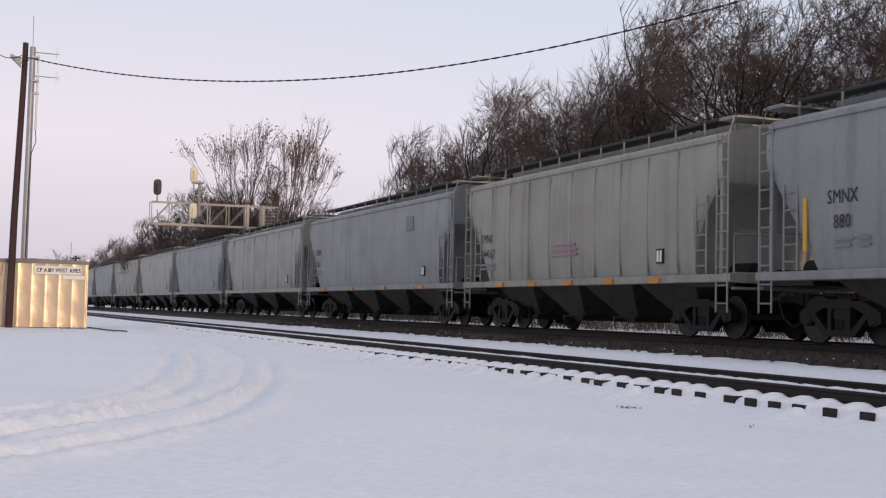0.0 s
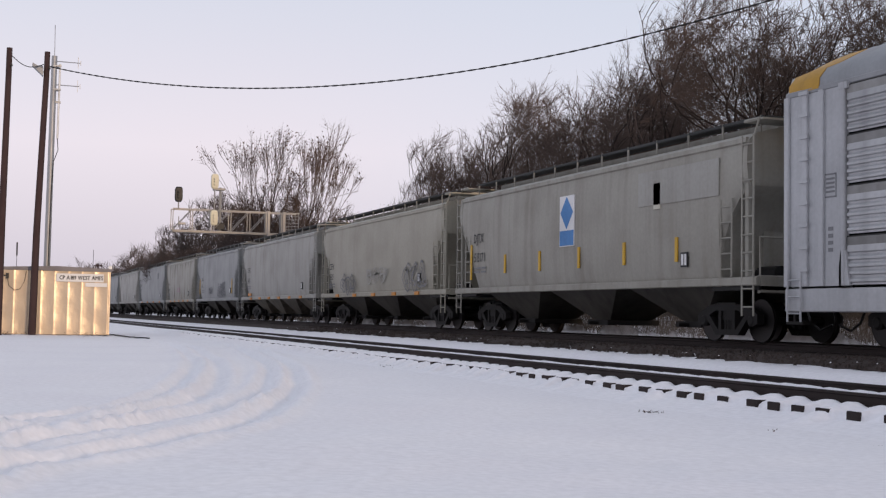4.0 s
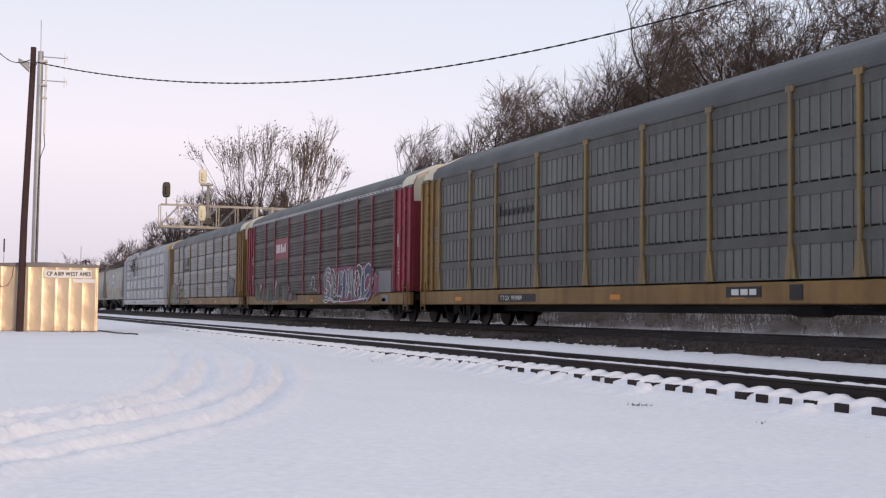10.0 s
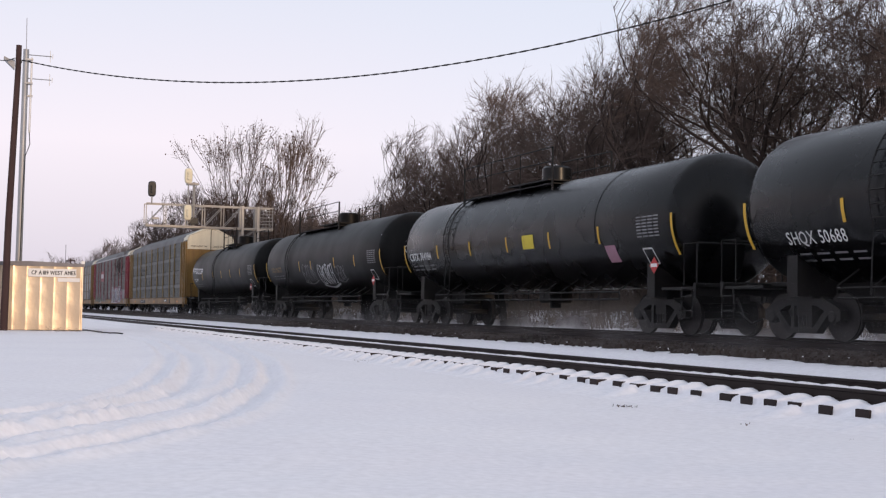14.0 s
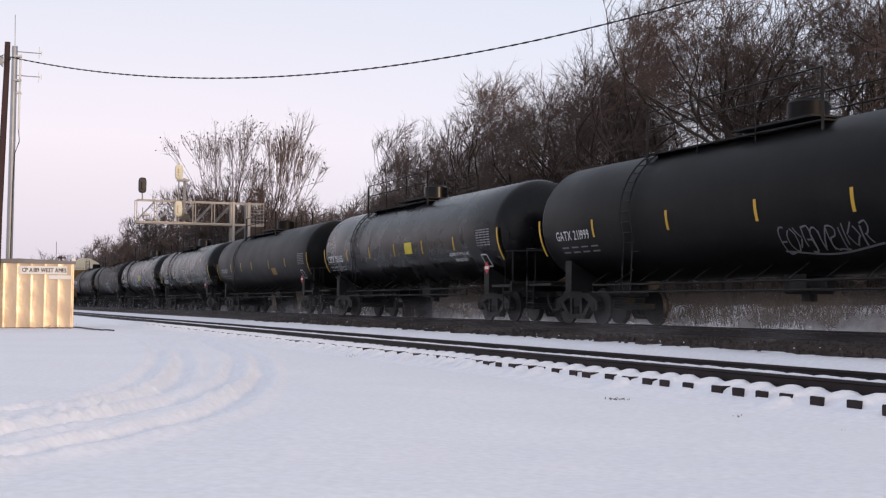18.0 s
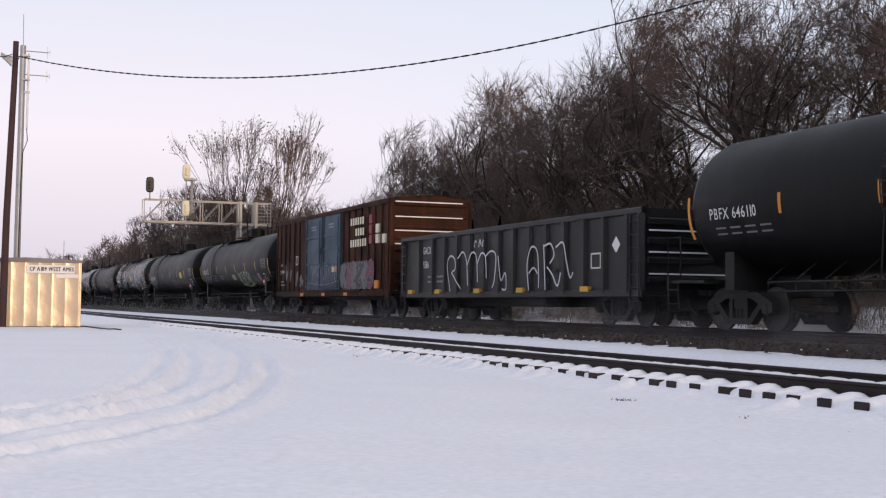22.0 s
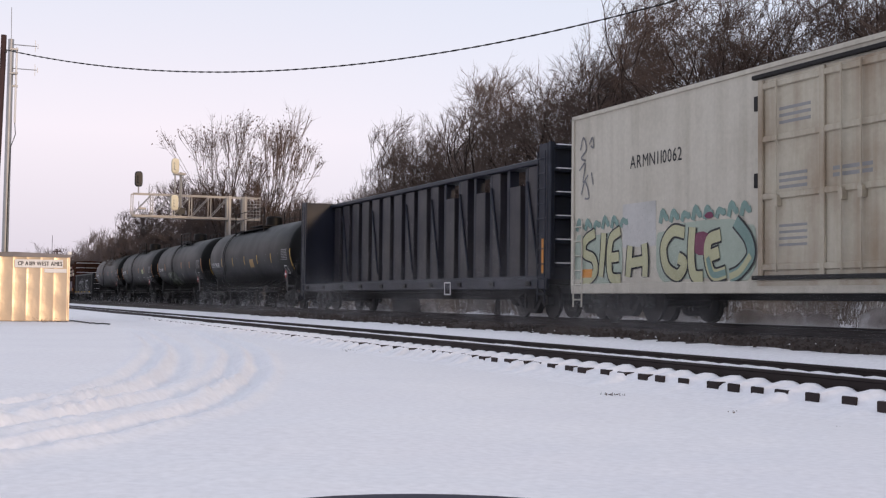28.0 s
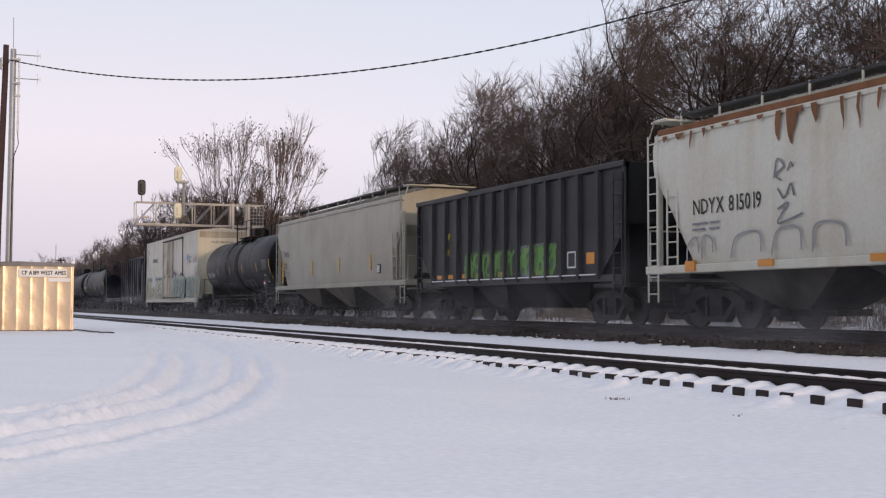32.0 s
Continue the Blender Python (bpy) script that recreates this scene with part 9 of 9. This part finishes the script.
# ---- snow whirled up round the wheels ----
def powder_snow(name, strength, rise):
    """Fine airborne snow: wisps that thin out upwards and towards both ends of their drift."""
    m = bpy.data.materials.new(name)
    m.use_nodes = True
    n, l = m.node_tree.nodes, m.node_tree.links
    n.clear()
    out, mix, clear, white = n.new("ShaderNodeOutputMaterial"), n.new("ShaderNodeMixShader"), n.new("ShaderNodeBsdfTransparent"), n.new("ShaderNodeBsdfDiffuse")
    white.inputs["Color"].default_value = (0.86, 0.85, 0.88, 1)
    tc, sep = n.new("ShaderNodeTexCoord"), n.new("ShaderNodeSeparateXYZ")
    l.new(tc.outputs["Object"], sep.inputs[0])

    def ramp(sock, stops, mode="EASE"):
        r = n.new("ShaderNodeMapRange")
        r.interpolation_type = "SMOOTHSTEP"
        r.inputs["From Min"].default_value, r.inputs["From Max"].default_value, r.inputs["To Min"].default_value, r.inputs["To Max"].default_value = stops
        l.new(sock, r.inputs["Value"])
        return r.outputs[0]

    def times(p, q):
        k = n.new("ShaderNodeMath")
        k.operation = "MULTIPLY"
        l.new(p, k.inputs[0])
        l.new(q, k.inputs[1])
        return k.outputs[0]
    mp, big, oi = n.new("ShaderNodeMapping"), n.new("ShaderNodeTexNoise"), n.new("ShaderNodeObjectInfo")
    mp.inputs["Scale"].default_value = (0.55, 0.55, 0.85)
    l.new(tc.outputs["Object"], mp.inputs[0])
    l.new(oi.outputs["Location"], mp.inputs["Location"])
    big.noise_dimensions = "3D"
    big.inputs["Scale"].default_value, big.inputs["Detail"].default_value, big.inputs["Roughness"].default_value = 0.8, 6, 0.6
    shift = n.new("ShaderNodeVectorMath")
    shift.operation = "ADD"
    spread = n.new("ShaderNodeVectorMath")
    spread.operation = "SCALE"
    spread.inputs[0].default_value = (37.0, 11.0, 5.0)
    l.new(oi.outputs["Random"], spread.inputs["Scale"])
    l.new(mp.outputs[0], shift.inputs[0])
    l.new(spread.outputs[0], shift.inputs[1])
    l.new(shift.outputs[0], big.inputs["Vector"])
    m.node_tree.links.remove(mp.inputs["Location"].links[0])
    wisps = ramp(big.outputs["Fac"], (0.34, 0.72, 0.12, 1.0))
    up = ramp(sep.outputs["Z"], (-0.35, rise, 1.0, 0.0))
    ab = n.new("ShaderNodeMath")
    ab.operation = "ABSOLUTE"
    l.new(sep.outputs["X"], ab.inputs[0])
    ends = ramp(ab.outputs[0], (2.5, 7.9, 1.0, 0.0))
    aside = n.new("ShaderNodeMath")
    aside.operation = "ABSOLUTE"
    l.new(sep.outputs["Y"], aside.inputs[0])
    sides = ramp(aside.outputs[0], (2.4, 3.3, 1.0, 0.0))
    a = times(times(wisps, times(up, up)), times(ends, sides))
    k = n.new("ShaderNodeMath")
    k.operation = "MULTIPLY"
    k.inputs[1].default_value = strength
    l.new(a, k.inputs[0])
    l.new(k.outputs[0], mix.inputs[0])
    l.new(clear.outputs[0], mix.inputs[1])
    l.new(white.outputs[0], mix.inputs[2])
    l.new(mix.outputs[0], out.inputs[0])
    return m


def wisp_mesh(seed, mat, sides, across=()):
    """Billowing veils of snow: along both sides of the wheels, and across the track behind each truck."""
    rnd = random.Random(seed)
    v, f = [], []

    def veil(n, m, at):
        o = len(v)
        p1, p2 = rnd.uniform(0, 6), rnd.uniform(0, 6)
        for i in range(n + 1):
            for j in range(m + 1):
                v.append(at(i / n, -0.35 + 4.3 * j / m, p1, p2))
        f.extend((o + i * (m + 1) + j, o + (i + 1) * (m + 1) + j, o + (i + 1) * (m + 1) + j + 1, o + i * (m + 1) + j + 1) for i in range(n) for j in range(m))
    for y in sides:
        veil(40, 12, lambda u, z, p, q: (16 * u - 8, y + 0.22 * math.sin(11 * u + p + z * 0.5) + 0.12 * math.sin(z * 1.9 + q + 5 * u) - 0.05 * z, z))
    for x in across:
        veil(16, 12, lambda u, z, p, q: (x + 0.5 * math.sin(5 * u + p + z * 0.6) + 0.25 * math.sin(z * 1.7 + q), 6.2 * u - 3.1, z))
    me = bpy.data.meshes.new("blown_snow")
    me.from_pydata(v, [], f)
    me.polygons.foreach_set("use_smooth", [True] * len(f))
    me.materials.append(mat)
    return me


DRIFTS = []
thin = [wisp_mesh(k, powder_snow("airborne_snow_thin", 0.05, 1.5), (-2.25,), (-2.65, 2.65)) for k in range(2)]
thick = [wisp_mesh(k + 5, powder_snow("airborne_snow_thick", 0.09, 3.2), (-2.25,), (-2.65, 2.65)) for k in range(2)]
wake = [wisp_mesh(k + 9, powder_snow("airborne_snow_behind", 0.9, 1.35), (1.9, 2.5)) for k in range(2)]
for k in range(52):
    x = 2 + 10.6 * k
    if x > 150:
        ob = new("blown_snow", (thin if x < 415 else thick)[k % 2])
        tagged(ob, "loose powder snow whirled up round the rolling wheels", "snow", kind="stuff")
        DRIFTS.append((ob, x))
    ob = new("blown_snow", wake[k % 2])
    tagged(ob, "loose powder snow drifting behind the wheels", "snow", kind="stuff")
    DRIFTS.append((ob, x))


# ---- the train's run ----
def motions():
    for car, middle in TRAIN + DRIFTS:
        walk(car, [(t, pose(middle - travelled(t), TRACK_Y, RAIL_Z)) for t in range(0, 33, 1)])

    # the wheels roll without slip; axles at the same place in their trucks share one set of keys
    first = {}
    for axle, dx in AXLES:
        if dx not in first:
            walk(axle, [(k / 30, pose(dx, 0, 0.457, 0, -math.degrees(travelled(k / 30) / 0.457) % 360, 0)) for k in range(961)])
            first[dx] = axle.animation_data
        else:
            axle.rotation_mode = "QUATERNION"
            keys = axle.animation_data_create()
            keys.action = first[dx].action
            keys.action_slot = first[dx].action_slot


motions()
